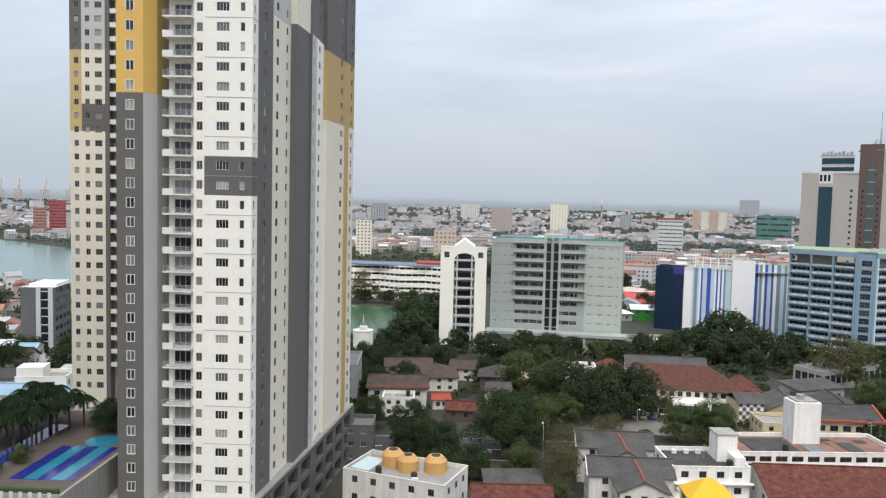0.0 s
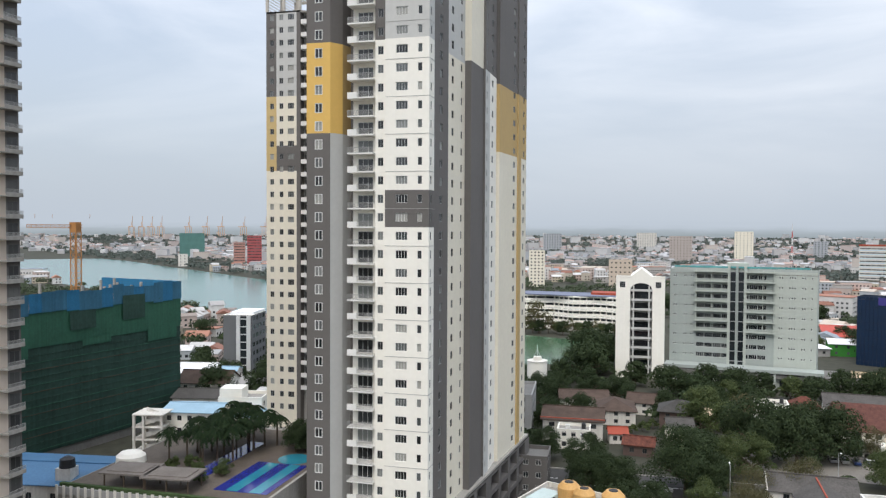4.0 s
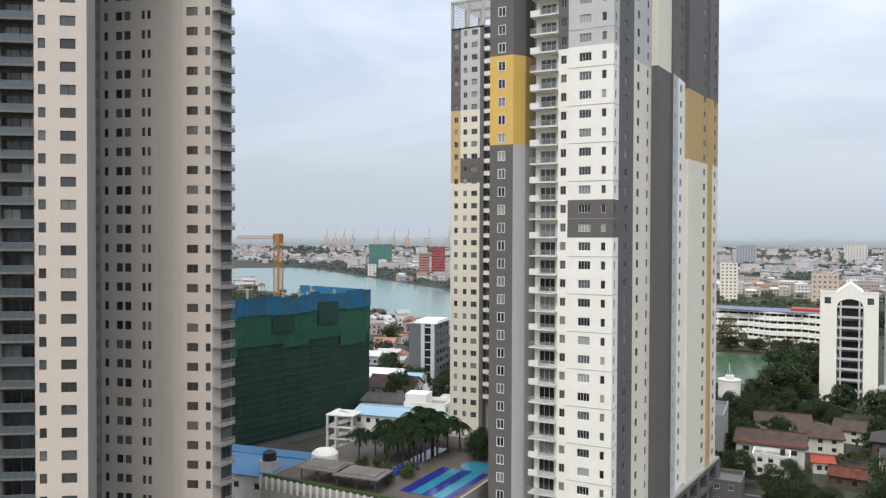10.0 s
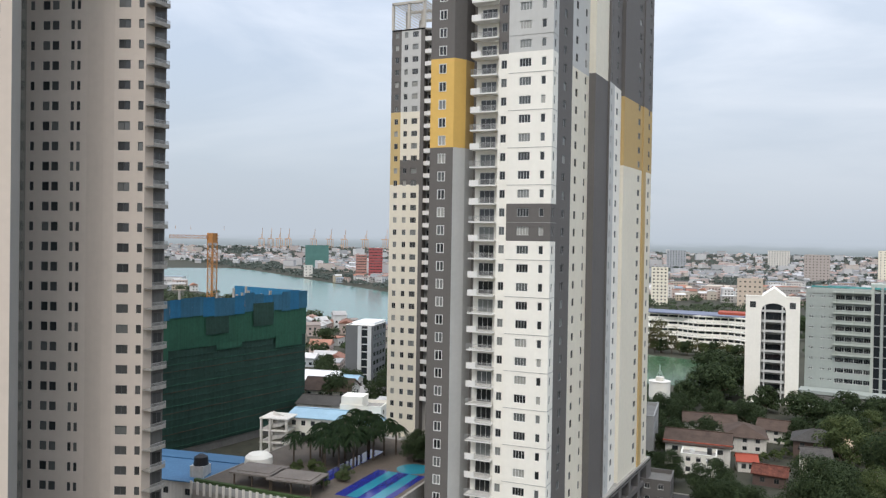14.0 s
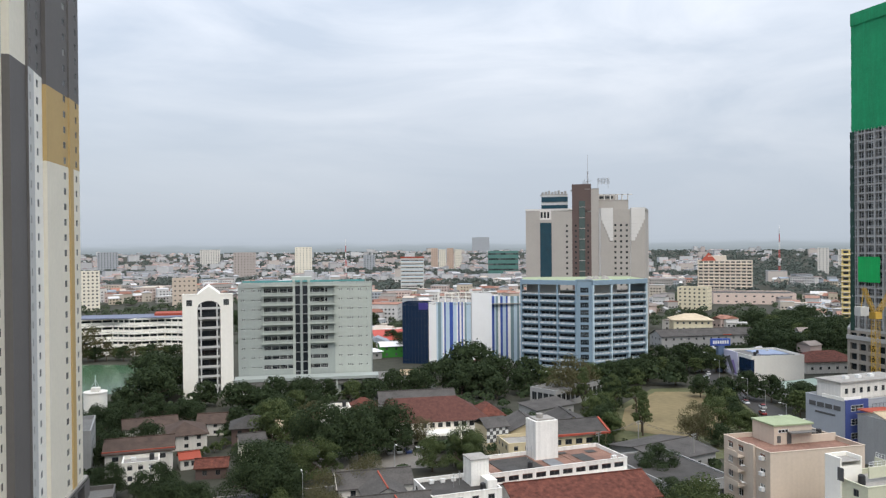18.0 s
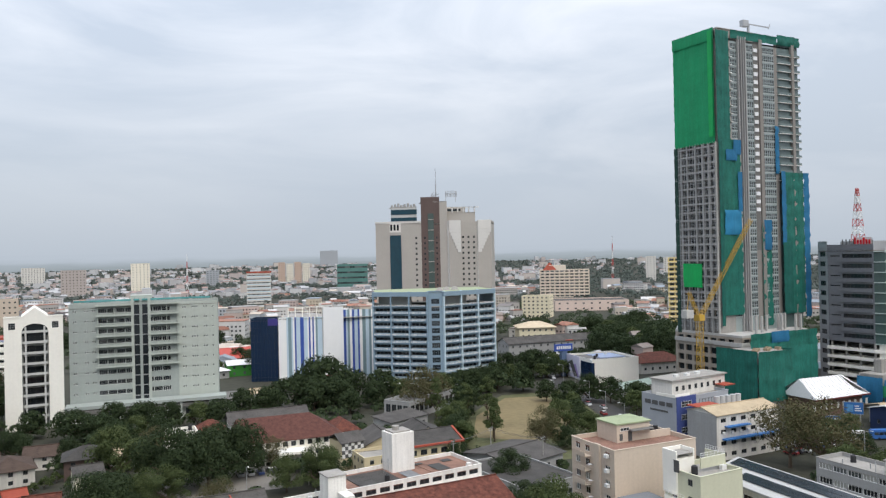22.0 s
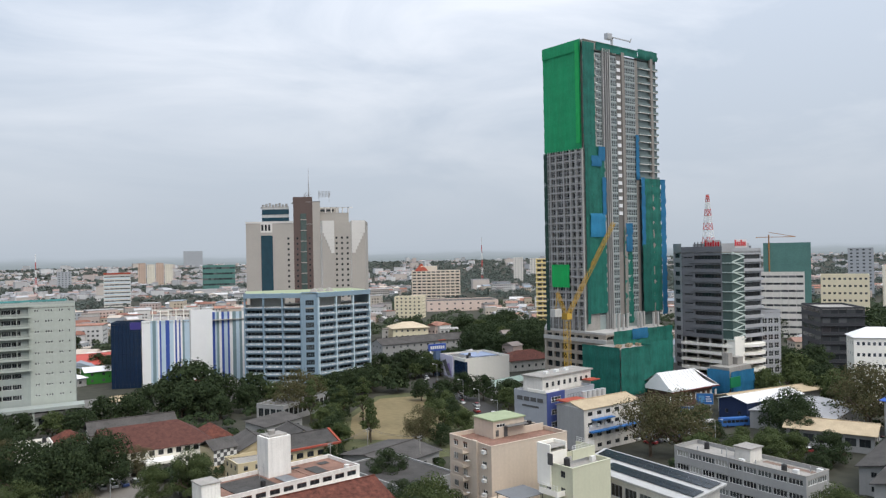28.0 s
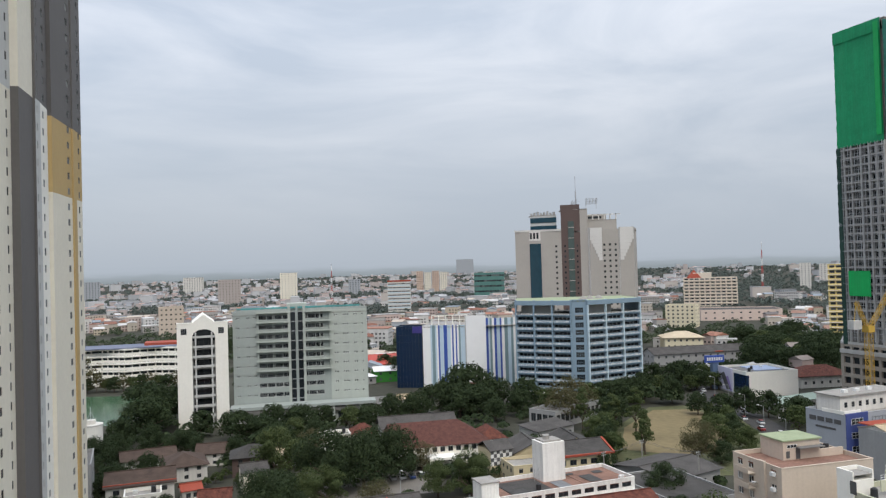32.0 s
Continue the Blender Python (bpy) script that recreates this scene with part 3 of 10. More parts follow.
part("roof_lattice", crown, mat("pale_plaster_beam", (0.48, 0.45, 0.40), 0.8, 0.15, 0.3), tower, "pale open steel lattice")

# podium: car park decks under the tower, and the pool deck
podium = thing("podium", "dark car park podium under the apartment tower", "podium")
PZ = Z0 - 9.6
pb = MB()
pb.prism([(-56, 119.9), (-32.2, 119.9), (-28.6, 150), (-25.3, 182), (-92, 200), (-92, 171), (-60, 150)], PZ - 0.5, PZ, 0)
part("deck", pb, CONC, podium)
facade(podium, (-32.0, 119.9), (-28.4, 150), 0, PZ - 0.5, [(4 + 7.2 * i, 0.6 + 4.0 * k, 5.4, 3.0, 0, 0) for i in range(4) for k in range(3)], [GREY_D], depth=1.5)
facade(podium, (-28.4, 150), (-25.1, 182), 0, PZ - 0.5, [(4 + 7.2 * i, 0.6 + 4.0 * k, 5.4, 3.0, 0, 0) for i in range(4) for k in range(3)], [GREY_D], depth=1.5)
facade(podium, (-56, 119.9), (-32.0, 119.9), 0, PZ - 0.5, [(4 + 7.2 * i, 0.6 + 4.0 * k, 5.4, 3.0, 0, 0) for i in range(3) for k in range(3)], [GREY_D], depth=1.5)
part("core", MB().prism([(-54, 122), (-34, 122), (-31, 150), (-28, 179), (-90, 198), (-90, 172), (-60, 152)], 0, PZ - 0.5), CONC_D, podium)

# ---- beige twin tower ----
beige = thing("apartment_tower", "tall beige rendered apartment tower with dark square windows and balconies", "apartment tower")
BZ, BN = 14.0, 34
BT = BZ + BN * FH
bw = lambda cols, sill=0.9, h=1.3: grid(cols, BZ - 1.38, FH, BN, sill, h)
# block A, turned towards the town
A0, A1 = Vector((-110.5, 54.0)), Vector((-89.6, 68.5))
uA = (A1 - A0).normalized()
nA = Vector((uA.y, -uA.x))
pa = lambda s, d=0.0: tuple(A0 + uA * s + nA * d)
facade(beige, pa(0), pa(13.9), BZ - 14, BT, bw([(7.4, 0.62, 1), (8.75, 0.62, 1)], 0.8, 1.45) + grid([(10.8, 0.5, 1)], BZ - 1.38, FH, BN, 0.45, 2.2), [BEIGE_L], frame=FRAME_D, glass=GLASS_B, label="pale beige end bay")
facade(beige, pa(13.9, -1.6), pa(18.7, -1.6), BZ - 14, BT, grid([(1.3, 2.2, 2), (3.6, 2.2, 2)], BZ, FH, BN, 0.25, 2.3), [GREY_D], frame=FRAME_D, glass=GLASS)
facade(beige, pa(13.9), pa(13.9, -1.6), BZ - 14, BT, [], [BEIGE])
facade(beige, pa(18.7, -1.6), pa(18.7), BZ - 14, BT, [], [BEIGE])
facade(beige, pa(18.7), pa(25.4), BZ - 14, BT, bw([(1.0, 0.95, 1), (4.3, 2.0, 2)], 0.8, 1.35), [BEIGE], frame=FRAME_D, glass=GLASS_B)
# shade in the gap is put into colour: grey return wall, dark teal strip
GAP_SHADE = mat("painted_gap_shade", (0.05, 0.075, 0.075), 0.2, 0.2, 0.3, spec=0.5)
facade(beige, pa(25.4), pa(24, -8), BZ - 14, BT, [], [GREY_M])
facade(beige, pa(24, -8), (-105.2, 82.9), BZ - 14, BT, [], [GAP_SHADE], label="dark strip painted as shade between the blocks")
facade(beige, pa(0, -24), pa(0), BZ - 14, BT, [], [BEIGE_L])
ba = MB()
ba.box(0, 0, 0, 4.8, 1.7, 0.24)
ba_me = ba.mesh("balcony", [CONC_D])
rb_me = window_mesh(4.8, 0.93, 5, 1, mat("grey_balcony_glass", (0.17, 0.19, 0.20), 0.2, 0.15, 0.6, spec=0.6), 0.0, GLASS, 0.05, True)[0]
rg_me = MB().box(-2.36, 0.02, 0.03, 2.36, 0.045, 0.9).mesh("glass_panel", [mat("dark_balcony_glass", (0.10, 0.115, 0.12), 0.15, 0.15, 0.6, spec=0.6)])
angA = math.degrees(math.atan2(uA.y, uA.x))
for k in range(BN):
    q = pa(13.9, 0.15)
    b = part("balcony", ba_me, None, beige, loc=(q[0], q[1], BZ + k * FH), rz=angA)
    part("railing", rb_me, None, b, loc=(2.4, 0, 0.24))
    part("glass_panel", rg_me, None, b, loc=(2.4, 0, 0.24))
# block B behind, its corner rounded
facade(beige, (-105.2, 82.9), (-95.5, 85.6), BZ - 14, BT, bw([(1.0, 0.7, 1), (3.3, 1.15, 1), (4.8, 1.15, 1), (7.6, 0.6, 1), (8.6, 0.6, 1)], 0.8, 1.35), [BEIGE], frame=FRAME_D, glass=GLASS_B)
facade(beige, (-95.5, 85.6), (-92.6, 86.0), BZ - 14, BT, [], [BEIGE])
facade(beige, (-92.6, 86.0), (-90.9, 86.4), BZ - 14, BT, [], [BEIGE])
facade(beige, (-90.9, 86.4), (-86.6, 88.2), BZ - 14, BT, bw([(1.5, 1.8, 2), (4.0, 0.8, 1)], 0.8, 1.3), [BEIGE], frame=FRAME_D, glass=GLASS_B)
facade(beige, (-86.6, 90.0), (-85.4, 91.2), BZ - 14, BT, grid([(0.85, 1.3, 2)], BZ, FH, BN, 0.3, 2.1), [GREY_D], frame=FRAME_D, glass=GLASS_B)
facade(beige, (-86.6, 88.2), (-86.6, 90.0), BZ - 14, BT, [], [BEIGE])
facade(beige, (-85.4, 91.2), (-112, 116), BZ - 14, BT, [], [BEIGE])
bb = MB().box(-86.5, 88.3, 0, -84.9, 91.4, 0.2).box(-84.98, 88.3, 0.2, -84.9, 91.4, 0.55)
bb_me = bb.mesh("balcony", [CONC])
r3_me = window_mesh(3.1, 0.55, 14, 1, RAIL, 0.0, GLASS, 0.05, True)[0]
for k in range(BN):
    b = part("balcony", bb_me, None, beige, loc=(0, 0, BZ + k * FH))
    part("railing", r3_me, None, b, loc=(-84.94, 89.85, 0.55), rz=90)
part("roof", MB().prism([pa(0), pa(25.4), (-87, 89), (-112, 116), (-125, 116), pa(0, -24)], BT - 0.5, BT - 0.02), CONC, beige)

# ---- large buildings in the middle distance ----
SPLIT[0] = False

def block(th, poly, z0, z1, mats, specs=None, parapet=0.9, roof=None, frame=None, glass=None, which=None, bands=(), depth=0.25, roofs=True):
    """Walls round a plan (outside on the right of each edge), with openings per edge, a roof slab and a parapet."""
    n = len(poly)
    for i in range(n):
        facade(th, poly[i], poly[(i + 1) % n], z0, z1, (specs or {}).get(i, []), mats, which, bands, depth, frame=frame, glass=glass)
    if roofs:
        part("roof", MB().prism(poly, z1 - parapet - 0.3, z1 - parapet), roof or CONC, th)
        cap = MB()
        for i in range(n):
            a, b = Vector((*poly[i], 0)), Vector((*poly[(i + 1) % n], 0))
            u = (b - a).normalized()
            nn = Vector((u.y, -u.x, 0))
            q = [a + nn * 0.06, b + nn * 0.06, b - nn * 0.3, a - nn * 0.3]
            cap.prism([(p.x, p.y) for p in q], z1, z1 + 0.12)
        part("coping", cap, mats[0], th)



def run_of(a, b):
    return math.hypot(b[0] - a[0], b[1] - a[1])



PALE_G = mat("pale_green_grey_paint", (0.34, 0.375, 0.352), 0.75, 0.10, 0.12, streak=0.9)
PALE_G2 = mat("light_green_grey_paint", (0.44, 0.475, 0.43), 0.75, 0.10, 0.12, streak=0.9)
BLUE_GREY = mat("blue_grey_paint", (0.235, 0.325, 0.40), 0.7, 0.08, 0.15, streak=0.5)
BLUE_PALE = mat("pale_blue_paint", (0.52, 0.64, 0.70), 0.7, 0.08, 0.15, streak=0.5)
BLUE = mat("strong_blue_paint", (0.05, 0.10, 0.38), 0.6, 0.1, 0.2)
STONE = mat("grey_beige_stone", (0.42, 0.39, 0.35), 0.7, 0.08, 0.12, streak=0.4)
STONE_L = mat("white_stone_panel", (0.66, 0.64, 0.60), 0.7, 0.06, 0.12)
BROWN = mat("brown_red_stone", (0.125, 0.088, 0.078), 0.65, 0.12, 0.15)

# grey-green slab with recessed galleries
grey_b = thing("office_building", "pale grey-green office slab with galleries and two dark glass strips", "office building")
GF, GZ = 3.93, 5.2
P = [(11.2, 326.8), (20.9, 326.3), (50.2, 323.1), (65.0, 320.5), (69.5, 340), (14, 346)]
nfl = 10
small = lambda us: [(u, GZ + GF * k + 1.6, 0.55, 0.75, 1, 1) for k in range(nfl) for u in us]
facade(grey_b, P[0], P[1], 0, 45.2, small([1.6, 2.4, 5.6, 6.4, 8.2, 9.0]), [PALE_G], frame=FRAME_W, glass=GLASS_DK)
facade(grey_b, P[2], P[3], 0, 44.8, small([1.8, 2.7, 5.4, 6.3, 7.2, 9.9, 10.8, 13.2]), [PALE_G2], frame=FRAME_W, glass=GLASS_DK)
facade(grey_b, P[3], P[4], 0, 44.8, [], [PALE_G2])
facade(grey_b, P[5], P[0], 0, 45.2, [], [PALE_G])
facade(grey_b, P[4], P[5], 0, 44.8, [], [PALE_G])
cw = run_of(P[1], P[2])
op = []
for k in range(nfl):
    z = GZ + GF * k
    for u in (2.0, 5.2, 8.4, 11.6, 18.6, 21.8, 25.0, 28.0):
        if k == 0:
            op.append((u, z + 0.9, 1.3, 1.3, 1, 1))
        else:
            op.append((u, z + 0.95, 3.0, 1.75, 4, 1))
facade(grey_b, P[1], P[2], 0, 44.6, [o for o in op if o[0] + o[2] / 2 < cw - 0.1], [PALE_G], frame=FRAME_W, glass=GLASS_DK, depth=0.35)
uC = (Vector(P[2]) - Vector(P[1])).normalized()
nC = Vector((uC.y, -uC.x))
def cq(s, d): return tuple(Vector(P[1]) + uC * s + nC * d)
angC = math.degrees(math.atan2(uC.y, uC.x))
for s0 in (13.3, 16.3):
    gl_strip = MB().box(0, -0.35, 0, 1.9, 0, 39.6)
    part("glass_strip", gl_strip, GLASS_DK, grey_b, "dark glazed vertical strip", loc=(*cq(s0, 0.02), 5.0), rz=angC)
    bars = MB()
    for k in range(11):
        bars.box(0, -0.42, k * GF, 1.9, -0.35, k * GF + 0.3)
    part("mullion", bars, FRAME_G, grey_b, loc=(*cq(s0, 0.02), 5.0), rz=angC)
part("pier", MB().box(15.3, -0.9, 4, 16.2, 0, 46.8), PALE_G, grey_b, loc=(*P[1], 0), rz=angC)
part("pier", MB().box(12.2, -0.9, 4, 13.2, 0, 46.8), PALE_G2, grey_b, loc=(*P[1], 0), rz=angC)
part("pier", MB().box(18.3, -0.9, 4, 19.3, 0, 46.8), PALE_G2, grey_b, loc=(*P[1], 0), rz=angC)
def ledge_mesh(x0, x1):
    """A projecting ledge with a low upstand and an open rail on posts."""
    mb = MB().box(x0, -1.7, 0, x1, 0, 0.42).box(x0, -1.7, 0.42, x1, -1.62, 0.62)
    n = max(2, int((x1 - x0) / 2.4))
    for i in range(n + 1):
        x = x0 + (x1 - x0 - 0.08) * i / n
        mb.box(x, -1.7, 0.62, x + 0.08, -1.62, 1.15)
    return mb.box(x0, -1.7, 1.15, x1, -1.62, 1.24)


gal, gal2 = ledge_mesh(-0.4, 12.2), ledge_mesh(19.3, cw + 0.3)
g_me, g2_me = gal.mesh("gallery", [PALE_G2]), gal2.mesh("gallery", [PALE_G2])
for k in range(4, 11):
    part("gallery", g_me, None, grey_b, loc=(*P[1], GZ + GF * k - 0.3), rz=angC)
    part("gallery", g2_me, None, grey_b, loc=(*P[1], GZ + GF * k - 0.3), rz=angC)
for u in (0.3, 6.2, 25.2, cw - 0.3):
    part("fin", MB().box(u - 0.12, -1.3, GZ + GF * 3.8, u + 0.12, 0, 45.0), PALE_G2, grey_b, loc=(*P[1], 0), rz=angC)
part("roof", MB().prism(P, 43.4, 43.7), CONC, grey_b)
rt = MB()
for k in range(15):
    a = cq(-8 + k * 3.6, -1.5)
    rt.box(a[0] - 0.15, a[1] - 0.15, 43.7, a[0] + 0.15, a[1] + 0.15, 46.9)
part("roof_post", rt, PALE_G, grey_b)
part("roof_net", MB().prism([cq(-8, -1.2), cq(42, -1.2), cq(42, -1.8), cq(-8, -1.8)], 45.8, 46.5), mat("faded_teal_net", (0.10, 0.32, 0.32), 0.7, 0.3, 0.3), grey_b)
part("plant_room", MB().prism([cq(12, -2), cq(20, -2), cq(20, -9), cq(12, -9)], 43.7, 47.8), PALE_G2, grey_b)
pod = MB().prism([(9.5, 318), (72, 312), (75, 330), (10, 334)], 4.6, 6.0)
part("podium_roof", pod, CONC_D, grey_b)
facade(grey_b, (10.5, 320), (70, 314), 0, 4.6, [(4 + 5.6 * k, 0.6, 4.4, 3.2, 3, 1) for k in range(10)], [PALE_G2], frame=FRAME_G, glass=GLASS_DK)

# white tower with an arched gable
arch_b = thing("office_building", "white office tower with an arched gable and open stacked balconies", "office building")
AF = 3.9
facade(arch_b, (-10.2, 324.9), (-4.5, 324.9), 0, 41.4, [(2.6, 37.2, 2.2, 2.4, 3, 3)], [WHITE], frame=FRAME_G, glass=GLASS_DK)
facade(arch_b, (4.3, 324.9), (9.2, 324.9), 0, 41.4, [(2.3, 37.2, 2.2, 2.4, 3, 3)], [WHITE], frame=FRAME_G, glass=GLASS_DK)
facade(arch_b, (-4.5, 327.4), (4.3, 327.4), 0, 38.2, grid([(4.4, 7.6, 4)], 0.5, AF, 10, 0.7, 2.3), [GREY_M], frame=FRAME_D, glass=GLASS_DK)
facade(arch_b, (-4.5, 324.9), (-4.5, 327.4), 0, 38.2, [], [GREY_L])
facade(arch_b, (4.3, 327.4), (4.3, 324.9), 0, 38.2, [], [GREY_L])
ab = MB().box(-4.4, 324.95, 0, 4.2, 327.3, 0.25).box(-4.4, 324.95, 0.25, 4.2, 325.05, 0.9)
ab_me = ab.mesh("balcony", [GREY_L])
for k in range(10):
    part("balcony", ab_me, None, arch_b, loc=(0, 0, 0.6 + AF * k))
part("column", MB().box(-3.5, 324.9, 0, -2.9, 325.5, 38), GREY_L, arch_b)
part("column", MB().box(2.7, 324.9, 0, 3.3, 325.5, 38), GREY_L, arch_b)
ar = MB()
N = 18
prev = None
for k in range(N + 1):      # wall over the arch, with its pointed gable
    x = -4.5 + 8.8 * k / N
    zi = 36.2 + 2.9 * math.sqrt(max(0.0, 1 - ((x + 0.1) / 4.4) ** 2))
    zo = 41.4 + 3.6 * (1 - abs(x + 0.1) / 4.7)
    if prev:
        ar.face([(prev[0], 324.9, prev[1]), (x, 324.9, zi), (x, 324.9, zo), (prev[0], 324.9, prev[2])])
        ar.face([(prev[0], 324.9, prev[1]), (prev[0], 326.5, prev[1]), (x, 326.5, zi), (x, 324.9, zi)])
        ar.face([(prev[0], 324.9, prev[2]), (x, 324.9, zo), (x, 344, zo), (prev[0], 344, prev[2])])
    prev = (x, zi, zo)
part("gable", ar, WHITE, arch_b, "white gable over a round arch")
part("arch_glass", MB().box(-4.4, 326.4, 34.5, 4.2, 326.5, 39.3), GLASS_DK, arch_b)
# white side wall, its shade put into a green-grey colour
facade(arch_b, (9.2, 324.9), (9.2, 344), 0, 41.4, [(2 + 3 * i, 2 + AF * k, 0.6, 0.8, 1, 1) for i in range(5) for k in range(9)], [PALE_G2], frame=FRAME_W, glass=GLASS_DK)
facade(arch_b, (-10.2, 344), (-10.2, 324.9), 0, 41.4, [], [WHITE])
part("roof", MB().box(-10.2, 325, 40.6, 9.2, 344, 40.9), CONC, arch_b)
part("corner_cap", MB().box(-10.3, 324.8, 41.4, -4.4, 326, 41.9).box(4.2, 324.8, 41.4, 9.3, 326, 41.9), WHITE, arch_b)

# low podium along the slab's foot, with its patterned screen
pod = thing("slab_podium", "low grey-green podium with columns along the slab's foot", "podium")
pq = [(9.0, 318.5), (21.5, 317.2), (66.0, 311.5), (67.5, 319.5), (22.0, 325.6), (10.0, 326.4)]
part("canopy", MB().prism(pq, 6.6, 7.8), PALE_G, pod)
part("back_wall", MB().prism([(21.5, 321.5), (65.5, 316.0), (66, 317), (22, 322.5)], 0, 6.6), INNER, pod)
for k in range(9):
    q = Vector((22.5, 317.6)).lerp(Vector((65.4, 312.2)), k / 8)
    part("column", MB().box(q.x - 0.4, q.y - 0.1, 0, q.x + 0.4, q.y + 0.7, 6.6), PALE_G2, pod)
part("screen", MB().prism([(9.4, 318.8), (20.6, 317.6), (20.7, 318.2), (9.5, 319.4)], 0, 6.6), GREY_D, pod, "dark screen with rows of white triangles")
for r_ in range(4):
    for c_ in range(8):
        x_, y_ = 10.2 + c_ * 1.35, 318.62 - c_ * 0.144
        tm = MB()
        a, b, c2 = (x_ - 0.62, y_, 2.1 + r_ * 1.1), (x_ + 0.62, y_ - 0.07, 2.1 + r_ * 1.1), (x_, y_ - 0.03, 1.2 + r_ * 1.1)
        bk = lambda p: (p[0], p[1] - 0.08, p[2])
        tm.face([bk(a), bk(c2), bk(b)])
        tm.face([a, bk(a), bk(b), b])
        tm.face([a, c2, bk(c2), bk(a)])
        tm.face([b, bk(b), bk(c2), c2])
        part("triangle", tm, FRAME_W, pod)
# stepped white terraces by the lake
terr = thing("terrace_building", "long white lakeside building with stepped ribbon terraces", "office building")
tp = [(-74, 466), (-52, 468), (-40, 461), (-24, 463), (-10, 455), (6, 458)]
for k in range(5):
    z, back = 1.0 + 3.9 * k, k * 1.2
    for i in range(5):
        a, b = (tp[i][0], tp[i][1] + back), (tp[i + 1][0], tp[i + 1][1] + back)
        rr = run_of(a, b)
        facade(terr, a, b, z - (1.0 if k == 0 else 0), z + 3.9, [(rr * (j + 0.5) / 4, z + 1.5, rr / 4 - 0.5, 1.3, 2, 1) for j in range(4)], [WHITE], frame=FRAME_D, glass=GLASS_DK, depth=0.6)
        part("ledge", MB().prism([(a[0], a[1] - 1.0), (b[0], b[1] - 1.0), (b[0], b[1]), (a[0], a[1])], z + 3.2, z + 3.75), WHITE, terr)
part("roof", MB().prism([(tp[0][0], 471), (tp[2][0], 466), (tp[5][0], 463), (6, 486), (-74, 492)], 20.3, 20.9), mat("blue_grey_flat_roof", (0.16, 0.18, 0.24), 0.8, 0.2, 0.1), terr)
part("roof_red", MB().prism([(-30, 474), (4, 470), (4, 484), (-30, 488)], 20.9, 22.2), TILE_ORANGE, terr, "red sheet roof")

# office block striped in white and blue beside a dark glass block
striped = thing("striped_building", "windowless white building with vertical blue and grey stripes", "office building")
STRIPE_W = mat("bright_white_panel", (0.86, 0.86, 0.85), 0.6, 0.05, 0.2, streak=0.3)
STRIPE_T = mat("grey_teal_stripe", (0.20, 0.29, 0.32), 0.6, 0.1, 0.2)
STRIPE_B = mat("sky_blue_stripe", (0.52, 0.64, 0.73), 0.6, 0.08, 0.2)
def stripes(th, a, b, z1, seq):
    rr, u0 = run_of(a, b), 0.0
    tot = sum(w for w, _ in seq)
    edges = []
    for w, mi in seq:
        edges.append((u0, u0 + w * rr / tot, mi))
        u0 += w * rr / tot
    facade(th, a, b, 0, z1, [], [STRIPE_W, BLUE, STRIPE_T, STRIPE_B], lambda u, z: next((m for e0, e1, m in edges if e0 <= u <= e1), 0), tint=[e[1] for e in edges])
stripes(striped, (106.5, 378.5), (125.6, 368.3), 31.5, [(4.4, 0), (1.0, 3), (1.7, 2), (0.8, 3), (1.0, 0), (0.9, 1), (2.2, 3), (2.0, 1), (2.0, 3), (0.8, 0), (0.9, 1), (1.1, 0), (0.8, 1), (1.0, 0), (1.0, 2), (2.6, 3)])
stripes(striped, (125.6, 366.6), (134.5, 362.2), 36.3, [(1, 0)])
stripes(striped, (136.5, 368), (153.7, 362), 34.4, [(1.2, 1), (0.7, 3), (0.9, 2), (1.0, 0), (1.0, 1), (1.4, 3), (0.8, 1), (1.2, 0), (1.4, 2), (1.4, 3), (1.0, 2), (1.0, 0), (1.0, 3), (0.8, 2), (0.8, 0)])
facade(striped, (125.6, 368.3), (125.6, 366.6), 0, 36.3, [], [STONE_L])
facade(striped, (134.5, 362.2), (138, 385), 0, 36.3, [], [STONE_L])
facade(striped, (153.7, 362), (160, 388), 0, 34.4, [], [STONE_L])
part("roof", MB().prism([(106.5, 378.5), (125.6, 368.3), (153.7, 362), (160, 388), (116, 400)], 30.4, 30.8), CONC, striped)
fr = MB()
for k in range(6):
    fr.beam((112 + k * 3.2, 380 - k * 1.6, 30.8), (112 + k * 3.2, 380 - k * 1.6, 36.2), 0.18)
fr.beam((112, 380, 36.2), (128, 372, 36.2), 0.2)
fr.beam((112, 380, 34.0), (128, 372, 34.0), 0.15)
part("roof_frame", fr, WHITE, striped)
navy = thing("glass_building", "dark navy glass office block", "office building")
block(navy, [(94.5, 385.4), (106.3, 379.3), (112, 391), (100, 397)], 0, 31.0, [GLASS_BL], {0: []})
NAVY_M = mat("navy_mullion", (0.010, 0.020, 0.045), 0.4, 0.1, 0.5)
mull = MB()
for k in range(9):
    a = Vector((94.5, 385.4)).lerp(Vector((106.3, 379.3)), k / 8)
    mull.box(a.x - 0.06, a.y - 0.12, 0, a.x + 0.06, a.y + 0.05, 31)
part("mullion", mull, NAVY_M, navy)
tr_ = MB()
for k in range(9):
    tr_.beam((94.5, 385.34, 2 + k * 3.5), (106.3, 379.24, 2 + k * 3.5), 0.07)
part("transom", tr_, NAVY_M, navy)
part("violet_panel", MB().prism([(102.0, 381.3), (106.3, 379.1), (106.3, 379.3), (102.0, 381.5)], 27.6, 31.0), mat("violet_blue_panel", (0.06, 0.05, 0.22), 0.4, 0.1, 0.3), navy)

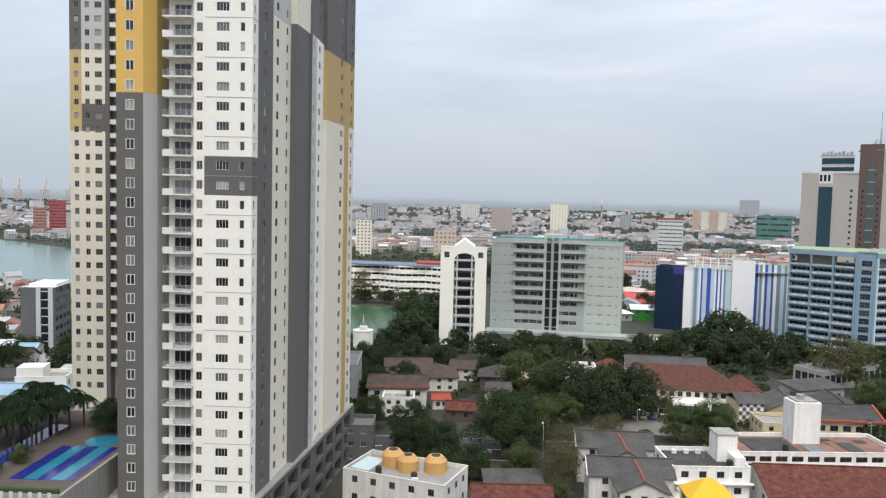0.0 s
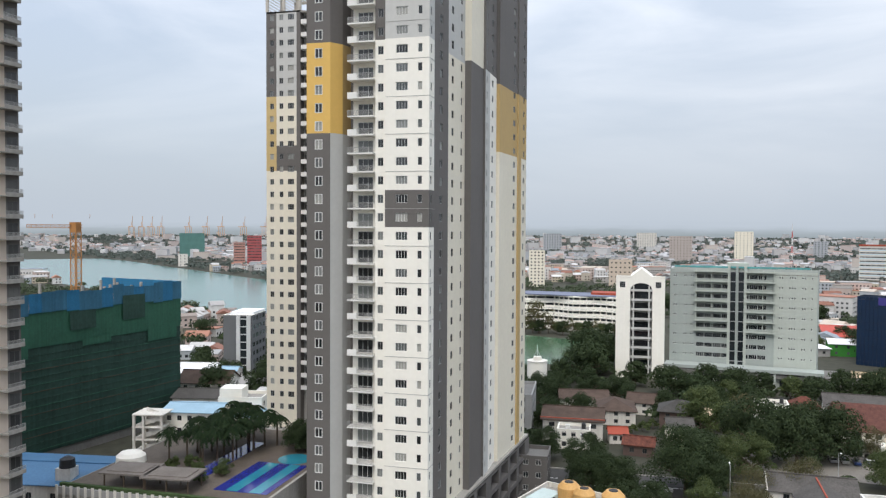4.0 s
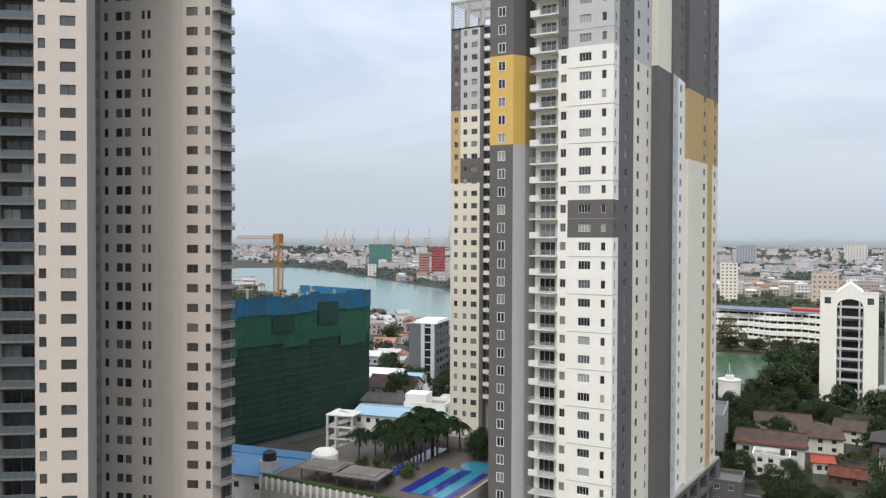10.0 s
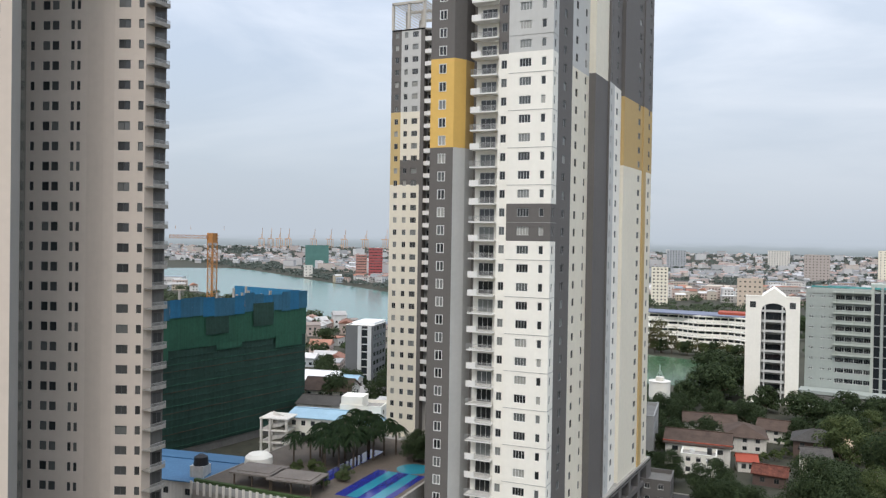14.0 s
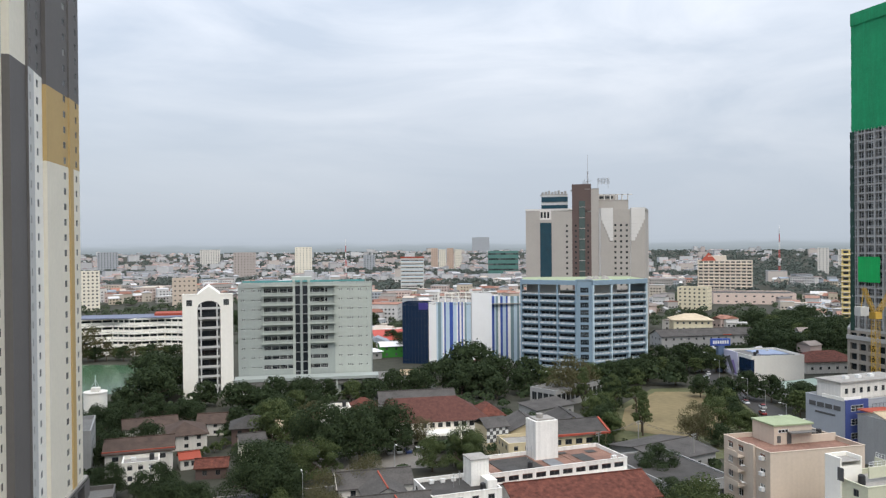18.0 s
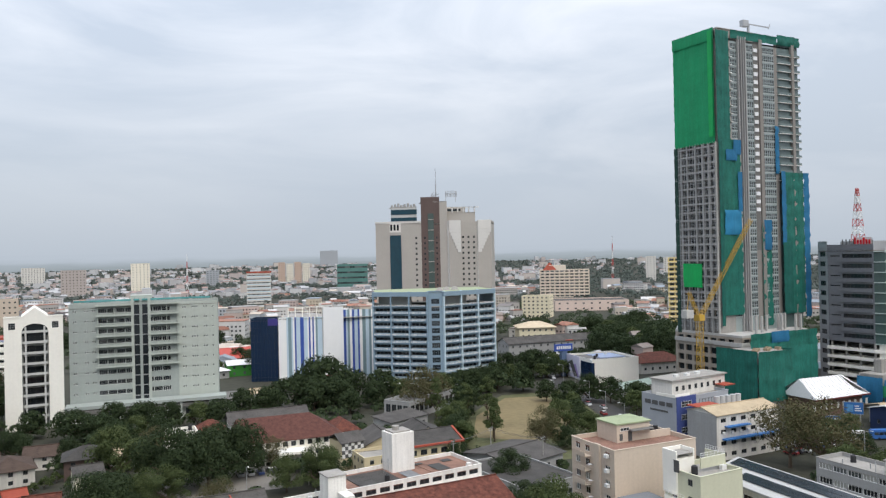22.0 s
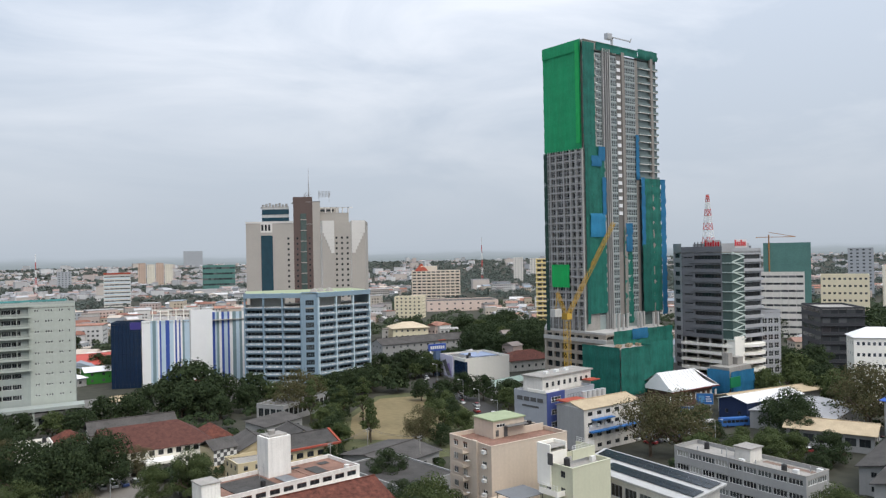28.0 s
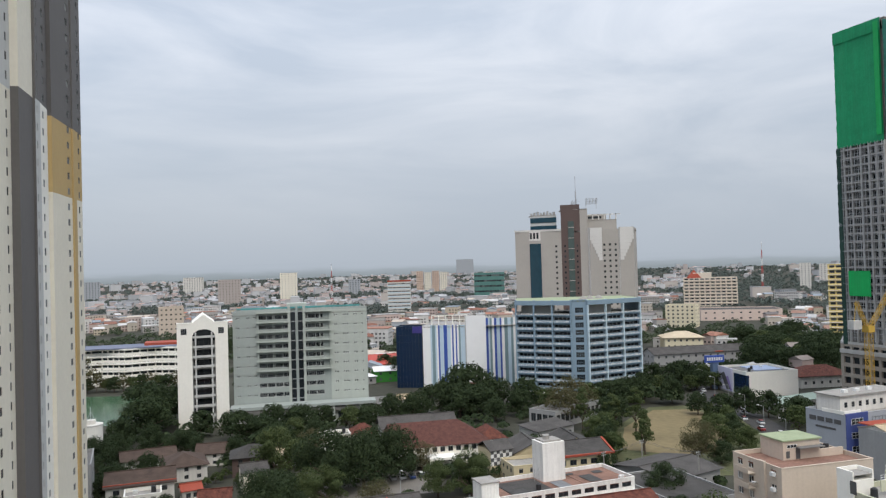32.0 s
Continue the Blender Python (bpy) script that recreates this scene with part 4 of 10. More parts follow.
# blue-grey office block with deep sun ledges
blue_b = thing("office_building", "blue-grey office block with rows of ledges and air conditioners", "office building")
B0, B1, B2, B3 = (134.4, 323.3), (152.3, 305.1), (158.3, 302.0), (187.0, 306.4)
BF, BB = 3.22, 6.0
AC = mat("white_air_conditioner", (0.70, 0.70, 0.68), 0.5, 0.1, 1.0)
for a, b in ((B0, B1), (B2, B3)):
    rr = run_of(a, b)
    ang = math.degrees(math.atan2(b[1] - a[1], b[0] - a[0]))
    bays = 3
    ops = [(rr * (i + 0.5) / bays, BB + BF * k + 1.15, rr / bays - 0.9, 1.35, 4, 1) for i in range(bays) for k in range(10)]
    facade(blue_b, a, b, 3.5, 38.5, ops, [BLUE_GREY], frame=FRAME_W, glass=GLASS_DK, depth=0.9)
    led = MB().box(0, -1.0, 0, rr, 0, 0.28).box(0, -1.0, 0.28, rr, -0.9, 0.36)
    l_me = led.mesh("ledge", [BLUE_GREY])
    rl = MB().box(0.1, -0.9, 0.94, rr - 0.1, -0.84, 0.98)
    for j in range(int(rr / 0.8)):
        rl.box(0.2 + j * 0.8, -0.9, 0.36, 0.58 + j * 0.8, -0.84, 0.94)
    r_me2 = rl.mesh("railing", [FRAME_W])
    ac_me = MB().box(-0.45, -0.75, 0.28, 0.45, -0.3, 0.95).mesh("air_conditioner", [AC])
    rnd = random.Random(5)
    for k in range(11):
        led_o = part("ledge", l_me, None, blue_b, loc=(*a, BB + BF * k), rz=ang)
        part("railing", r_me2, None, led_o)
        if k < 10:
            for j in range(bays * 2):
                if rnd.random() < 0.75:
                    part("air_conditioner", ac_me, None, led_o, loc=(rr * (j + 0.5) / (bays * 2) + rnd.uniform(-0.8, 0.8), 0, 0))
    for i in range(bays + 1):
        part("pier", MB().box(rr * i / bays - 0.3, -1.05, 0, rr * i / bays + 0.3, 0, 45), BLUE_PALE if a is B2 else BLUE_GREY, blue_b, loc=(*a, 0), rz=ang)
    part("top_beam", MB().box(-0.4, -1.1, 42.8, rr + 0.4, 0, 44.8), BLUE_GREY, blue_b, loc=(*a, 0), rz=ang)
    part("loggia_wall", MB().box(0, 6, 38.5, rr * 0.62, 6.3, 43), GREY_L, blue_b, loc=(*a, 0), rz=ang)
    facade(blue_b, a, b, 0, 3.5, [(rr * (i + 0.5) / 5, 0.4, rr / 5 - 0.8, 2.4, 2, 1) for i in range(5)], [GREY_L], glass=GLASS_DK, frame=FRAME_D)
facade(blue_b, B1, B2, 0, 45.2, [(3.4, 4 + 3.22 * k, 3.6, 2.3, 4, 2) for k in range(12)], [BLUE_GREY], frame=BLUE_GREY, glass=GLASS_DK)
facade(blue_b, B3, (192, 330), 0, 44.5, [], [BLUE_GREY])
facade(blue_b, (144, 345), B0, 0, 44.5, [], [BLUE_GREY])
part("roof", MB().prism([B0, B1, B2, B3, (192, 330), (144, 345)], 44.2, 44.75), ROOF_GREEN, blue_b)
part("floor_plate", MB().prism([B0, B1, B2, B3, (192, 330), (144, 345)], 38.0, 38.5), CONC, blue_b)
part("entrance_canopy", MB().prism([(133, 321), (150, 303.5), (149, 302), (131, 320)], 4.6, 5.1), WHITE, blue_b)
for k, (x, y) in enumerate(((162, 312), (166, 313), (171, 314))):
    part("roof_mound", MB().cyl(x, y, 44.7, 46.2, 2.2, 0.6, 9), CONC, blue_b)

# bank tower
bank = thing("office_tower", "grey and brown stone office tower with teal glass", "office tower")
HF = 3.5
def hn(a, b, z0, z1, ops, m, **k): return facade(bank, a, b, z0, z1, ops, m, frame=FRAME_D, glass=GLASS_DK, **k)
hw = lambda cols, z1: grid(cols, 0, HF, int(z1 / HF) - 1, 1.2, 1.4)
hn((203, 479.9), (210.8, 474.3), 0, 82, [], [STONE])
hn((210.8, 474.3), (217.2, 470.4), 0, 82, [(1.1 + 2.2 * k, 77.2, 1.4, 4.0, 1, 1) for k in range(3)], [STONE_L, STONE], which=lambda u, z: 0 if z > 76 else 1, bands=(76,))
part("glass_bay", MB().prism([(210.8, 474.0), (217.2, 470.1), (217.5, 471), (211, 475)], 0, 74), GLASS_TEAL, bank, "teal curtain glass bay")
hn((217.2, 470.4), (228.9, 463.4), 0, 82, hw([(10.2, 1.3, 1)], 78), [STONE])
part("cornice", MB().prism([(202.6, 479.7), (228.6, 463.0), (229.6, 465), (203.6, 481.5)], 82, 83.2), STONE_L, bank)
hn((228.9, 463.4), (232.6, 461.0), 0, 99, hw([(2.3, 1.2, 1)], 80), [BROWN])
part("stair_glass", MB().prism([(232.6, 460.7), (235.9, 458.7), (236.2, 459.4), (233, 461.4)], 20, 88), mat("green_stair_glass", (0.08, 0.11, 0.10), 0.2, 0.2, 0.4, spec=0.5), bank)
for k in range(10):
    part("stair_band", MB().beam((232.6, 460.6, 21 + 2 * k * HF), (235.9, 458.6, 21 + 2 * k * HF), 0.2), STONE, bank)
hn((232.6, 461.0), (235.9, 459.0), 0, 99, [], [BROWN])
hn((235.9, 459.0), (239.4, 456.8), 0, 99, hw([(2.0, 1.0, 1)], 80), [BROWN])
hn((239.4, 456.8), (243.6, 454.2), 0, 96, [], [STONE])
hn((243.6, 452.2), (250.6, 448.2), 0, 83, [], [STONE])
hn((243.6, 454.2), (243.6, 452.2), 0, 83, [], [STONE_L])
hn((250.6, 449.6), (260.6, 444.4), 0, 82, hw([(2, 1.3, 1), (5.6, 1.3, 1), (9.2, 1.3, 1)], 80), [STONE])
hn((250.6, 448.2), (250.6, 449.6), 0, 83, [], [STONE_L])
hn((260.6, 444.4), (260.6, 443.6), 0, 83, [], [STONE_L])
hn((260.6, 443.6), (269.4, 440.6), 0, 83, [], [STONE])
hn((269.4, 440.6), (290, 470), 0, 83, [], [STONE])
hn((215, 505), (203, 479.9), 0, 82, [], [STONE])
for (x0, y0), (x1, y1), flip in (((243.8, 451.9), (250.4, 448.1), 0), ((260.8, 443.3), (269.2, 440.4), 1)):   # pale stepped wedge on the grey stone
    for k in range(7):
        f0, f1 = (0.12 * k, 1.0) if not flip else (0.0, 1.0 - 0.12 * k)
        a, b = Vector((x0, y0)).lerp(Vector((x1, y1)), f0), Vector((x0, y0)).lerp(Vector((x1, y1)), f1)
        part("pale_panel", MB().prism([(a.x, a.y - 0.15), (b.x, b.y - 0.15), (b.x, b.y + 0.1), (a.x, a.y + 0.1)], 75 - 2.2 * k, 77.15 - 2.2 * k), STONE_L, bank)
    part("pale_panel", MB().prism([(x0, y0 - 0.15), (x1, y1 - 0.15), (x1, y1 + 0.1), (x0, y0 + 0.1)], 77.2, 83.1), STONE_L, bank)
hn((214.5, 480), (229, 470), 82, 93, [], [GREY_L])
part("glass_band", MB().prism([(214.4, 479.7), (228.9, 469.7), (229.2, 470.2), (214.8, 480.2)], 83.6, 86.0).prism([(214.4, 479.7), (228.9, 469.7), (229.2, 470.2), (214.8, 480.2)], 88.0, 91.4), GLASS_TEAL, bank)
hn((243.6, 458), (262.4, 449.4), 82, 88.5, [], [STONE])
hn((262.4, 449.4), (268, 464), 82, 88.5, [], [STONE])
hn((247, 461), (258, 455), 88, 92.5, [(5, 89.5, 9, 1.6, 4, 1)], [STONE])
part("roof", MB().prism([(203, 480), (228.9, 463.4), (239.4, 456.8), (269.4, 440.6), (290, 470), (215, 505)], 80.6, 81.6), CONC, bank)
part("roof_upper", MB().prism([(228.9, 463.4), (239.4, 456.8), (243.6, 454.2), (250, 468), (235, 478)], 95.4, 95.9), CONC, bank)
part("brown_cap", MB().prism([(228.9, 463.6), (239.4, 457), (243, 466), (233, 472)], 95.9, 98.9), BROWN, bank)
part("plant_room", MB().prism([(214.5, 480), (229, 470), (233, 480), (218, 490)], 92.6, 93.2), STONE, bank)
part("plant_room", MB().prism([(243.6, 458), (262.4, 449.4), (268, 464), (249, 474)], 88.1, 88.5), STONE, bank)
for k in range(6):      # open frames on the upper terrace
    q = Vector((245, 457.2)).lerp(Vector((262, 449.4)), k / 5)
    part("terrace_frame", MB().box(q.x - 0.3, q.y - 0.3, 88.5, q.x + 0.3, q.y + 0.3, 92.2).box(q.x - 0.3, q.y - 0.3, 91.7, q.x + 3.4, q.y + 0.2, 92.2), STONE_L, bank)
for k in range(8):
    q = Vector((215.5, 479)).lerp(Vector((228, 470.5)), k / 7)
    part("roof_unit", MB().box(q.x - 0.6, q.y + 0.4, 93.2, q.x + 0.6, q.y + 1.6, 94.6 + (k * 7 % 3) * 0.5), GREY_M, bank)
ms = MB()
ms.beam((239.9, 462.5, 98), (239.9, 462.5, 118.5), 0.12)
ms.beam((239.9, 462.5, 98), (239.9, 462.5, 108), 0.3)
for k in range(5):
    ms.beam((237, 464, 99), (237 + k * 1.2, 463 - k * 0.6, 101.5 + (k % 2)), 0.12)
part("mast", ms, STEEL_G, bank)
sgn = MB()
for k in range(4):
    x, y = 246.2 + k * 1.7, 459.5 - k * 0.9
    sgn.box(x, y, 99.0, x + 0.35, y + 0.3, 103.2).box(x + 0.9, y - 0.5, 99.0, x + 1.2, y - 0.2, 103.2).box(x, y - 0.2, 101, x + 1.2, y, 101.4)
sgn.beam((246, 460, 95.9), (246, 460, 103), 0.12).beam((252, 457, 95.9), (252, 457, 103), 0.12)
part("roof_sign", sgn, STEEL_G, bank, "pale open-frame roof sign")

# ---- building sites and their cranes ----
def lattice(mb, a, b, w, n, r=0.09, mi=0):
    """A square lattice boom from a to b."""
    a, b = Vector(a), Vector(b)
    d = (b - a).normalized()
    s = d.cross(Vector((0, 0, 1)) if abs(d.z) < 0.9 else Vector((1, 0, 0))).normalized() * (w / 2)
    u = d.cross(s).normalized() * (w / 2)
    cor = [s + u, s - u, -s - u, -s + u]
    for c in cor:
        mb.beam(a + c, b + c, r, mi)
    for k in range(n):
        p, q = a.lerp(b, k / n), a.lerp(b, (k + 1) / n)
        for i in range(4):
            c0, c1 = cor[i], cor[(i + 1) % 4]
            mb.beam(p + c0, q + c1, r * 0.6, mi)
            mb.beam(p + c0, p + c1, r * 0.6, mi)
    return mb


rs = random.Random(11)
BOARDS_N = mat("raw_timber", (0.30, 0.23, 0.15), 0.85, 0.25, 0.5)


def net_sheet(parent, a, b, z0, z1, m, name="safety_net", bulge=0.25, label="", out=0.5):
    """A hung net with folds and seams between a and b."""
    a, b = Vector((*a, 0)), Vector((*b, 0))
    rr = (b - a).length
    u = (b - a) / rr
    n = Vector((u.y, -u.x, 0))
    cu, cz = max(3, int(rr / 0.9)), max(3, int((z1 - z0) / 1.65))
    ph_ = [rs.uniform(0, 6.3) for _ in range(4)]
    off = [[bulge * (rs.uniform(-0.3, 0.3) + 0.5 * math.sin(i * 0.9 + ph_[0] + 0.4 * math.sin(j * 0.6 + ph_[1])) + 0.35 * math.sin(j * 1.9 + ph_[2]) - (0.5 if j % 2 == 0 else 0)) for i in range(cu + 1)] for j in range(cz + 1)]
    mb = MB()
    for j in range(cz + 1):
        for i in range(cu + 1):
            p = a + u * (rr * i / cu) + n * (out + off[j][i])
            mb.v.append((p.x, p.y, z0 + (z1 - z0) * j / cz))
    for j in range(cz):
        for i in range(cu):
            k = j * (cu + 1) + i
            mb.f.append((k, k + 1, k + cu + 2, k + cu + 1))
            mb.m.append(0)
    ob = part(name, mb, m, parent, label)
    ob.data.polygons.foreach_set("use_smooth", [True] * len(ob.data.polygons))
    return ob


# tall tower wrapped in green nets
site = thing("tower_under_construction", "tall unfinished tower wrapped in green and teal safety nets", "building site")
TL, TC, TR, TB, TD = (242.4, 245.2), (242.4, 223.4), (292.0, 223.4), (292.0, 245.2), (280.0, 262.0)
SF, SB = 3.3, 33.0
CURT = mat("grey_green_curtain_wall", (0.27, 0.32, 0.315), 0.4, 0.2, 0.4, spec=0.5)
MULL = mat("pale_curtain_mullion", (0.46, 0.48, 0.47), 0.5, 0.1, 0.6)
RAW_C = mat("raw_buff_concrete", (0.33, 0.29, 0.245), 0.88, 0.3, 0.4, streak=0.8)
PALE_C = mat("pale_raw_concrete", (0.44, 0.43, 0.41), 0.85, 0.2, 0.4, streak=0.6)
BR_F = mat("brown_grey_render", (0.245, 0.225, 0.205), 0.75, 0.15, 0.2, streak=0.5)
NET_V = mat("vivid_green_net", (0.010, 0.40, 0.10), 0.6, 0.25, 0.3, streak=1.2)
NET_BB = mat("bright_blue_net", (0.025, 0.20, 0.36), 0.6, 0.25, 0.3, streak=1.0)
NET_DT = mat("deep_teal_net", (0.012, 0.105, 0.085), 0.65, 0.35, 0.16, streak=1.0)
run_l, run_r = run_of(TL, TC), run_of(TC, TR)
ang_l = math.degrees(math.atan2(TC[1] - TL[1], TC[0] - TL[0]))
# side: bare frame with its slabs, columns and first windows
side_cols = [(4.6, 2.6, 3), (8.3, 3.6, 4), (13.0, 2.2, 2), (16.3, 2.2, 2), (19.6, 2.4, 2)]
facade(site, TL, TC, 27, 148.5, grid(side_cols, SB, SF, 33, 0.7, 2.05), [CONC_D], frame=MULL, glass=GLASS_DK, depth=0.7, label="bare concrete frame with small bays")
sl_me = MB().box(0, -0.85, 0, run_l, 0, 0.4).mesh("slab_edge", [PALE_C])
sill_me = MB().box(3.0, -0.45, 0, run_l - 0.6, 0, 0.35).mesh("sill_wall", [CONC])
col_me = MB().box(-0.3, -0.8, 27, 0.3, 0, 104).mesh("column", [PALE_C])
for u in (2.7, 6.2, 10.6, 14.7, 18.0, run_l - 0.4):
    part("column", col_me, None, site, loc=(TL[0], TL[1] - u, 0), rz=ang_l)
for k in range(22):
    part("slab_edge", sl_me, None, site, loc=(*TL, SB + k * SF - 0.1), rz=ang_l)
    part("sill_wall", sill_me, None, site, loc=(*TL, SB + k * SF + 0.3), rz=ang_l)
tube = MB()
for k in range(14):
    tube.beam((run_l * (0.03 + 0.072 * k), -1.35, 28), (run_l * (0.03 + 0.072 * k), -1.35, 104), 0.06)
for k in range(36):
    tube.beam((0.3, -1.35, 29 + k * 2.1), (run_l - 0.3, -1.35, 29 + k * 2.1), 0.05)
part("scaffold", tube, STEEL_G, site, loc=(*TL, 0), rz=ang_l)["kind"] = "stuff"
net_sheet(site, TL, TC, 103.6, 146.2, NET_G, bulge=0.16, label="bright green net over the upper floors", out=1.0)
net_sheet(site, TL, (TC[0], TC[1] - 0.6), 144.8, 149.6, NET_G, bulge=0.12, out=1.5, label="rolled upper edge of the green net")
net_sheet(site, (TC[0], TC[1] + 2.6), (TC[0], TC[1] + 0.1), 106, 148.6, NET_V, out=1.6, bulge=0.2, label="vivid green net fold")
net_sheet(site, TL, (TL[0], TL[1] - 1.9), 26, 103.5, NET_D, out=1.6, bulge=0.25)
net_sheet(site, (TL[0], TL[1] - 4.0), (TL[0], TL[1] - 14.2), 45.2, 55.0, NET_V, bulge=0.2, out=1.9, label="bright green net patch")


def fx(p):
    """Metres along the front for a step of its sight width, which narrows with distance."""
    p = p / 130.0
    return run_r * p * 325.0 / (354.0 - p * 29.0)


def sr(p): return (TC[0] + fx(p), TC[1])


def front(p0, p1, z0, z1, ops, m, **k): return facade(site, sr(p0), sr(p1), z0, z1, ops, m, **k)


def curtain(p0, p1, n):
    """A glazed strip: rows of small dark lights in a pale grid."""
    w = fx(p1) - fx(p0)
    st = w / n
    ops = [(st * (i + 0.5), SB + SF * k + z, st * 0.72, h, 1, 1) for i in range(n) for k in range(34) for z, h in ((0.35, 0.75), (1.35, 1.25))]
    front(p0, p1, 27, 146, ops, [CURT], depth=0.22, joined=FAR_GLASS)
    bars = MB()
    for k in range(34):
        bars.box(0, -0.12, SB + SF * k - 0.1, w, -0.005, SB + SF * k + 0.12)
    part("transom", bars, MULL, site, loc=(*sr(p0), 0))["kind"] = "stuff"


front(0, 24, 27, 146.5, [], [CONC])
curtain(24, 34, 4)
front(34, 47, 27, 147, [], [mat("black_glass_strip", (0.05, 0.055, 0.06), 0.25, 0.2, 0.4, spec=0.5)])
for p0, p1 in ((34.2, 35.6), (38.6, 39.6), (42.2, 43.2), (45.4, 47.0)):
    part("fluted_pier", MB().box(0, -0.9, 27, fx(p1) - fx(p0), 0.1, 147.5), GREY_M, site, loc=(*sr(p0), 0))
curtain(47, 60, 4)
front(60, 74, 27, 147, [], [BR_F])
# dark strip laid flat on the front, standing in for a recess
part("recess", MB().box(0, -0.03, 60, fx(67) - fx(60), 0, 146), CONC_D, site, loc=(*sr(60), 0))
wp_me = MB().box(0, -0.35, 0, fx(66.6) - fx(60.6), -0.04, 1.5).mesh("white_panel", [ROOF_WHITE])
for k in range(13, 34):
    part("white_panel", wp_me, None, site, loc=(*sr(60.6), SB + k * SF + 0.2))
part("fin", MB().box(0, -0.7, 27, fx(73) - fx(68), 0, 147.5), BR_F, site, loc=(*sr(68), 0))
curtain(74, 93, 6)
front(93, 98, 27, 148, [], [BR_F])
front(98, 130, 27, 147, [], [mat("corner_glass", (0.11, 0.15, 0.145), 0.2, 0.3, 0.3, spec=0.5)])
cs_me = MB().box(0, -0.9, 0, fx(130) - fx(98) + 0.6, 0, 0.22).mesh("balcony_slab", [SLABW])
hb_me = MB().box(0, -0.85, -0.1, fx(130) - fx(98) + 0.5, -0.8, 0.85).mesh("balcony_glass", [mat("pale_green_glass", (0.13, 0.17, 0.165), 0.2, 0.2, 0.5, spec=0.6)])
for k in range(17, 34):
    part("balcony_slab", cs_me, None, site, loc=(*sr(98), SB + k * SF))
    part("balcony_glass", hb_me, None, site, loc=(*sr(98), SB + k * SF + 0.32))
part("corner_fin", MB().box(0, -1.15, 27, fx(121.5) - fx(117.5), 0, 148), BR_F, site, loc=(*sr(117.5), 0))
tick_me = MB().box(0, -0.9, 0, fx(24.5) - fx(21), 0, 0.3).mesh("slab_end", [SLABW])
for k in range(24, 34):
    part("slab_end", tick_me, None, site, loc=(*sr(21), SB + k * SF))
facade(site, TR, TB, 27, 147, [], [CONC])
facade(site, TB, TD, 27, 147, [], [CONC])
facade(site, TD, TL, 27, 147, [], [CONC])
part("roof", MB().prism([TL, TC, TR, TB, TD], 145.4, 146.0), CONC, site)
part("roof_room", MB().box(250.5, 229.5, 146, 271.5, 240, 152.2), BR_F, site)
part("roof_room_cap", MB().box(250.2, 229.2, 152.2, 271.8, 240.3, 152.5), PALE_C, site)
part("parapet", MB().box(242.4, 223.4, 146.0, 262, 224.0, 149.2), CONC, site)
# nets on the front
net_sheet(site, sr(0), sr(21), 104, 149.0, NET_T, label="teal net strip")
net_sheet(site, sr(0), sr(35.5), 66, 105, NET_T, out=0.8, label="teal net strip")
net_sheet(site, sr(4), sr(35.5), 34, 67, NET_T, out=0.9)
net_sheet(site, sr(0), sr(5), 30, 104, NET_DT, out=1.0)
net_sheet(site, sr(7), sr(33), 66.5, 76.5, NET_BB, out=1.3, bulge=0.35, label="bright blue net")
net_sheet(site, sr(29), sr(35.5), 76, 92, NET_B, out=1.2, label="blue net")
net_sheet(site, sr(11), sr(28), 96.5, 101, NET_B, out=1.3, bulge=0.35)
net_sheet(site, sr(22), sr(34), 99, 105, NET_B, out=1.4, bulge=0.35)
net_sheet(site, sr(67), sr(82), 28.5, 71, NET_T, bulge=0.6, label="ragged teal net over a hoist")
net_sheet(site, sr(70), sr(80), 60, 72.5, NET_B, bulge=0.6, out=1.3)
net_sheet(site, sr(98), (TR[0] + 0.6, TR[1]), 33, 92.6, NET_T, bulge=0.45, out=1.5, label="teal net over the lower corner")
net_sheet(site, (TR[0] + 0.4, TR[1]), (TR[0] + 3.6, TR[1]), 31, 92.6, NET_B, out=1.6, bulge=0.4, label="blue net edge")
net_sheet(site, sr(95.5), sr(101), 62, 93, NET_B, out=2.1, bulge=0.35)
net_sheet(site, sr(95.5), sr(110), 33, 63, NET_DT, out=2.2, bulge=0.4)
net_sheet(site, sr(91), sr(97), 92, 112, NET_B, out=0.6, bulge=0.5)
net_sheet(site, sr(97), sr(131), 146.5, 150.6, NET_T, bulge=0.5, out=1.0)
net_sheet(site, sr(24), sr(97), 146.4, 149.8, NET_T, bulge=0.35)
# podium
facade(site, (241.0, 247), (241.0, 212), 0, 26.2, grid([(3 + 4.4 * i, 3.2, 1) for i in range(8)], 2, 4.0, 6, 0.6, 2.6), [RAW_C], frame=RAW_C, glass=GLASS_DK, depth=0.8)
facade(site, (241.0, 212), (281, 212), 0, 26.2, grid([(3 + 4.2 * i, 3.7, 1) for i in range(9)], 2, 4.0, 6, 0.5, 3.0), [RAW_C], frame=RAW_C, glass=GLASS_DK, depth=0.8)
facade(site, (281, 212), (290.5, 230), 0, 26.2, [], [CONC])
part("podium_deck", MB().prism([(241, 247), (241, 212), (281, 212), (290.5, 230), (292, 262), (262, 266)], 26.2, 27.0), PALE_C, site)
part("podium_edge", MB().box(240.5, 211.5, 22.6, 281, 212.0, 24.2).box(240.5, 212.0, 22.6, 241.0, 247, 24.2), PALE_C, site)
net_sheet(site, (231.1, 215.6), (231.1, 196.6), 4.5, 23.4, NET_T, bulge=0.35, label="green net round the podium corner")
net_sheet(site, (231.1, 196.6), (248.2, 195.8), 4.5, 23.2, NET_T, bulge=0.4)
net_sheet(site, (248.2, 195.8), (248.2, 204), 4.5, 23.2, NET_T, bulge=0.2)
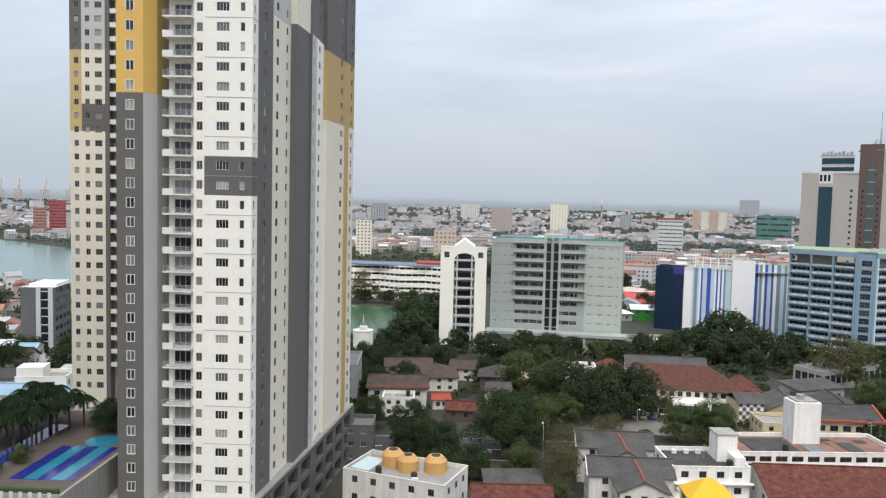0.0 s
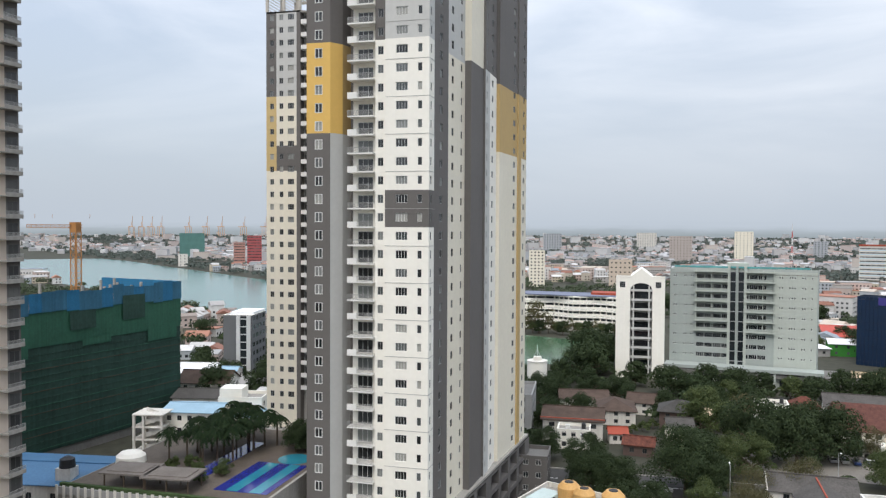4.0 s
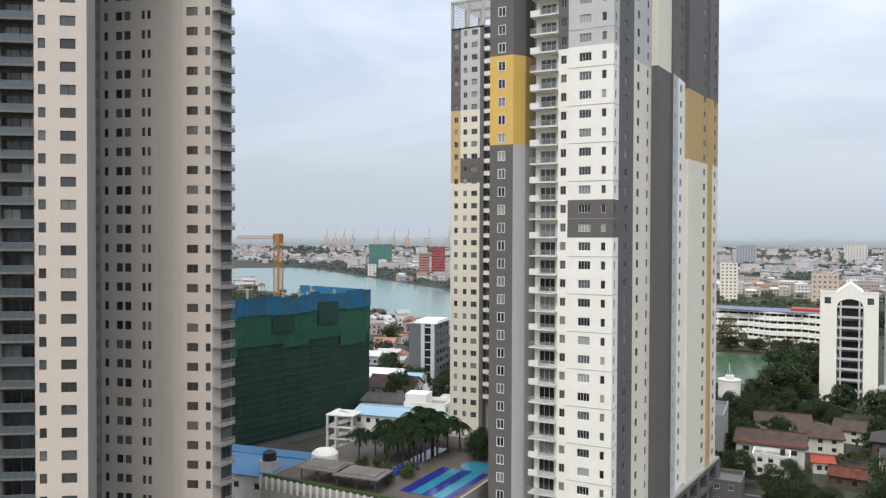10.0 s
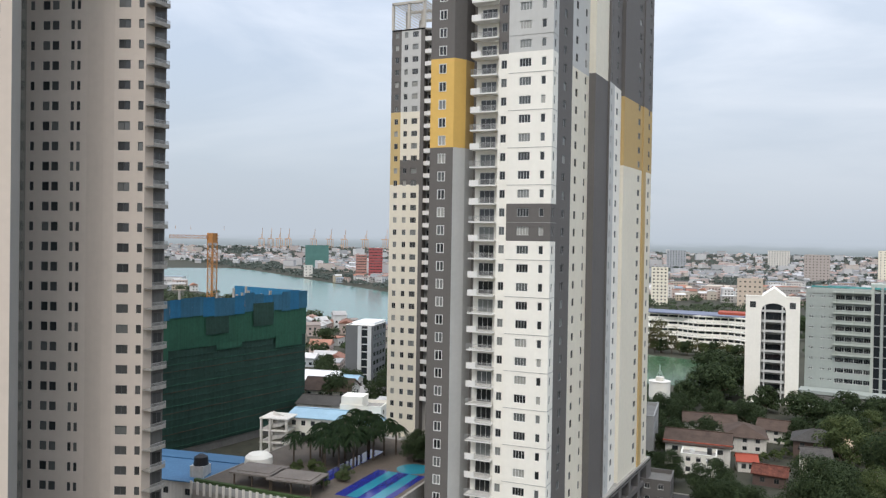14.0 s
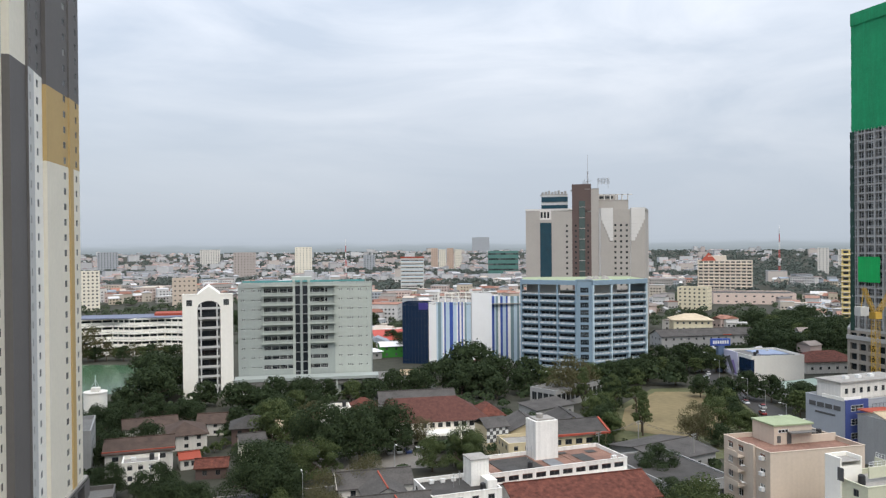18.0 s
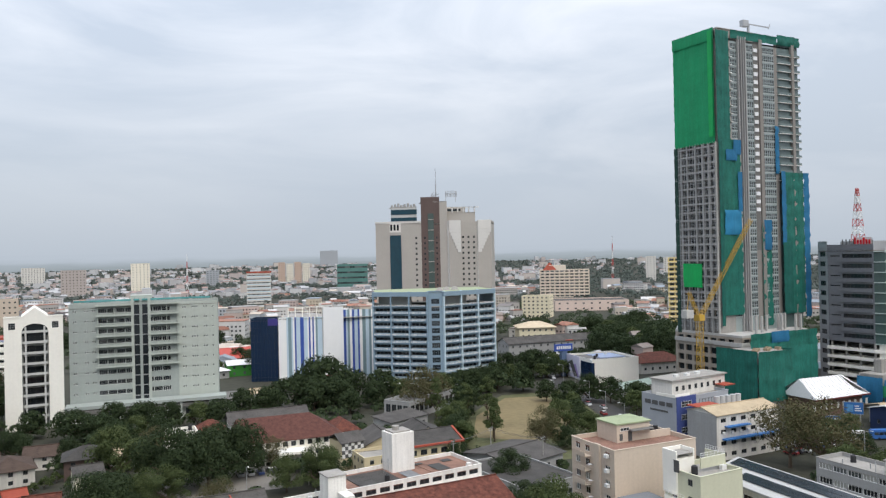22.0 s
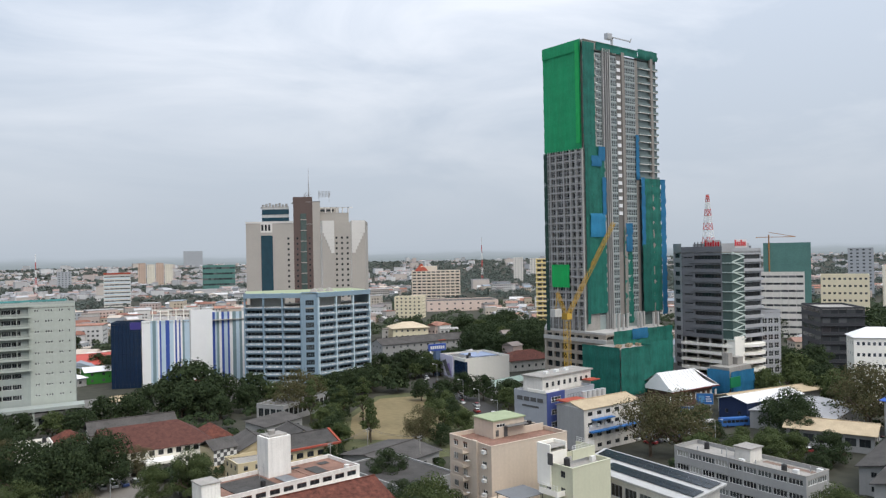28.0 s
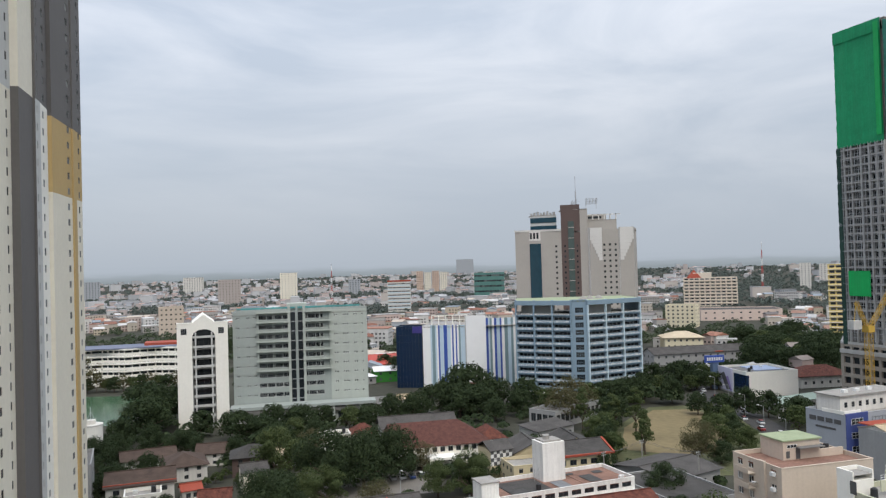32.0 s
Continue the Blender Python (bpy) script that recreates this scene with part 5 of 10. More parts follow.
net_sheet(site, (248.2, 204), (274, 204), 8.5, 22.6, NET_T, bulge=0.4)
net_sheet(site, (240.5, 208), (279, 208), 21.3, 28.0, NET_T, bulge=0.5, label="sagging green net along the deck")
net_sheet(site, (252, 207.6), (262, 207.6), 24, 28.4, NET_B, bulge=0.4)
part("annex", MB().box(232.0, 197.0, 0, 247.6, 212.0, 22.6).box(247.6, 205.0, 0, 273.4, 212.0, 21.6), CONC, site)
for k in range(12):
    px_, py_ = rs.uniform(243, 280), rs.uniform(213.5, 222)
    part("column", MB().box(px_ - 0.4, py_ - 0.4, 27, px_ + 0.4, py_ + 0.4, 33.5), PALE_C, site)
for k in range(9):
    bx_ = 233.5 + k * 1.6
    part("timber_stack", MB().box(bx_, 199.5 + (k * 5 % 4), 22.6, bx_ + 1.3, 201.5 + (k * 5 % 4), 23.2 + 0.2 * (k % 3)), BOARDS_N, site)

crane = thing("tower_crane", "yellow luffing tower crane leaning over the site", "crane")
part("mast", lattice(MB(), (232.7, 225.5, 0), (232.7, 225.5, 33), 2.0, 18, 0.085), STEEL_Y, crane)
part("boom", lattice(MB(), (233.0, 225.0, 34.5), (256.0, 219.2, 72.6), 1.25, 24, 0.07), STEEL_Y, crane)
part("back_frame", lattice(MB(), (232.4, 225.5, 34), (227.4, 225.6, 44), 1.0, 7, 0.075).beam((227.4, 225.6, 44), (226.2, 225.6, 36), 0.1), STEEL_Y, crane)
part("cab", MB().box(231.2, 224.0, 32.6, 234.2, 227, 35.0), STEEL_Y, crane)
part("counterweight", MB().box(224.6, 224.2, 34.0, 228.4, 227.0, 37.2), mat("pale_counterweight", (0.50, 0.49, 0.46), 0.7, 0.2, 0.5), crane)
small_c = thing("roof_crane", "small white crane on the unfinished tower's roof", "crane")
part("mast", MB().box(270.2, 230.2, 152.4, 271.0, 231.0, 156.0).box(266.6, 229.6, 155.0, 269.8, 231.6, 157.6).box(269.8, 230.2, 155.4, 271.0, 231.0, 156.6), STEEL_G, small_c)
part("boom", MB().beam((271, 230.5, 156.4), (282.5, 229.6, 156.0), 0.2).beam((282, 229.7, 155.4), (283, 229.5, 157.4), 0.16), STEEL_G, small_c)

# wide block wrapped in dark green nets
site2 = thing("building_under_construction", "broad unfinished block wrapped in dark green and blue nets", "building site")
S0, S1, S2, S3 = (-154.0, 148.0), (-141.1, 214.4), (-176.0, 222.0), (-190.0, 156.0)
facade(site2, S0, S1, 0, 38, [], [CONC_D])
facade(site2, S1, S2, 0, 38, [], [CONC_D])
net_sheet(site2, S0, S1, 2.5, 39.5, NET_D, bulge=0.1, label="dark green net")
net_sheet(site2, S1, S2, 2.5, 39.5, NET_D, bulge=0.1)
facade(site2, S3, S0, 0, 38, [], [CONC_D])
net_sheet(site2, S3, S0, 2.5, 39.5, NET_D, bulge=0.1)
NET_M = mat("mid_green_net", (0.026, 0.098, 0.062), 0.7, 0.35, 0.15, streak=1.2)
NET_MB = mat("sea_blue_net", (0.035, 0.130, 0.210), 0.65, 0.35, 0.2, streak=1.2)
L2 = lambda f: Vector(S0).lerp(Vector(S1), f)
net_sheet(site2, S0, S1, 30.2, 39.6, NET_M, bulge=0.14, out=0.8, label="mid green net under the blue band")
for f0, f1, z0_ in ((0.08, 0.22, 27.6), (0.46, 0.60, 28.8), (0.80, 0.97, 27.0)):
    net_sheet(site2, L2(f0), L2(f1), z0_, 31.0, NET_M, bulge=0.12, out=0.95)
for f0, f1, z0_, z1_ in ((0.40, 0.52, 33.5, 38.6), (0.66, 0.78, 34.5, 41.5)):
    net_sheet(site2, L2(f0), L2(f1), z0_, z1_, NET_D, bulge=0.12, out=1.25)
for i in range(18):
    net_sheet(site2, L2(i / 18), L2((i + 1.02) / 18), 39.0 - 0.35 * math.sin(i * 0.9) - rs.uniform(0, 0.35), 44.2 + 0.5 * math.sin(i * 1.3) + rs.uniform(-0.35, 0.35), (NET_MB, NET_B)[i % 3 == 1], bulge=0.14, out=1.0, label="blue net" if i == 0 else "")
net_sheet(site2, S1, S2, 38.5, 44.2, NET_B, bulge=0.1)
for k in range(14):
    band = MB().beam((*S0, 3.5 + k * 1.9), (*S1, 3.6 + k * 1.9), 0.06)
    part("scaffold_band", band, (NET_M, NET_D, mat("rusty_scaffold", (0.07, 0.05, 0.035), 0.85, 0.4, 0.3))[k % 3], site2, loc=(0.68, -0.13, 0))
part("slab", MB().prism([S0, S1, S2, S3], 37.4, 38.2), CONC, site2)
for k in range(26):
    q = L2(rs.random()) + Vector((-0.98, 0.19)) * rs.uniform(1, 22)
    part("column", MB().box(q.x - 0.3, q.y - 0.3, 38.2, q.x + 0.3, q.y + 0.3, 43.5 + rs.uniform(-1, 2)), CONC, site2)
crane2 = thing("tower_crane", "rusty orange tower crane behind the netted block", "crane")
part("mast", lattice(MB(), (-158.5, 189.6, 0), (-158.5, 189.6, 60), 2.0, 30, 0.11), STEEL_O, crane2)
part("cab", MB().box(-159.6, 188.4, 59.6, -157.4, 190.6, 62.6), STEEL_O, crane2)
part("boom", lattice(MB(), (-168, 181.5, 61.4), (-157, 190.6, 61.4), 0.9, 12, 0.07), STEEL_O, crane2)

# ---- roads, yard, park ----
sheet("road", [(-60, 196), (40, 198), (62, 196), (62, 183), (40, 184), (-60, 181)], 0.06, ASPHALT, "grey asphalt street crossing the town", "road", 0.05)
sheet("road_side", [(150, 150), (170, 190), (190, 240), (213, 305), (236, 352), (262, 410), (272, 408), (247, 350), (224, 303), (200, 238), (180, 188), (160, 150)], 0.06, ASPHALT, "asphalt street beside the park", "road", 0.05)
sheet("road_lane", [(104, 205), (116, 206), (122, 170), (112, 170)], 0.07, ASPHALT, "narrow asphalt lane", "road", 0.05)
sheet("road_front", [(168, 120), (200, 140), (262, 118), (300, 92), (300, 80), (255, 106), (203, 127), (172, 108)], 0.06, ASPHALT, "busy asphalt street", "road", 0.05)
DRY = mat("dry_grass", (0.20, 0.16, 0.085), 0.95, 0.30, 0.05, bump=0.2)
LAWN = mat("worn_lawn", (0.10, 0.105, 0.05), 0.95, 0.40, 0.06, bump=0.2)
YARD = mat("paved_yard", (0.20, 0.185, 0.165), 0.9, 0.25, 0.2)
sheet("park_lawn", [(117, 206), (126, 236), (150, 262), (176, 284), (196, 280), (192, 246), (174, 208), (146, 186), (122, 190)], 0.08, LAWN, "worn green park lawn", "lawn", 0.06)
sheet("park_dry_grass", [(128, 226), (146, 254), (174, 278), (190, 272), (184, 246), (164, 218), (142, 210)], 0.12, DRY, "patch of dry yellow grass", "lawn", 0.03)
sheet("yard", [(22, 210), (60, 205), (62, 228), (24, 240)], 0.07, YARD, "paved yard with parked cars", "yard", 0.05)
line = MB()
for k in range(14):
    line.box(-52 + k * 7.5, 189.2, 0.07, -49 + k * 7.5, 189.45, 0.08)
tagged(new("road_marking", line.mesh("road_marking", [FRAME_W])), "white dashed line on the street", "road marking", kind="structure")
kerb = MB()
for y in (197.2, 181.2):
    kerb.box(-60, y, 0, 40, y + 0.3, 0.2)
tagged(new("kerb", kerb.mesh("kerb", [CONC])), "low concrete kerbs along the street", "kerb", kind="structure")


# ---- low buildings ----
FOOT = []      # centre and reach of each building


def roof_mesh(w, d, h, rise, kind, over, m, th, thick=0.18, ridge_x=True):
    """Roof over a plan w x d with its front left corner at 0, 0."""
    x0, x1, y0, y1 = -over, w + over, -over, d + over
    mb = MB()
    if kind == "gable":
        a = [(x0, y0, h), (x1, y0, h), (x1, d / 2, h + rise), (x0, d / 2, h + rise)]
        b = [(x1, y1, h), (x0, y1, h), (x0, d / 2, h + rise), (x1, d / 2, h + rise)]
        if not ridge_x:
            a = [(x1, y0, h), (x1, y1, h), (w / 2, y1, h + rise), (w / 2, y0, h + rise)]
            b = [(x0, y1, h), (x0, y0, h), (w / 2, y0, h + rise), (w / 2, y1, h + rise)]
        for q in (a, b):
            low = [(p[0], p[1], p[2] - thick) for p in q]
            mb.face(q)
            mb.face(list(reversed(low)))
            for i in range(4):
                j = (i + 1) % 4
                mb.face([low[i], low[j], q[j], q[i]])
    elif kind == "hip":
        r = min(w, d) / 2 * 0.95
        e0, e1 = ((r, d / 2), (w - r, d / 2)) if w >= d else ((w / 2, r), (w / 2, d - r))
        A, B, C, D = (x0, y0, h), (x1, y0, h), (x1, y1, h), (x0, y1, h)
        E, F = (*e0, h + rise), (*e1, h + rise)
        if w >= d:
            mb.face([A, B, F, E]); mb.face([C, D, E, F]); mb.face([B, C, F]); mb.face([D, A, E])
        else:
            mb.face([A, B, E]); mb.face([C, D, F]); mb.face([B, C, F, E]); mb.face([D, A, E, F])
        mb.box(x0, y0, h - thick, x1, y1, h - 0.004)
    elif kind == "half_hip":
        r = d * 0.36
        A, B, C, D = (x0, y0, h), (x1, y0, h), (x1, y1, h), (x0, y1, h)
        E, F = (x0, d / 2, h + rise), (w - r, d / 2, h + rise)
        mb.face([A, B, F, E]); mb.face([C, D, E, F]); mb.face([B, C, F]); mb.face([D, A, E])
        mb.box(x0, y0, h - thick, x1, y1, h - 0.004)
    elif kind == "shed":
        q = [(x0, y0, h), (x1, y0, h), (x1, y1, h + rise), (x0, y1, h + rise)]
        low = [(p[0], p[1], p[2] - thick) for p in q]
        mb.face(q)
        mb.face(list(reversed(low)))
        for i in range(4):
            j = (i + 1) % 4
            mb.face([low[i], low[j], q[j], q[i]])
    return part("roof", mb, m, th)


def house(name, label, category, x, y, rz, w, d, h, wall, roofm, kind="gable", rise=2.5, over=0.6, storeys=2, ncol=5, nside=3, ww=1.2, wh=1.3, lights=2, frame=None, glass=None, group="", ridge_x=True, ribbon=False, ledge=False, parapet=0.8, clutter=0, trim=None, allround=False):
    th = thing(name, label, category, x, y, 0, rz, group)
    c_, s_ = math.cos(radians(rz)), math.sin(radians(rz))
    FOOT.append((x + c_ * w / 2 - s_ * d / 2, y + s_ * w / 2 + c_ * d / 2, max(w, d) * 0.52))
    fh = h / storeys
    def ops(run, n):
        if not n:
            return []
        wid = min(ww, (run - 1.2) / n - 0.35) if not ribbon else (run - 1.0) / n - 0.4
        return [(0.6 + (run - 1.2) * (i + 0.5) / n, fh * k + fh * 0.32, wid, min(wh, fh * 0.5), lights, 1) for i in range(n) for k in range(storeys)]
    p = [(0, 0), (w, 0), (w, d), (0, d)]
    mid = Vector((x + c_ * w / 2 - s_ * d / 2, y + s_ * w / 2 + c_ * d / 2))
    far = mid.length > 300 and storeys > 2 or mid.length > 420
    for i, n in enumerate((ncol, nside, ncol, nside)):
        nrm = Matrix.Rotation(radians(rz), 2) @ Vector(((0, -1), (1, 0), (0, 1), (-1, 0))[i])
        seen = nrm.dot(-mid) > 0.0 or allround
        facade(th, p[i], p[(i + 1) % 4], 0, h, ops(run_of(p[i], p[(i + 1) % 4]), n) if seen else [], [wall], frame=frame or FRAME_D, glass=glass or GLASS_DK, depth=0.2, joined=FAR_GLASS if far else False)
    if kind == "flat":
        part("roof", MB().box(0.05, 0.05, h - parapet - 0.25, w - 0.05, d - 0.05, h - parapet), roofm, th)
        cp = MB().box(-0.08, -0.08, h, w + 0.08, 0.25, h + 0.12).box(-0.08, d - 0.25, h, w + 0.08, d + 0.08, h + 0.12)
        cp.box(-0.08, 0.25, h, 0.25, d - 0.25, h + 0.12).box(w - 0.25, 0.25, h, w + 0.08, d - 0.25, h + 0.12)
        part("coping", cp, trim or wall, th)
        part("parapet_back", MB().box(0.1, d - 0.2, h - parapet, w - 0.1, d - 0.15, h).box(0.15, 0.15, h - parapet, w - 0.15, 0.2, h).box(0.15, 0.2, h - parapet, 0.2, d - 0.2, h).box(w - 0.2, 0.2, h - parapet, w - 0.15, d - 0.2, h), wall, th)
    else:
        roof_mesh(w, d, h, rise, kind, over, roofm, th, ridge_x=ridge_x)
        if kind in ("gable", "shed"):
            gb, gb2 = MB(), MB()
            if kind == "shed":
                gb.face([(0, 0, h - 0.1), (0, d, h - 0.1), (0, d, h + rise - 0.2)]); gb.face([(w, 0, h - 0.1), (w, d, h - 0.1), (w, d, h + rise - 0.2)]); gb.face([(0, d, h - 0.1), (w, d, h - 0.1), (w, d, h + rise - 0.2), (0, d, h + rise - 0.2)])
            elif ridge_x:
                gb.face([(0, 0, h - 0.1), (0, d, h - 0.1), (0, d / 2, h + rise - 0.25)]); gb2.face([(w, 0, h - 0.1), (w, d, h - 0.1), (w, d / 2, h + rise - 0.25)])
            else:
                gb.face([(0, 0, h - 0.1), (w, 0, h - 0.1), (w / 2, 0, h + rise - 0.25)]); gb2.face([(0, d, h - 0.1), (w, d, h - 0.1), (w / 2, d, h + rise - 0.25)])
            part("gable_wall", gb, wall, th)
            if gb2.f:
                part("gable_wall", gb2, wall, th)
            rc = MB()
            if kind == "gable":
                if ridge_x:
                    rc.beam((-over, d / 2, h + rise + 0.03), (w + over, d / 2, h + rise + 0.03), 0.16)
                else:
                    rc.beam((w / 2, -over, h + rise + 0.03), (w / 2, d + over, h + rise + 0.03), 0.16)
                part("ridge", rc, roofm, th)
    if ledge:
        for k in range(1, storeys):
            part("ledge", MB().box(-0.5, -0.9, fh * k - 0.12, w + 0.5, -0.003, fh * k + 0.12), trim or wall, th)
    rr = random.Random(int(abs(x * 7 + y * 13)))
    for k in range(clutter):
        cx, cy = rr.uniform(1.2, w - 1.2), rr.uniform(1.2, d - 1.2)
        if k % 3 == 0:
            part("water_tank", MB().cyl(cx, cy, h - parapet, h - parapet + 1.5, 0.65, 0.6, 14).cyl(cx, cy, h - parapet + 1.5, h - parapet + 1.75, 0.6, 0.2, 14), mat("black_water_tank", (0.03, 0.03, 0.032), 0.5, 0.2, 1.0), th)
        else:
            part("roof_unit", MB().box(cx - 0.6, cy - 0.4, h - parapet, cx + 0.6, cy + 0.4, h - parapet + 0.9), AC, th)
    return th


PINKB = mat("pink_beige_render", (0.56, 0.47, 0.38), 0.8, 0.12, 0.2, streak=0.7)
CREAM_Y = mat("pale_yellow_paint", (0.60, 0.51, 0.33), 0.75, 0.1, 0.2, streak=0.5)
PALE_LIME = mat("pale_lime_render", (0.56, 0.56, 0.42), 0.75, 0.1, 0.2, streak=0.6)
OLDWHITE = mat("stained_white_wall", (0.66, 0.635, 0.585), 0.8, 0.26, 0.25, streak=1.5)
GREYW = mat("grey_render_wall", (0.34, 0.34, 0.33), 0.8, 0.15, 0.25, streak=0.8)
TERRACE = mat("terracotta_terrace", (0.24, 0.135, 0.10), 0.85, 0.5, 0.3)

red_h = house("colonial_building", "two-storey white colonial building with a red tiled hip roof", "building", 54.2, 233.5, -5, 29, 20, 6.2, WHITE, mat("brown_red_roof_tiles", (0.105, 0.042, 0.032), 0.88, 0.55, 0.9, bump=0.5), "half_hip", 5.6, 1.2, 2, 11, 5, 1.5, 1.7, trim=WHITE)
part("veranda", MB().box(2, -3.2, 3.2, 20, 0, 3.5).box(2, -3.2, 3.5, 20, -3.05, 4.2), WHITE, red_h)
for k in range(7):
    part("column", MB().box(2.2 + k * 2.9, -3.1, 0, 2.6 + k * 2.9, -2.7, 3.2), WHITE, red_h)
part("porch", MB().box(8.5, -8, 3.4, 17, -3.2, 4.2).box(8.7, -7.8, 0, 9.3, -7.2, 3.4).box(16.2, -7.8, 0, 16.8, -7.2, 3.4).box(8.7, -4, 0, 9.3, -3.4, 3.4), WHITE, red_h)
house("hall", "long grey-roofed hall behind the colonial building", "building", 54.5, 253.5, -5, 25, 9, 8.2, OLDWHITE, ROOF_GREY, "gable", 3.2, 0.8, 2, 8, 2)
house("outbuilding", "small white outbuilding with a red tiled roof", "building", 84.2, 239, -5, 8, 12, 5, WHITE, TILE_RED, "hip", 3.2, 0.8, 1, 4, 3, 1.0, 1.6)

deco = house("deco_building", "white horizontal modernist building with ribbon windows", "building", 60.5, 165.5, 4, 36.5, 14, 9.2, WORN_W, TERRACE, "flat", storeys=3, ncol=10, nside=3, ww=2.6, wh=1.2, ledge=True, clutter=2)
part("stair_tower", MB().box(16.0, 8.5, 0, 22.2, 13.8, 17.8), WORN_W, deco, "tall white stair tower")
part("tower_roof", MB().box(16.6, 9.1, 17.8, 21.6, 13.2, 18.2).cyl(18.4, 11, 18.2, 19.2, 0.9), CONC, deco)
part("grey_roof", MB().box(4.5, 2, 8.42, 15, 12, 8.6), ROOF_DK, deco)
part("terrace_floor", MB().box(24, 2, 8.42, 34, 12, 8.5), TERRACE, deco)
white_h = house("white_building", "white three-storey building with a dark flat roof and roof room", "building", 43.2, 153, 3, 15.6, 12.5, 9.8, WORN_W, ROOF_DK, "flat", storeys=3, ncol=4, nside=4, ww=1.5, wh=1.3, ledge=True, clutter=1)
part("roof_room", MB().box(10.9, 5.6, 9.0, 15.0, 10.4, 14.6).box(13.0, 1.6, 9.0, 15.2, 5.6, 11.2), WORN_W, white_h)
part("roof_room_cap", MB().box(10.7, 5.4, 14.6, 15.2, 10.6, 14.8), CONC, white_h)
def cross_house(x, y, rz):
    """White house with a grey gabled bar and a gabled wing in front, red tiles along the wing's ridge."""
    th = house("grey_roof_house", "white house with weathered grey gabled roofs and red ridges", "house", x, y, rz, 16.5, 8, 8.0, OLDWHITE, ROOF_GREY, "gable", 2.6, 0.5, 3, 3, 3)
    x0, x1, y0, h, r = 4.6, 13.8, -8.6, 8.0, 2.3
    xm = (x0 + x1) / 2
    for a_, b_ in (((x0, 0), (x0, y0)), ((x0, y0), (x1, y0)), ((x1, y0), (x1, 0))):
        rn = run_of(a_, b_)
        facade(th, a_, b_, 0, h, [(rn * (i + 0.5) / 3, 0.9 + k * 2.66, 1.2, 1.2, 2, 1) for i in range(3) for k in range(3)], [OLDWHITE], frame=FRAME_D, glass=GLASS_DK, depth=0.2)
    gw = MB()
    gw.face([(x0, y0, h - 0.1), (x1, y0, h - 0.1), (xm, y0, h + r - 0.25)])
    part("gable_wall", gw, OLDWHITE, th)
    wr = MB()
    for q in ([(x1 + 0.5, y0 - 0.5, h), (x1 + 0.5, 1.0, h), (xm, 3.4, h + r), (xm, y0 - 0.5, h + r)], [(x0 - 0.5, 1.0, h), (x0 - 0.5, y0 - 0.5, h), (xm, y0 - 0.5, h + r), (xm, 3.4, h + r)]):
        low = [(p[0], p[1], p[2] - 0.18) for p in q]
        wr.face(q)
        wr.face(list(reversed(low)))
        for i in range(4):
            wr.face([low[i], low[(i + 1) % 4], q[(i + 1) % 4], q[i]])
    part("wing_roof", wr, ROOF_GREY, th)
    part("red_ridge", MB().beam((xm, y0 - 0.5, h + r + 0.04), (xm, 3.4, h + r + 0.04), 0.14), TILE_ORANGE, th, "row of red ridge tiles")
    part("barge_board", MB().beam((-0.5, -0.5, h + 0.02), (-0.5, 4.05, h + 2.66), 0.1).beam((-0.5, 3.95, h + 2.66), (-0.5, 8.5, h + 0.02), 0.1), OLDWHITE, th)
    return th


cross_house(26.6, 169.2, -2)
cross_house(26.4, 151.6, -2)
house("yellow_shed", "small hut with a bright yellow tiled hip roof", "hut", 42.4, 137.5, 0, 8, 7, 9, CREAM_Y, mat("bright_yellow_roof", (0.70, 0.42, 0.03), 0.7, 0.15, 0.4), "hip", 3.0, 0.4, 3, 2, 2)
house("row_house", "long row with a mottled red clay tile roof", "building", 60.5, 148, 0, 33, 17, 6.4, OLDWHITE, TILE_RED, "gable", 3.4, 0.5, 2, 8, 3)
tank_h = house("shop_building", "white flat-roofed building with big orange water tanks", "building", -21.7, 144.4, -21, 21, 12, 10.2, OLDWHITE, CONC, "flat", storeys=3, ncol=5, nside=3, clutter=4)
ORANGE_P = mat("weathered_orange_plastic", (0.56, 0.33, 0.12), 0.6, 0.25, 0.5, streak=0.8)
for tx_, ty_, tr_2 in ((6.6, 8.2, 2.2), (15.6, 8.6, 2.2), (10.6, 6.6, 2.1)):
    tk = part("water_tank", MB().cyl(tx_, ty_, 9.4, 11.6, tr_2, tr_2, 24).cyl(tx_, ty_, 11.6, 12.5, tr_2, tr_2 * 0.62, 24), ORANGE_P, tank_h, "large orange plastic water tank")
    part("lid", MB().cyl(tx_, ty_, 12.45, 12.62, tr_2 * 0.42, tr_2 * 0.38, 20), mat("black_tank_lid", (0.03, 0.03, 0.032), 0.6, 0.2, 1.0), tk)
part("roof_sheet", MB().box(1, 1, 9.5, 5, 8, 10.3), mat("pale_blue_sheet", (0.50, 0.60, 0.60), 0.6, 0.2, 0.4), tank_h)
yel_h = house("yellow_building", "pale yellow hall with a dark roof and red edging", "building", 90, 197, -2, 17, 14, 8, CREAM_Y, ROOF_DK, "gable", 2.6, 0.6, 2, 5, 3, 2.0, 1.5)
part("red_edge", MB().beam((-0.6, -0.6, 8.05), (17.6, -0.6, 8.05), 0.28).beam((17.6, -0.6, 8.05), (17.6, 7, 10.6), 0.28), TILE_ORANGE, yel_h)
house("yellow_annex", "low pale yellow annex with a flat roof", "building", 78.6, 200, -2, 11, 10, 6, CREAM_Y, CONC, "flat", storeys=2, ncol=3, nside=3)
chk = thing("chequered_wall", "black and white chequered wall panel on a house", "wall panel", 76.4, 211.4, 0, 6)
part("wall", MB().box(0, 0, 0, 7, 8, 8.0), CREAM_Y, chk)
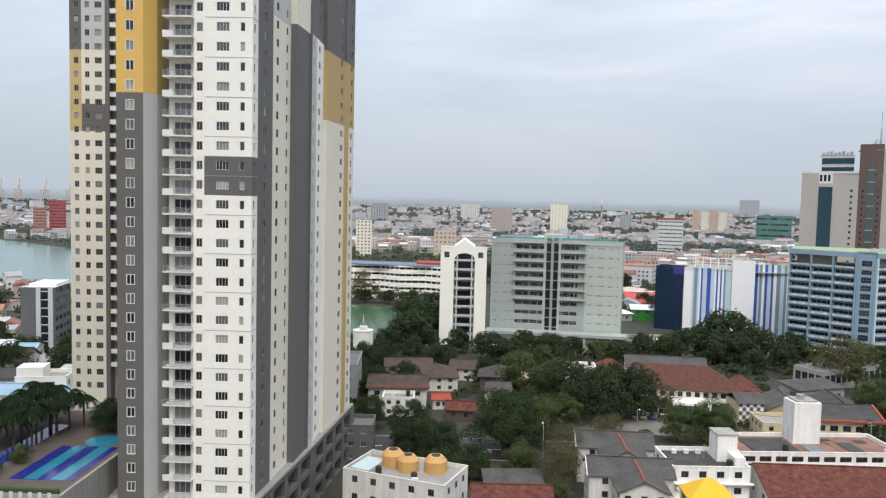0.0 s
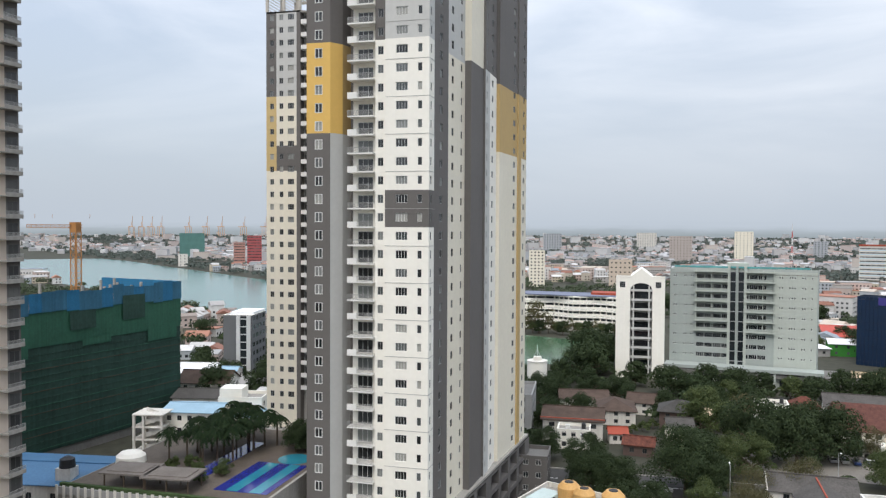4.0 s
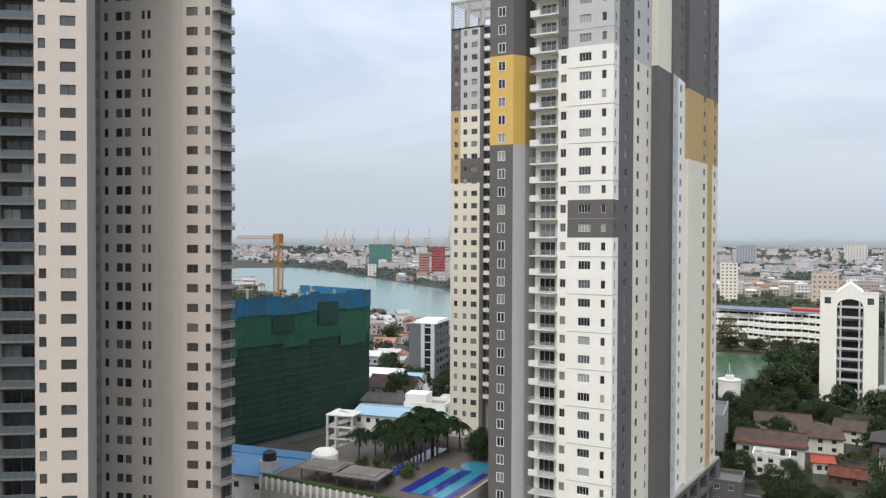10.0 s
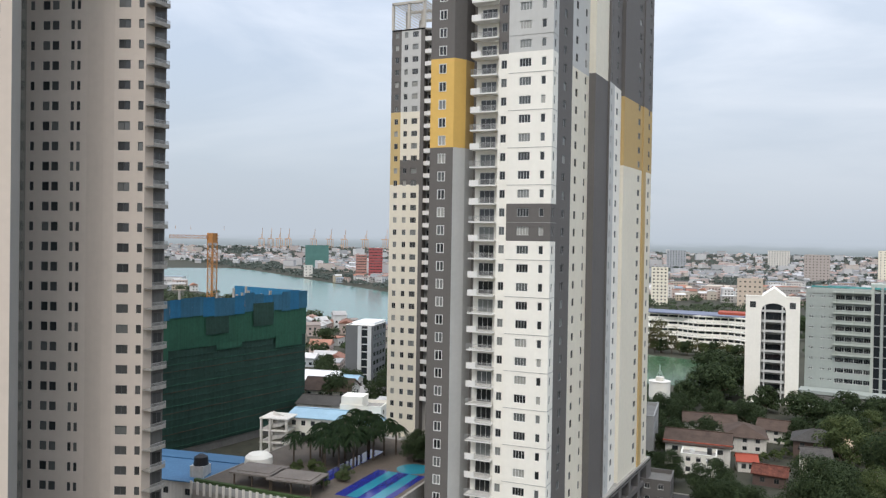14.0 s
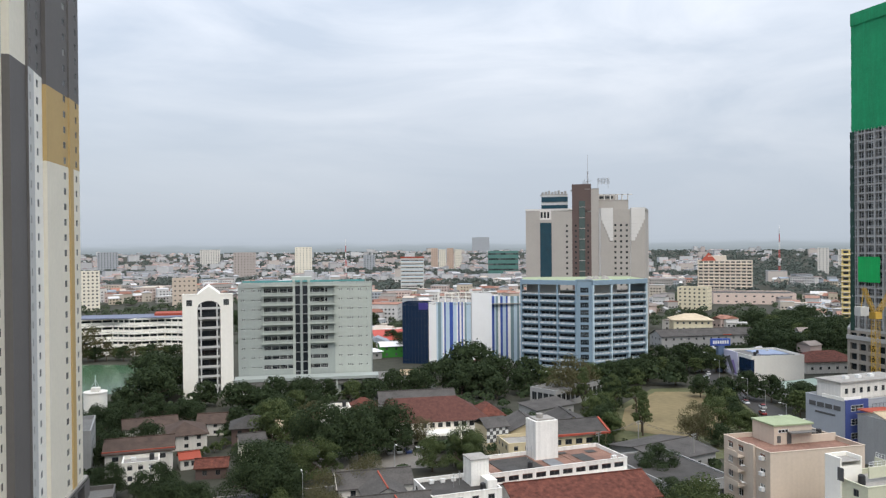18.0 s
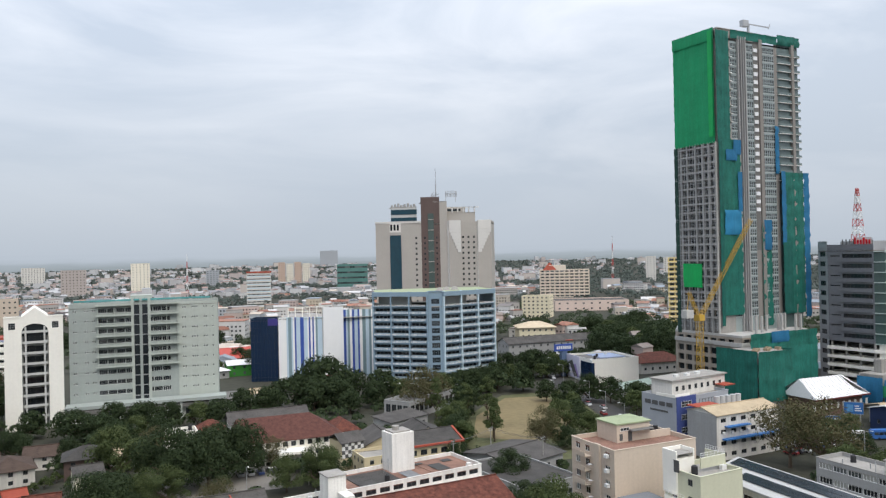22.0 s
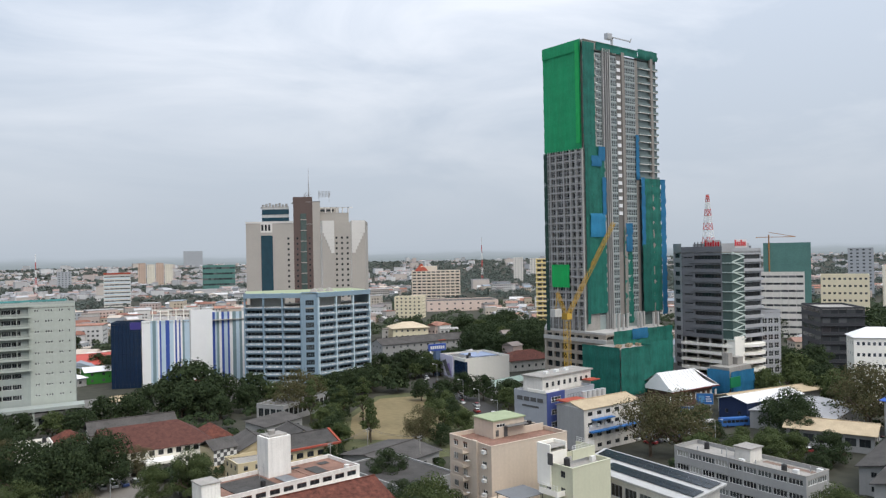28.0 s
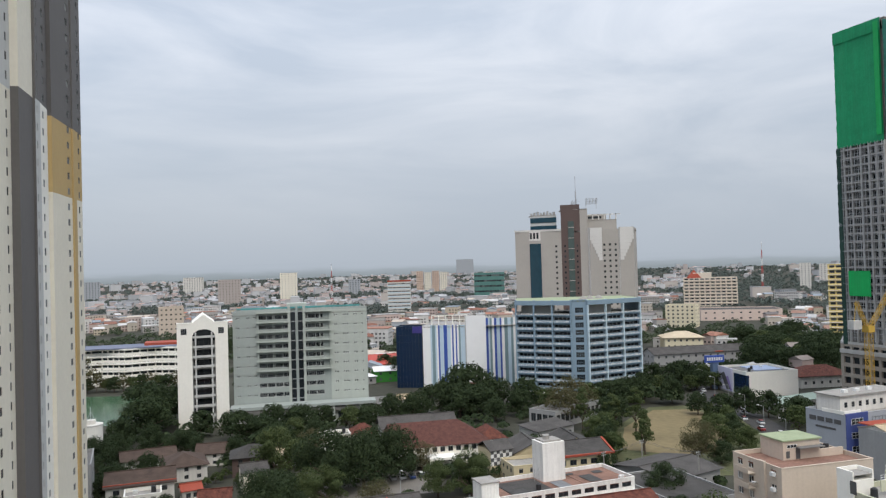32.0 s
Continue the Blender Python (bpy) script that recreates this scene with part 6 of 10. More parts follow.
for i in range(7):
    for k in range(4):
        part("square", MB().box(i * 1.0, -0.06, 3.6 + k * 1.1, i + 1.0, -0.01, 4.7 + k * 1.1), FRAME_D if (i + k) % 2 else FRAME_W, chk)
roof_mesh(7, 8, 8.0, 2.2, "gable", 0.5, ROOF_GREY, chk)
house("grey_roof_house", "house under a big grey gabled roof", "house", 84.6, 213, -8, 12, 14, 6, CREAM_Y, ROOF_GREY, "gable", 3.0, 0.6, 2, 3, 3, ridge_x=False)
house("grey_roof_house", "house under a big grey gabled roof", "house", 98.4, 214, -8, 13, 14, 6, CREAM_Y, ROOF_DK, "gable", 3.0, 0.6, 2, 3, 3, ridge_x=False)
house("dark_hall", "low hall with a broad dark flat roof", "building", 101, 156, 3, 18, 27, 5.5, GREYW, ROOF_DK, "flat", storeys=1, ncol=3, nside=4, parapet=0.3)
house("park_pavilion", "open pavilion with a flat concrete roof by the park", "pavilion", 122, 262, 28, 30, 12, 6.5, GREYW, CONC_D, "flat", storeys=1, ncol=10, nside=4, ww=2.2, wh=3.0, parapet=0.3)
house("shed", "low shed with a pale sheet roof", "shed", 106, 243, 20, 18, 9, 4.5, GREYW, ROOF_GREY, "shed", 1.2, 0.5, 1, 6, 2)

house("shed", "low shed with a patched grey sheet roof by the park", "shed", 112, 176, 14, 20, 20, 4.6, GREYW, ROOF_GREY, "gable", 1.6, 0.8, 1, 5, 4)
house("shed", "small store with a dark sheet roof", "shed", 128, 150, 8, 12, 14, 4.2, GREYW, ROOF_DK, "gable", 1.5, 0.6, 1, 3, 3)
# beige flats by the park
bf = house("apartment_block", "pinkish beige flats with corner balconies and a roof room", "apartment block", 102.3, 124.3, -3, 21.5, 15, 21.0, PINKB, TERRACE, "flat", storeys=7, ncol=0, nside=4, ww=1.6, wh=1.5, frame=FRAME_W, glass=GLASS)
part("roof_room", MB().box(6.5, 7.5, 20.0, 15.4, 14.5, 24.0), PINKB, bf)
part("roof_room_roof", MB().box(6.2, 7.2, 24.0, 15.7, 14.7, 24.3), ROOF_GREEN, bf)
for k in range(7):
    b = part("balcony", MB().box(-1.6, 8, 3 * k + 0.1, 0, 12.5, 3 * k + 0.3).box(-1.6, 8, 3 * k + 0.3, -1.5, 12.5, 3 * k + 1.2), PINKB, bf)
part("pier", MB().box(-0.5, 4.5, 0, 0, 6.2, 21.4), PINKB, bf)
put_window(bf, 8.6, 7.42, 22.6, 0, 2.4, 0.7, 3, 1, FRAME_W, GLASS_DK)
part("canopy", MB().box(9.5, 5.9, 22.6, 15.4, 7.48, 22.8), CONC_D, bf)
pg = house("apartment_block", "narrow pale lime block with a white stair head", "apartment block", 106.5, 105.5, 0, 11, 9, 19.6, PALE_LIME, CONC, "flat", storeys=6, ncol=0, nside=2, clutter=2)
part("stair_head", MB().box(-0.4, 5.6, 15, 4.4, 9.2, 21.6).box(-0.4, 5.6, 21.6, -0.1, 9.2, 23.2).box(4.1, 5.6, 21.6, 4.4, 9.2, 23.2).box(-0.1, 8.9, 21.6, 4.1, 9.2, 23.2), WHITE, pg)
part("lime_wall", MB().box(4.4, 4.0, 19.6, 11.0, 4.3, 21.6).box(10.7, 4.3, 19.6, 11.0, 9.0, 21.6), PALE_LIME, pg)
for px_, py_, w_, rz_2 in ((7.7, 4.1, 6.5, 0), (10.9, 6.6, 4.6, 90)):
    part("railing", window_mesh(w_, 0.9, 7, 2, FRAME_W, 0.0, GLASS, 0.05, True)[0], None, pg, loc=(px_, py_, 21.6), rz=rz_2)
part("railing", window_mesh(5.0, 1.0, 6, 2, FRAME_W, 0.0, GLASS, 0.05, True)[0], None, pg, loc=(-2.1, 4.5, 15.2), rz=90)
part("stair_head_roof", MB().box(-0.1, 5.7, 22.4, 4.1, 8.9, 22.5), CONC, pg)
part("door", MB().box(-0.45, 4.8, 19.3, -0.38, 6.2, 21.6), FRAME_D, pg)
for k in range(4):
    part("balcony", MB().box(-2.2, 2, 3.0 * k + 5, 0, 7, 3.0 * k + 5.2).box(-2.2, 2, 3 * k + 5.2, -2.1, 7, 3 * k + 6.1).box(-2.1, 2, 3 * k + 5.2, 0, 2.1, 3 * k + 6.1), WHITE, pg)

solar = thing("solar_roof_building", "building with a white sloping roof carrying rows of solar panels", "building")
sp = [(120.4, 91.0), (131.4, 90.0), (135.2, 121.5), (124.6, 119.5)]
facade(solar, sp[3], sp[0], 0, 14.2, [(2.5 + 4.2 * i, 2 + 4 * k, 3.4, 2.6, 3, 1) for i in range(6) for k in range(3)], [OLDWHITE], frame=FRAME_G, glass=GLASS)
facade(solar, sp[0], sp[1], 0, 14.2, [(2.5 + 4 * i, 2 + 4 * k, 3.0, 2.4, 3, 1) for i in range(3) for k in range(3)], [OLDWHITE], frame=FRAME_G, glass=GLASS)
facade(solar, sp[1], sp[2], 0, 15.0, [], [OLDWHITE])
facade(solar, sp[2], sp[3], 0, 15.0, [], [OLDWHITE])
srf = MB()
tp_ = [(119.8, 89.2, 14.3), (132.4, 89.0, 15.4), (136.0, 122.8, 15.4), (123.8, 120.4, 14.3)]
srf.face(tp_)
srf.face([(p[0], p[1], p[2] - 0.4) for p in reversed(tp_)])
for i in range(4):
    p, q = tp_[i], tp_[(i + 1) % 4]
    srf.face([(p[0], p[1], p[2] - 0.4), (q[0], q[1], q[2] - 0.4), q, p])
part("roof", srf, mat("grey_white_sheet_roof", (0.42, 0.42, 0.41), 0.6, 0.12, 0.3), solar)
def on_roof(s, t): return Vector(tp_[0]).lerp(Vector(tp_[1]), s).lerp(Vector(tp_[3]).lerp(Vector(tp_[2]), s), t)
for row, (s0, s1, t0, t1) in enumerate(((0.20, 0.48, 0.02, 0.78), (0.62, 0.94, 0.02, 0.97))):
    for k in range(14):
        for h_ in range(2):
            a0, a1 = s0 + (s1 - s0) * h_ / 2, s0 + (s1 - s0) * (h_ + 0.94) / 2
            b0, b1 = t0 + (t1 - t0) * k / 14, t0 + (t1 - t0) * (k + 0.95) / 14
            mb = MB()
            q = [on_roof(a0, b0), on_roof(a1, b0), on_roof(a1, b1), on_roof(a0, b1)]
            up = Vector((0, 0, 0.22))
            mb.face([p + up for p in q])
            for i in range(4):
                mb.face([q[i] + up * 0.7, q[(i + 1) % 4] + up * 0.7, q[(i + 1) % 4] + up, q[i] + up])
            mb.face([p + up * 0.7 for p in reversed(q)])
            part("solar_panel", mb, SOLAR, solar)

bg1 = house("office_block", "grey office block with blue bands and a roof terrace", "office building", 170.4, 175.8, 4, 24, 14, 16.2, mat("blue_grey_panel", (0.36, 0.38, 0.41), 0.7, 0.1, 0.3, streak=0.6), CONC, "flat", storeys=4, ncol=0, nside=0, ww=2.4, wh=1.3, clutter=0)
part("blue_corner", MB().box(-0.12, -0.15, 0, 8.6, -0.004, 16.3).box(-0.12, -0.15, 16.3, 8.6, 0.3, 16.5), mat("deep_blue_panel", (0.055, 0.08, 0.24), 0.6, 0.15, 0.3, streak=0.4), bg1, "strong blue corner bay")
for k in range(4):
    put_window(bg1, 4.2, -0.22, 1.6 + k * 3.9, 0, 4.6, 1.7, 3, 2, FRAME_W, GLASS_DK)
    put_window(bg1, 14.5, -0.05, 1.6 + k * 3.9, 0, 8.4, 1.5, 6, 1, FRAME_D, GLASS_DK)
for k in range(4):
    part("side_window", MB().box(-0.14, 1.6 + k * 2.9, 13.2, -0.01, 3.9 + k * 2.9, 14.5), FRAME_D, bg1)
part("side_sign", MB().box(-0.1, 3.4, 11.3, -0.02, 10.5, 11.9), FRAME_D, bg1)
part("terrace_wall", MB().box(-0.1, 0.4, 16.2, 6.5, 0.6, 17.2).box(-0.1, 0.6, 16.2, 0.1, 8.0, 17.2), WHITE, bg1)
part("upper_floor", MB().box(4, 5.2, 15.2, 29, 13.6, 20.2), OLDWHITE, bg1, "white upper storey with a row of small windows")
part("upper_roof", MB().box(3.4, 4.6, 20.2, 29.6, 14.0, 20.6), CONC, bg1)
for k in range(8):
    put_window(bg1, 6.2 + k * 2.9, 5.12, 17.0, 0, 1.1, 1.5, 1, 2, FRAME_D, GLASS_DK)
for k in range(3):
    part("roof_unit", MB().box(9 + k * 5, 8, 20.6, 10.6 + k * 5, 9.2, 21.4), AC, bg1)
part("red_awning", MB().box(24, 1.2, 17.2, 29, 5.1, 17.5), TILE_ORANGE, bg1)
bg2 = house("workshop", "grey-sided white workshop with tan and red roof sheets", "workshop", 172.2, 162.0, -2, 25, 11.5, 13.2, OLDWHITE, ROOF_TAN, "gable", 1.6, 0.4, 4, 6, 3, 2.0, 1.2)
part("side_wall", MB().box(-0.25, 0, 0, -0.01, 11.5, 13.3), GREYW, bg2)
part("red_sheet", MB().box(0, 6.4, 14.2, 9, 11.9, 14.5), TILE_ORANGE, bg2)
part("blue_awning", MB().box(2, -1.6, 6.0, 24, -0.02, 6.4).box(3, -1.6, 9.6, 12, -0.02, 9.9), mat("blue_awning", (0.04, 0.16, 0.42), 0.6, 0.2, 0.4), bg2)
for k in range(5):
    part("steel_tank", MB().cyl(11 + k * 2.2, 10.6, 13.2, 16.0, 0.9, n=14), STEEL_G, bg2)
fl = house("long_flats", "long grey four-storey flats with ribbon windows", "apartment block", 154.0, 84.5, 88, 34, 8.8, 13.0, GREYW, CONC, "flat", storeys=4, ncol=9, nside=2, ribbon=True, wh=1.4, lights=4, frame=FRAME_W, glass=GLASS, ledge=True, clutter=6, trim=CONC, allround=True)
fl.matrix_basis = pose(164.4, 84.8, 0, 0, 0, 87)
part("stair_head", MB().box(15, 1.5, 12.2, 19, 6, 15.2), OLDWHITE, fl)
part("stair_head_roof", MB().box(14.7, 1.2, 15.2, 19.3, 6.3, 15.5), CONC, fl)
wr = thing("market_hall", "hall with a sweeping white metal roof over brown walls", "hall")
FOOT.append((258, 188, 17))
E0, E1, R0, R1 = Vector((243.6, 182.3, 6.6)), Vector((271.4, 180.4, 6.6)), Vector((245, 190.4, 13.0)), Vector((264.6, 187.9, 13.0))
BOARDS = mat("brown_boards", (0.16, 0.10, 0.08), 0.8, 0.2, 0.4)
part("wall", MB().prism([(245, 184.2), (269.5, 182.4), (270.5, 194.7), (246, 197)], 0, 6.8), BOARDS, wr)
rfm = MB()
rows = []
for k in range(7):
    t_ = k / 6
    p, q = E0.lerp(R0, t_), E1.lerp(R1, t_)
    sag = Vector((0, 0, -1.5 * math.sin(math.pi * t_)))
    rows.append((p + sag, q + sag))
for k in range(6):
    rfm.face([rows[k][0], rows[k][1], rows[k + 1][1], rows[k + 1][0]])
rfm.face([R0, R1, R1 + Vector((5, 8, -6)), R0 + Vector((-1, 9, -6))])
rfm.face([E1, E1 + Vector((0, 15, 0)), R1 + Vector((1, 0, 0)), R1])
rfm.face([E0, R0, E0 + Vector((1, 15, 0))])
part("roof", rfm, ROOF_WHITE, wr, "concave white metal roof")
for k in range(12):
    a, b = Vector(rows[0][0]).lerp(rows[0][1], k / 12), Vector(rows[6][0]).lerp(rows[6][1], k / 12)
    seam = MB()
    for m_ in range(6):
        p, q = rows[m_][0].lerp(rows[m_][1], (k + 0.5) / 12), rows[m_ + 1][0].lerp(rows[m_ + 1][1], (k + 0.5) / 12)
        seam.beam(p + Vector((0, 0, 0.05)), q + Vector((0, 0, 0.05)), 0.06)
    part("roof_seam", seam, STEEL_G, wr)
part("eave", MB().beam(E0 + Vector((0, 0, -0.2)), E1 + Vector((0, 0, -0.2)), 0.22), mat("dark_red_eave", (0.14, 0.04, 0.035), 0.7, 0.15, 0.5), wr)
for k in range(10):
    q = Vector((244.5, 184.0)).lerp(Vector((271.5, 182.2)), k / 9)
    part("window", MB().box(q.x - 0.6, q.y - 0.16, 2.4, q.x + 0.6, q.y - 0.02, 4.6), FRAME_W, wr)
wb_ = house("showroom", "white windowless showroom box with a dark glass corner", "shop", 225.6, 284.2, -10, 24.5, 24, 11.0, WHITE, CONC_D, "flat", storeys=1, ncol=0, nside=0, clutter=4)
part("glass_corner", MB().box(-0.2, -0.2, 0, 1.2, -0.01, 9.6).box(-0.2, -0.01, 0, -0.01, 10.5, 9.6), GLASS_BL, wb_)
part("billboard", MB().box(-0.6, 11.5, 0.8, -0.1, 24, 11.2), mat("lilac_poster", (0.60, 0.58, 0.70), 0.5, 0.08, 0.2), wb_, "pale lilac poster with a slanted dark phone shape")
ph = MB()
ph.face([(-0.66, 13.0, 1.6), (-0.66, 16.4, 1.2), (-0.66, 21.5, 7.8), (-0.66, 18.2, 9.0)])
ph.face([(-0.62, 13.0, 1.6), (-0.62, 18.2, 9.0), (-0.66, 18.2, 9.0), (-0.66, 13.0, 1.6)])
part("poster_shape", ph, FRAME_D, wb_)
ph3 = MB()
ph3.face([(-0.64, 11.8, 1.4), (-0.64, 13.4, 1.2), (-0.64, 17.0, 6.8), (-0.64, 14.6, 7.6)])
part("poster_shape", ph3, mat("violet_print", (0.30, 0.22, 0.48), 0.5, 0.1, 0.3), wb_)
part("blue_roof_sheet", MB().box(9, 8, 10.25, 22, 22, 10.6), mat("pale_violet_blue_sheet", (0.30, 0.36, 0.50), 0.6, 0.15, 0.3), wb_)
part("sign_pylon", MB().box(-2.6, 25, 0, 0.4, 27.5, 12.5), mat("steel_blue_panel", (0.13, 0.19, 0.30), 0.5, 0.1, 0.3), wb_)
part("roof_sign", MB().box(-6.5, 24.6, 12.5, 3.0, 25.6, 15.8), BLUE, wb_, "blue sign board with white bars")
sb = MB()
for k in range(7):
    sb.box(-5.6 + k * 1.15, 24.52, 13.4, -4.8 + k * 1.15, 24.59, 14.9)
part("sign_bar", sb, FRAME_W, wb_)
house("navy_shed", "navy blue shed with a white stepped roof", "shed", 244, 152, -8, 30, 12, 7.0, mat("navy_sheet", (0.02, 0.035, 0.09), 0.6, 0.15, 0.3), ROOF_WHITE, "gable", 1.6, 0.6, 1, 4, 2)
house("tan_roof_shop", "long shop with a sand-coloured sheet roof", "shop", 226, 128, -72, 24, 14, 5.5, GREYW, ROOF_TAN, "gable", 2.2, 1.0, 1, 6, 2, 3.0, 2.4)
house("grey_warehouse", "broad warehouse with a pale grey curved roof", "warehouse", 243, 122, 10, 30, 26, 6.0, GREYW, mat("pale_grey_sheet", (0.36, 0.36, 0.37), 0.6, 0.2, 0.2), "gable", 1.4, 0.4, 1, 6, 4)
house("blue_roof_warehouse", "grey warehouse with a bright blue metal roof", "warehouse", 246, 84, -10, 30, 26, 13, GREYW, mat("bright_blue_sheet", (0.035, 0.11, 0.44), 0.5, 0.15, 0.2), "gable", 3.4, 1.0, 2, 5, 4, 2.4, 2.0, ridge_x=False)
house("dark_roof_shop", "low shop with a dark sheet roof", "shop", 196, 80, 12, 34, 12, 7, GREYW, ROOF_DK, "gable", 1.2, 0.8, 2, 7, 2)
house("dark_roof_shop", "low shop with a dark sheet roof", "shop", 168, 60, 12, 34, 16, 12, GREYW, ROOF_DK, "gable", 1.6, 0.8, 3, 7, 2)
house("station_roof", "long low canopy with a tan sheet roof", "canopy", 252, 160, -12, 44, 10, 6.0, GREYW, ROOF_TAN, "gable", 1.4, 1.2, 1, 7, 2)
house("red_roof_hall", "hall with a rusty red hip roof", "hall", 262, 292, -10, 26, 16, 5.5, OLDWHITE, TILE_RED, "hip", 4.0, 1.0, 1, 6, 3)
house("shed", "shed with a pale green sheet roof", "shed", 214, 250, 8, 44, 7, 4.0, GREYW, mat("faded_green_sheet", (0.26, 0.33, 0.28), 0.7, 0.2, 0.3), "shed", 0.8, 0.5, 1, 6, 1)
house("cream_house", "cream four-square house with a pale hip roof", "house", 283, 430, -24, 24, 18, 11, mat("cream_wall", (0.72, 0.65, 0.47), 0.75, 0.1, 0.2, streak=0.5), mat("pale_tile", (0.55, 0.46, 0.33), 0.8, 0.2, 0.3), "hip", 3.5, 1.2, 3, 6, 4)
house("long_shop_row", "long grey-roofed row with a red stripe", "shop", 246, 386, -7, 66, 15, 7, GREYW, ROOF_GREY, "gable", 3.2, 0.6, 2, 14, 3)

part("red_stripe", MB().box(38, -0.62, 6.9, 43, 0.2, 7.4), TILE_ORANGE, bpy.data.objects["long_shop_row"])
# by the lake side: pool deck, low roofs, office
house("blue_roof_building", "building with a broad blue metal roof", "building", -124, 118, 8, 26, 18, 13, OLDWHITE, ROOF_BLUE, "gable", 1.4, 0.6, 3, 5, 3)
PALE_BLUE_R = mat("pale_blue_sheet_roof", (0.30, 0.45, 0.56), 0.6, 0.15, 0.3)
blue_r = bpy.data.objects["blue_roof_building"]
part("roof_box", MB().box(17.6, 1.4, 13.2, 20.6, 4.2, 15.6), OLDWHITE, blue_r)
part("roof_tank", MB().cyl(19.2, 2.8, 15.6, 17.2, 1.5, 1.35, 18).cyl(19.2, 2.8, 17.2, 17.7, 1.35, 0.5, 18), mat("black_water_tank", (0.03, 0.03, 0.032), 0.5, 0.2, 1.0), blue_r)
house("white_flats", "white house with pale blue roof sheets", "house", -121, 176, 10, 15, 12, 13, WHITE, PALE_BLUE_R, "gable", 1.2, 0.5, 4, 5, 3)
stw = thing("stair_tower", "open white concrete stair tower beside the flats", "stair tower", -125.5, 170, 0, 10)
for px_, py_ in ((0, 0), (7.3, 0), (0, 6.6), (7.3, 6.6), (2.5, 0)):
    part("column", MB().box(px_, py_, 0, px_ + 0.6, py_ + 0.6, 13.2), OLDWHITE, stw)
part("rear_wall", MB().box(0.6, 7.2, 0, 7.3, 7.5, 13.2), OLDWHITE, stw)
for k in range(5):
    part("landing", MB().box(-0.1, -0.1, 0.3 + k * 3.2, 8.0, 7.19, 0.6 + k * 3.2), OLDWHITE, stw)
    if k < 4:
        flight = MB()
        z_ = 0.6 + k * 3.2
        for y_, a_, b_ in ((0.7, z_, z_ + 1.6), (3.4, z_ + 3.2, z_ + 1.6)):
            p_ = [(2.2, y_, a_), (7.0, y_, b_), (7.0, y_, b_ + 1.15), (2.2, y_, a_ + 1.15)]
            flight.face(p_)
            flight.face([(x_, y_ + 0.22, w_) for x_, _, w_ in reversed(p_)])
            for i in range(4):
                q_, r_ = p_[i], p_[(i + 1) % 4]
                flight.face([(q_[0], y_ + 0.22, q_[2]), (r_[0], y_ + 0.22, r_[2]), r_, q_])
        part("stair_flight", flight, OLDWHITE, stw)
wf_ = house("white_flats", "white block with a stepped roof room", "house", -111, 187, 12, 12, 9, 15.0, WHITE, CONC, "flat", storeys=4, ncol=2, nside=2)
part("roof_room", MB().prism([(0.3, 0.3), (6.5, 0.3), (6.5, 6), (0.3, 6)], 14.2, 17.4), WHITE, wf_)
house("white_flats", "low white house with a pale blue roof beside the palms", "house", -101.5, 180, 10, 9, 9, 12.2, WHITE, PALE_BLUE_R, "gable", 0.9, 0.5, 4, 3, 3)
house("dark_roof_house", "house with a dark low-pitched roof", "house", -136, 203, 12, 18, 13, 10, OLDWHITE, ROOF_DK, "gable", 1.6, 0.6, 3, 4, 3)
house("brown_roof_house", "white house with a dark brown pitched roof", "house", -150, 227, 10, 17, 12, 9, OLDWHITE, mat("brown_sheet_roof", (0.085, 0.058, 0.045), 0.88, 0.5, 0.4, bump=0.3), "gable", 3.4, 0.6, 3, 4, 3)
house("white_roof_hall", "low hall with a white sheet roof", "hall", -166, 246, 12, 15, 16, 8, OLDWHITE, ROOF_WHITE, "gable", 2.4, 0.6, 2, 4, 3)
house("blue_roof_shed", "small shed with a pale blue roof", "shed", -149.5, 252, 12, 6, 9, 8, OLDWHITE, PALE_BLUE_R, "gable", 1.4, 0.4, 2, 2, 2)
SLATE = mat("slate_wall", (0.13, 0.135, 0.14), 0.7, 0.12, 0.2, streak=0.5)
fin_b = house("fin_office_block", "grey office block with white vertical fins and a white roof", "office building", -157, 268, 10, 11.4, 17, 27, SLATE, ROOF_WHITE, "flat", storeys=8, ncol=0, nside=4, ww=3.0, wh=1.8, trim=WHITE, frame=FRAME_W, parapet=0.3)
for fx in (5.3, 9.4):
    part("fin", MB().box(fx, -0.7, 0, fx + 1.5, 0.003, 26.8), mat("pale_fin_paint", (0.55, 0.56, 0.56), 0.6, 0.1, 0.3), fin_b)
part("glass_strip", MB().box(6.8, -0.12, 2, 9.4, -0.004, 26.4), GLASS_DK, fin_b, "tall strip of dark glass")
for k in range(8):
    part("transom", MB().box(6.8, -0.22, 4.4 + k * 3.0, 9.4, -0.121, 4.8 + k * 3.0), mat("pale_fin_paint", (0.55, 0.56, 0.56), 0.6, 0.1, 0.3), fin_b)
part("roof_slope", MB().box(2.0, 2.5, 26.7, 11.2, 16.6, 28.0), ROOF_WHITE, fin_b)

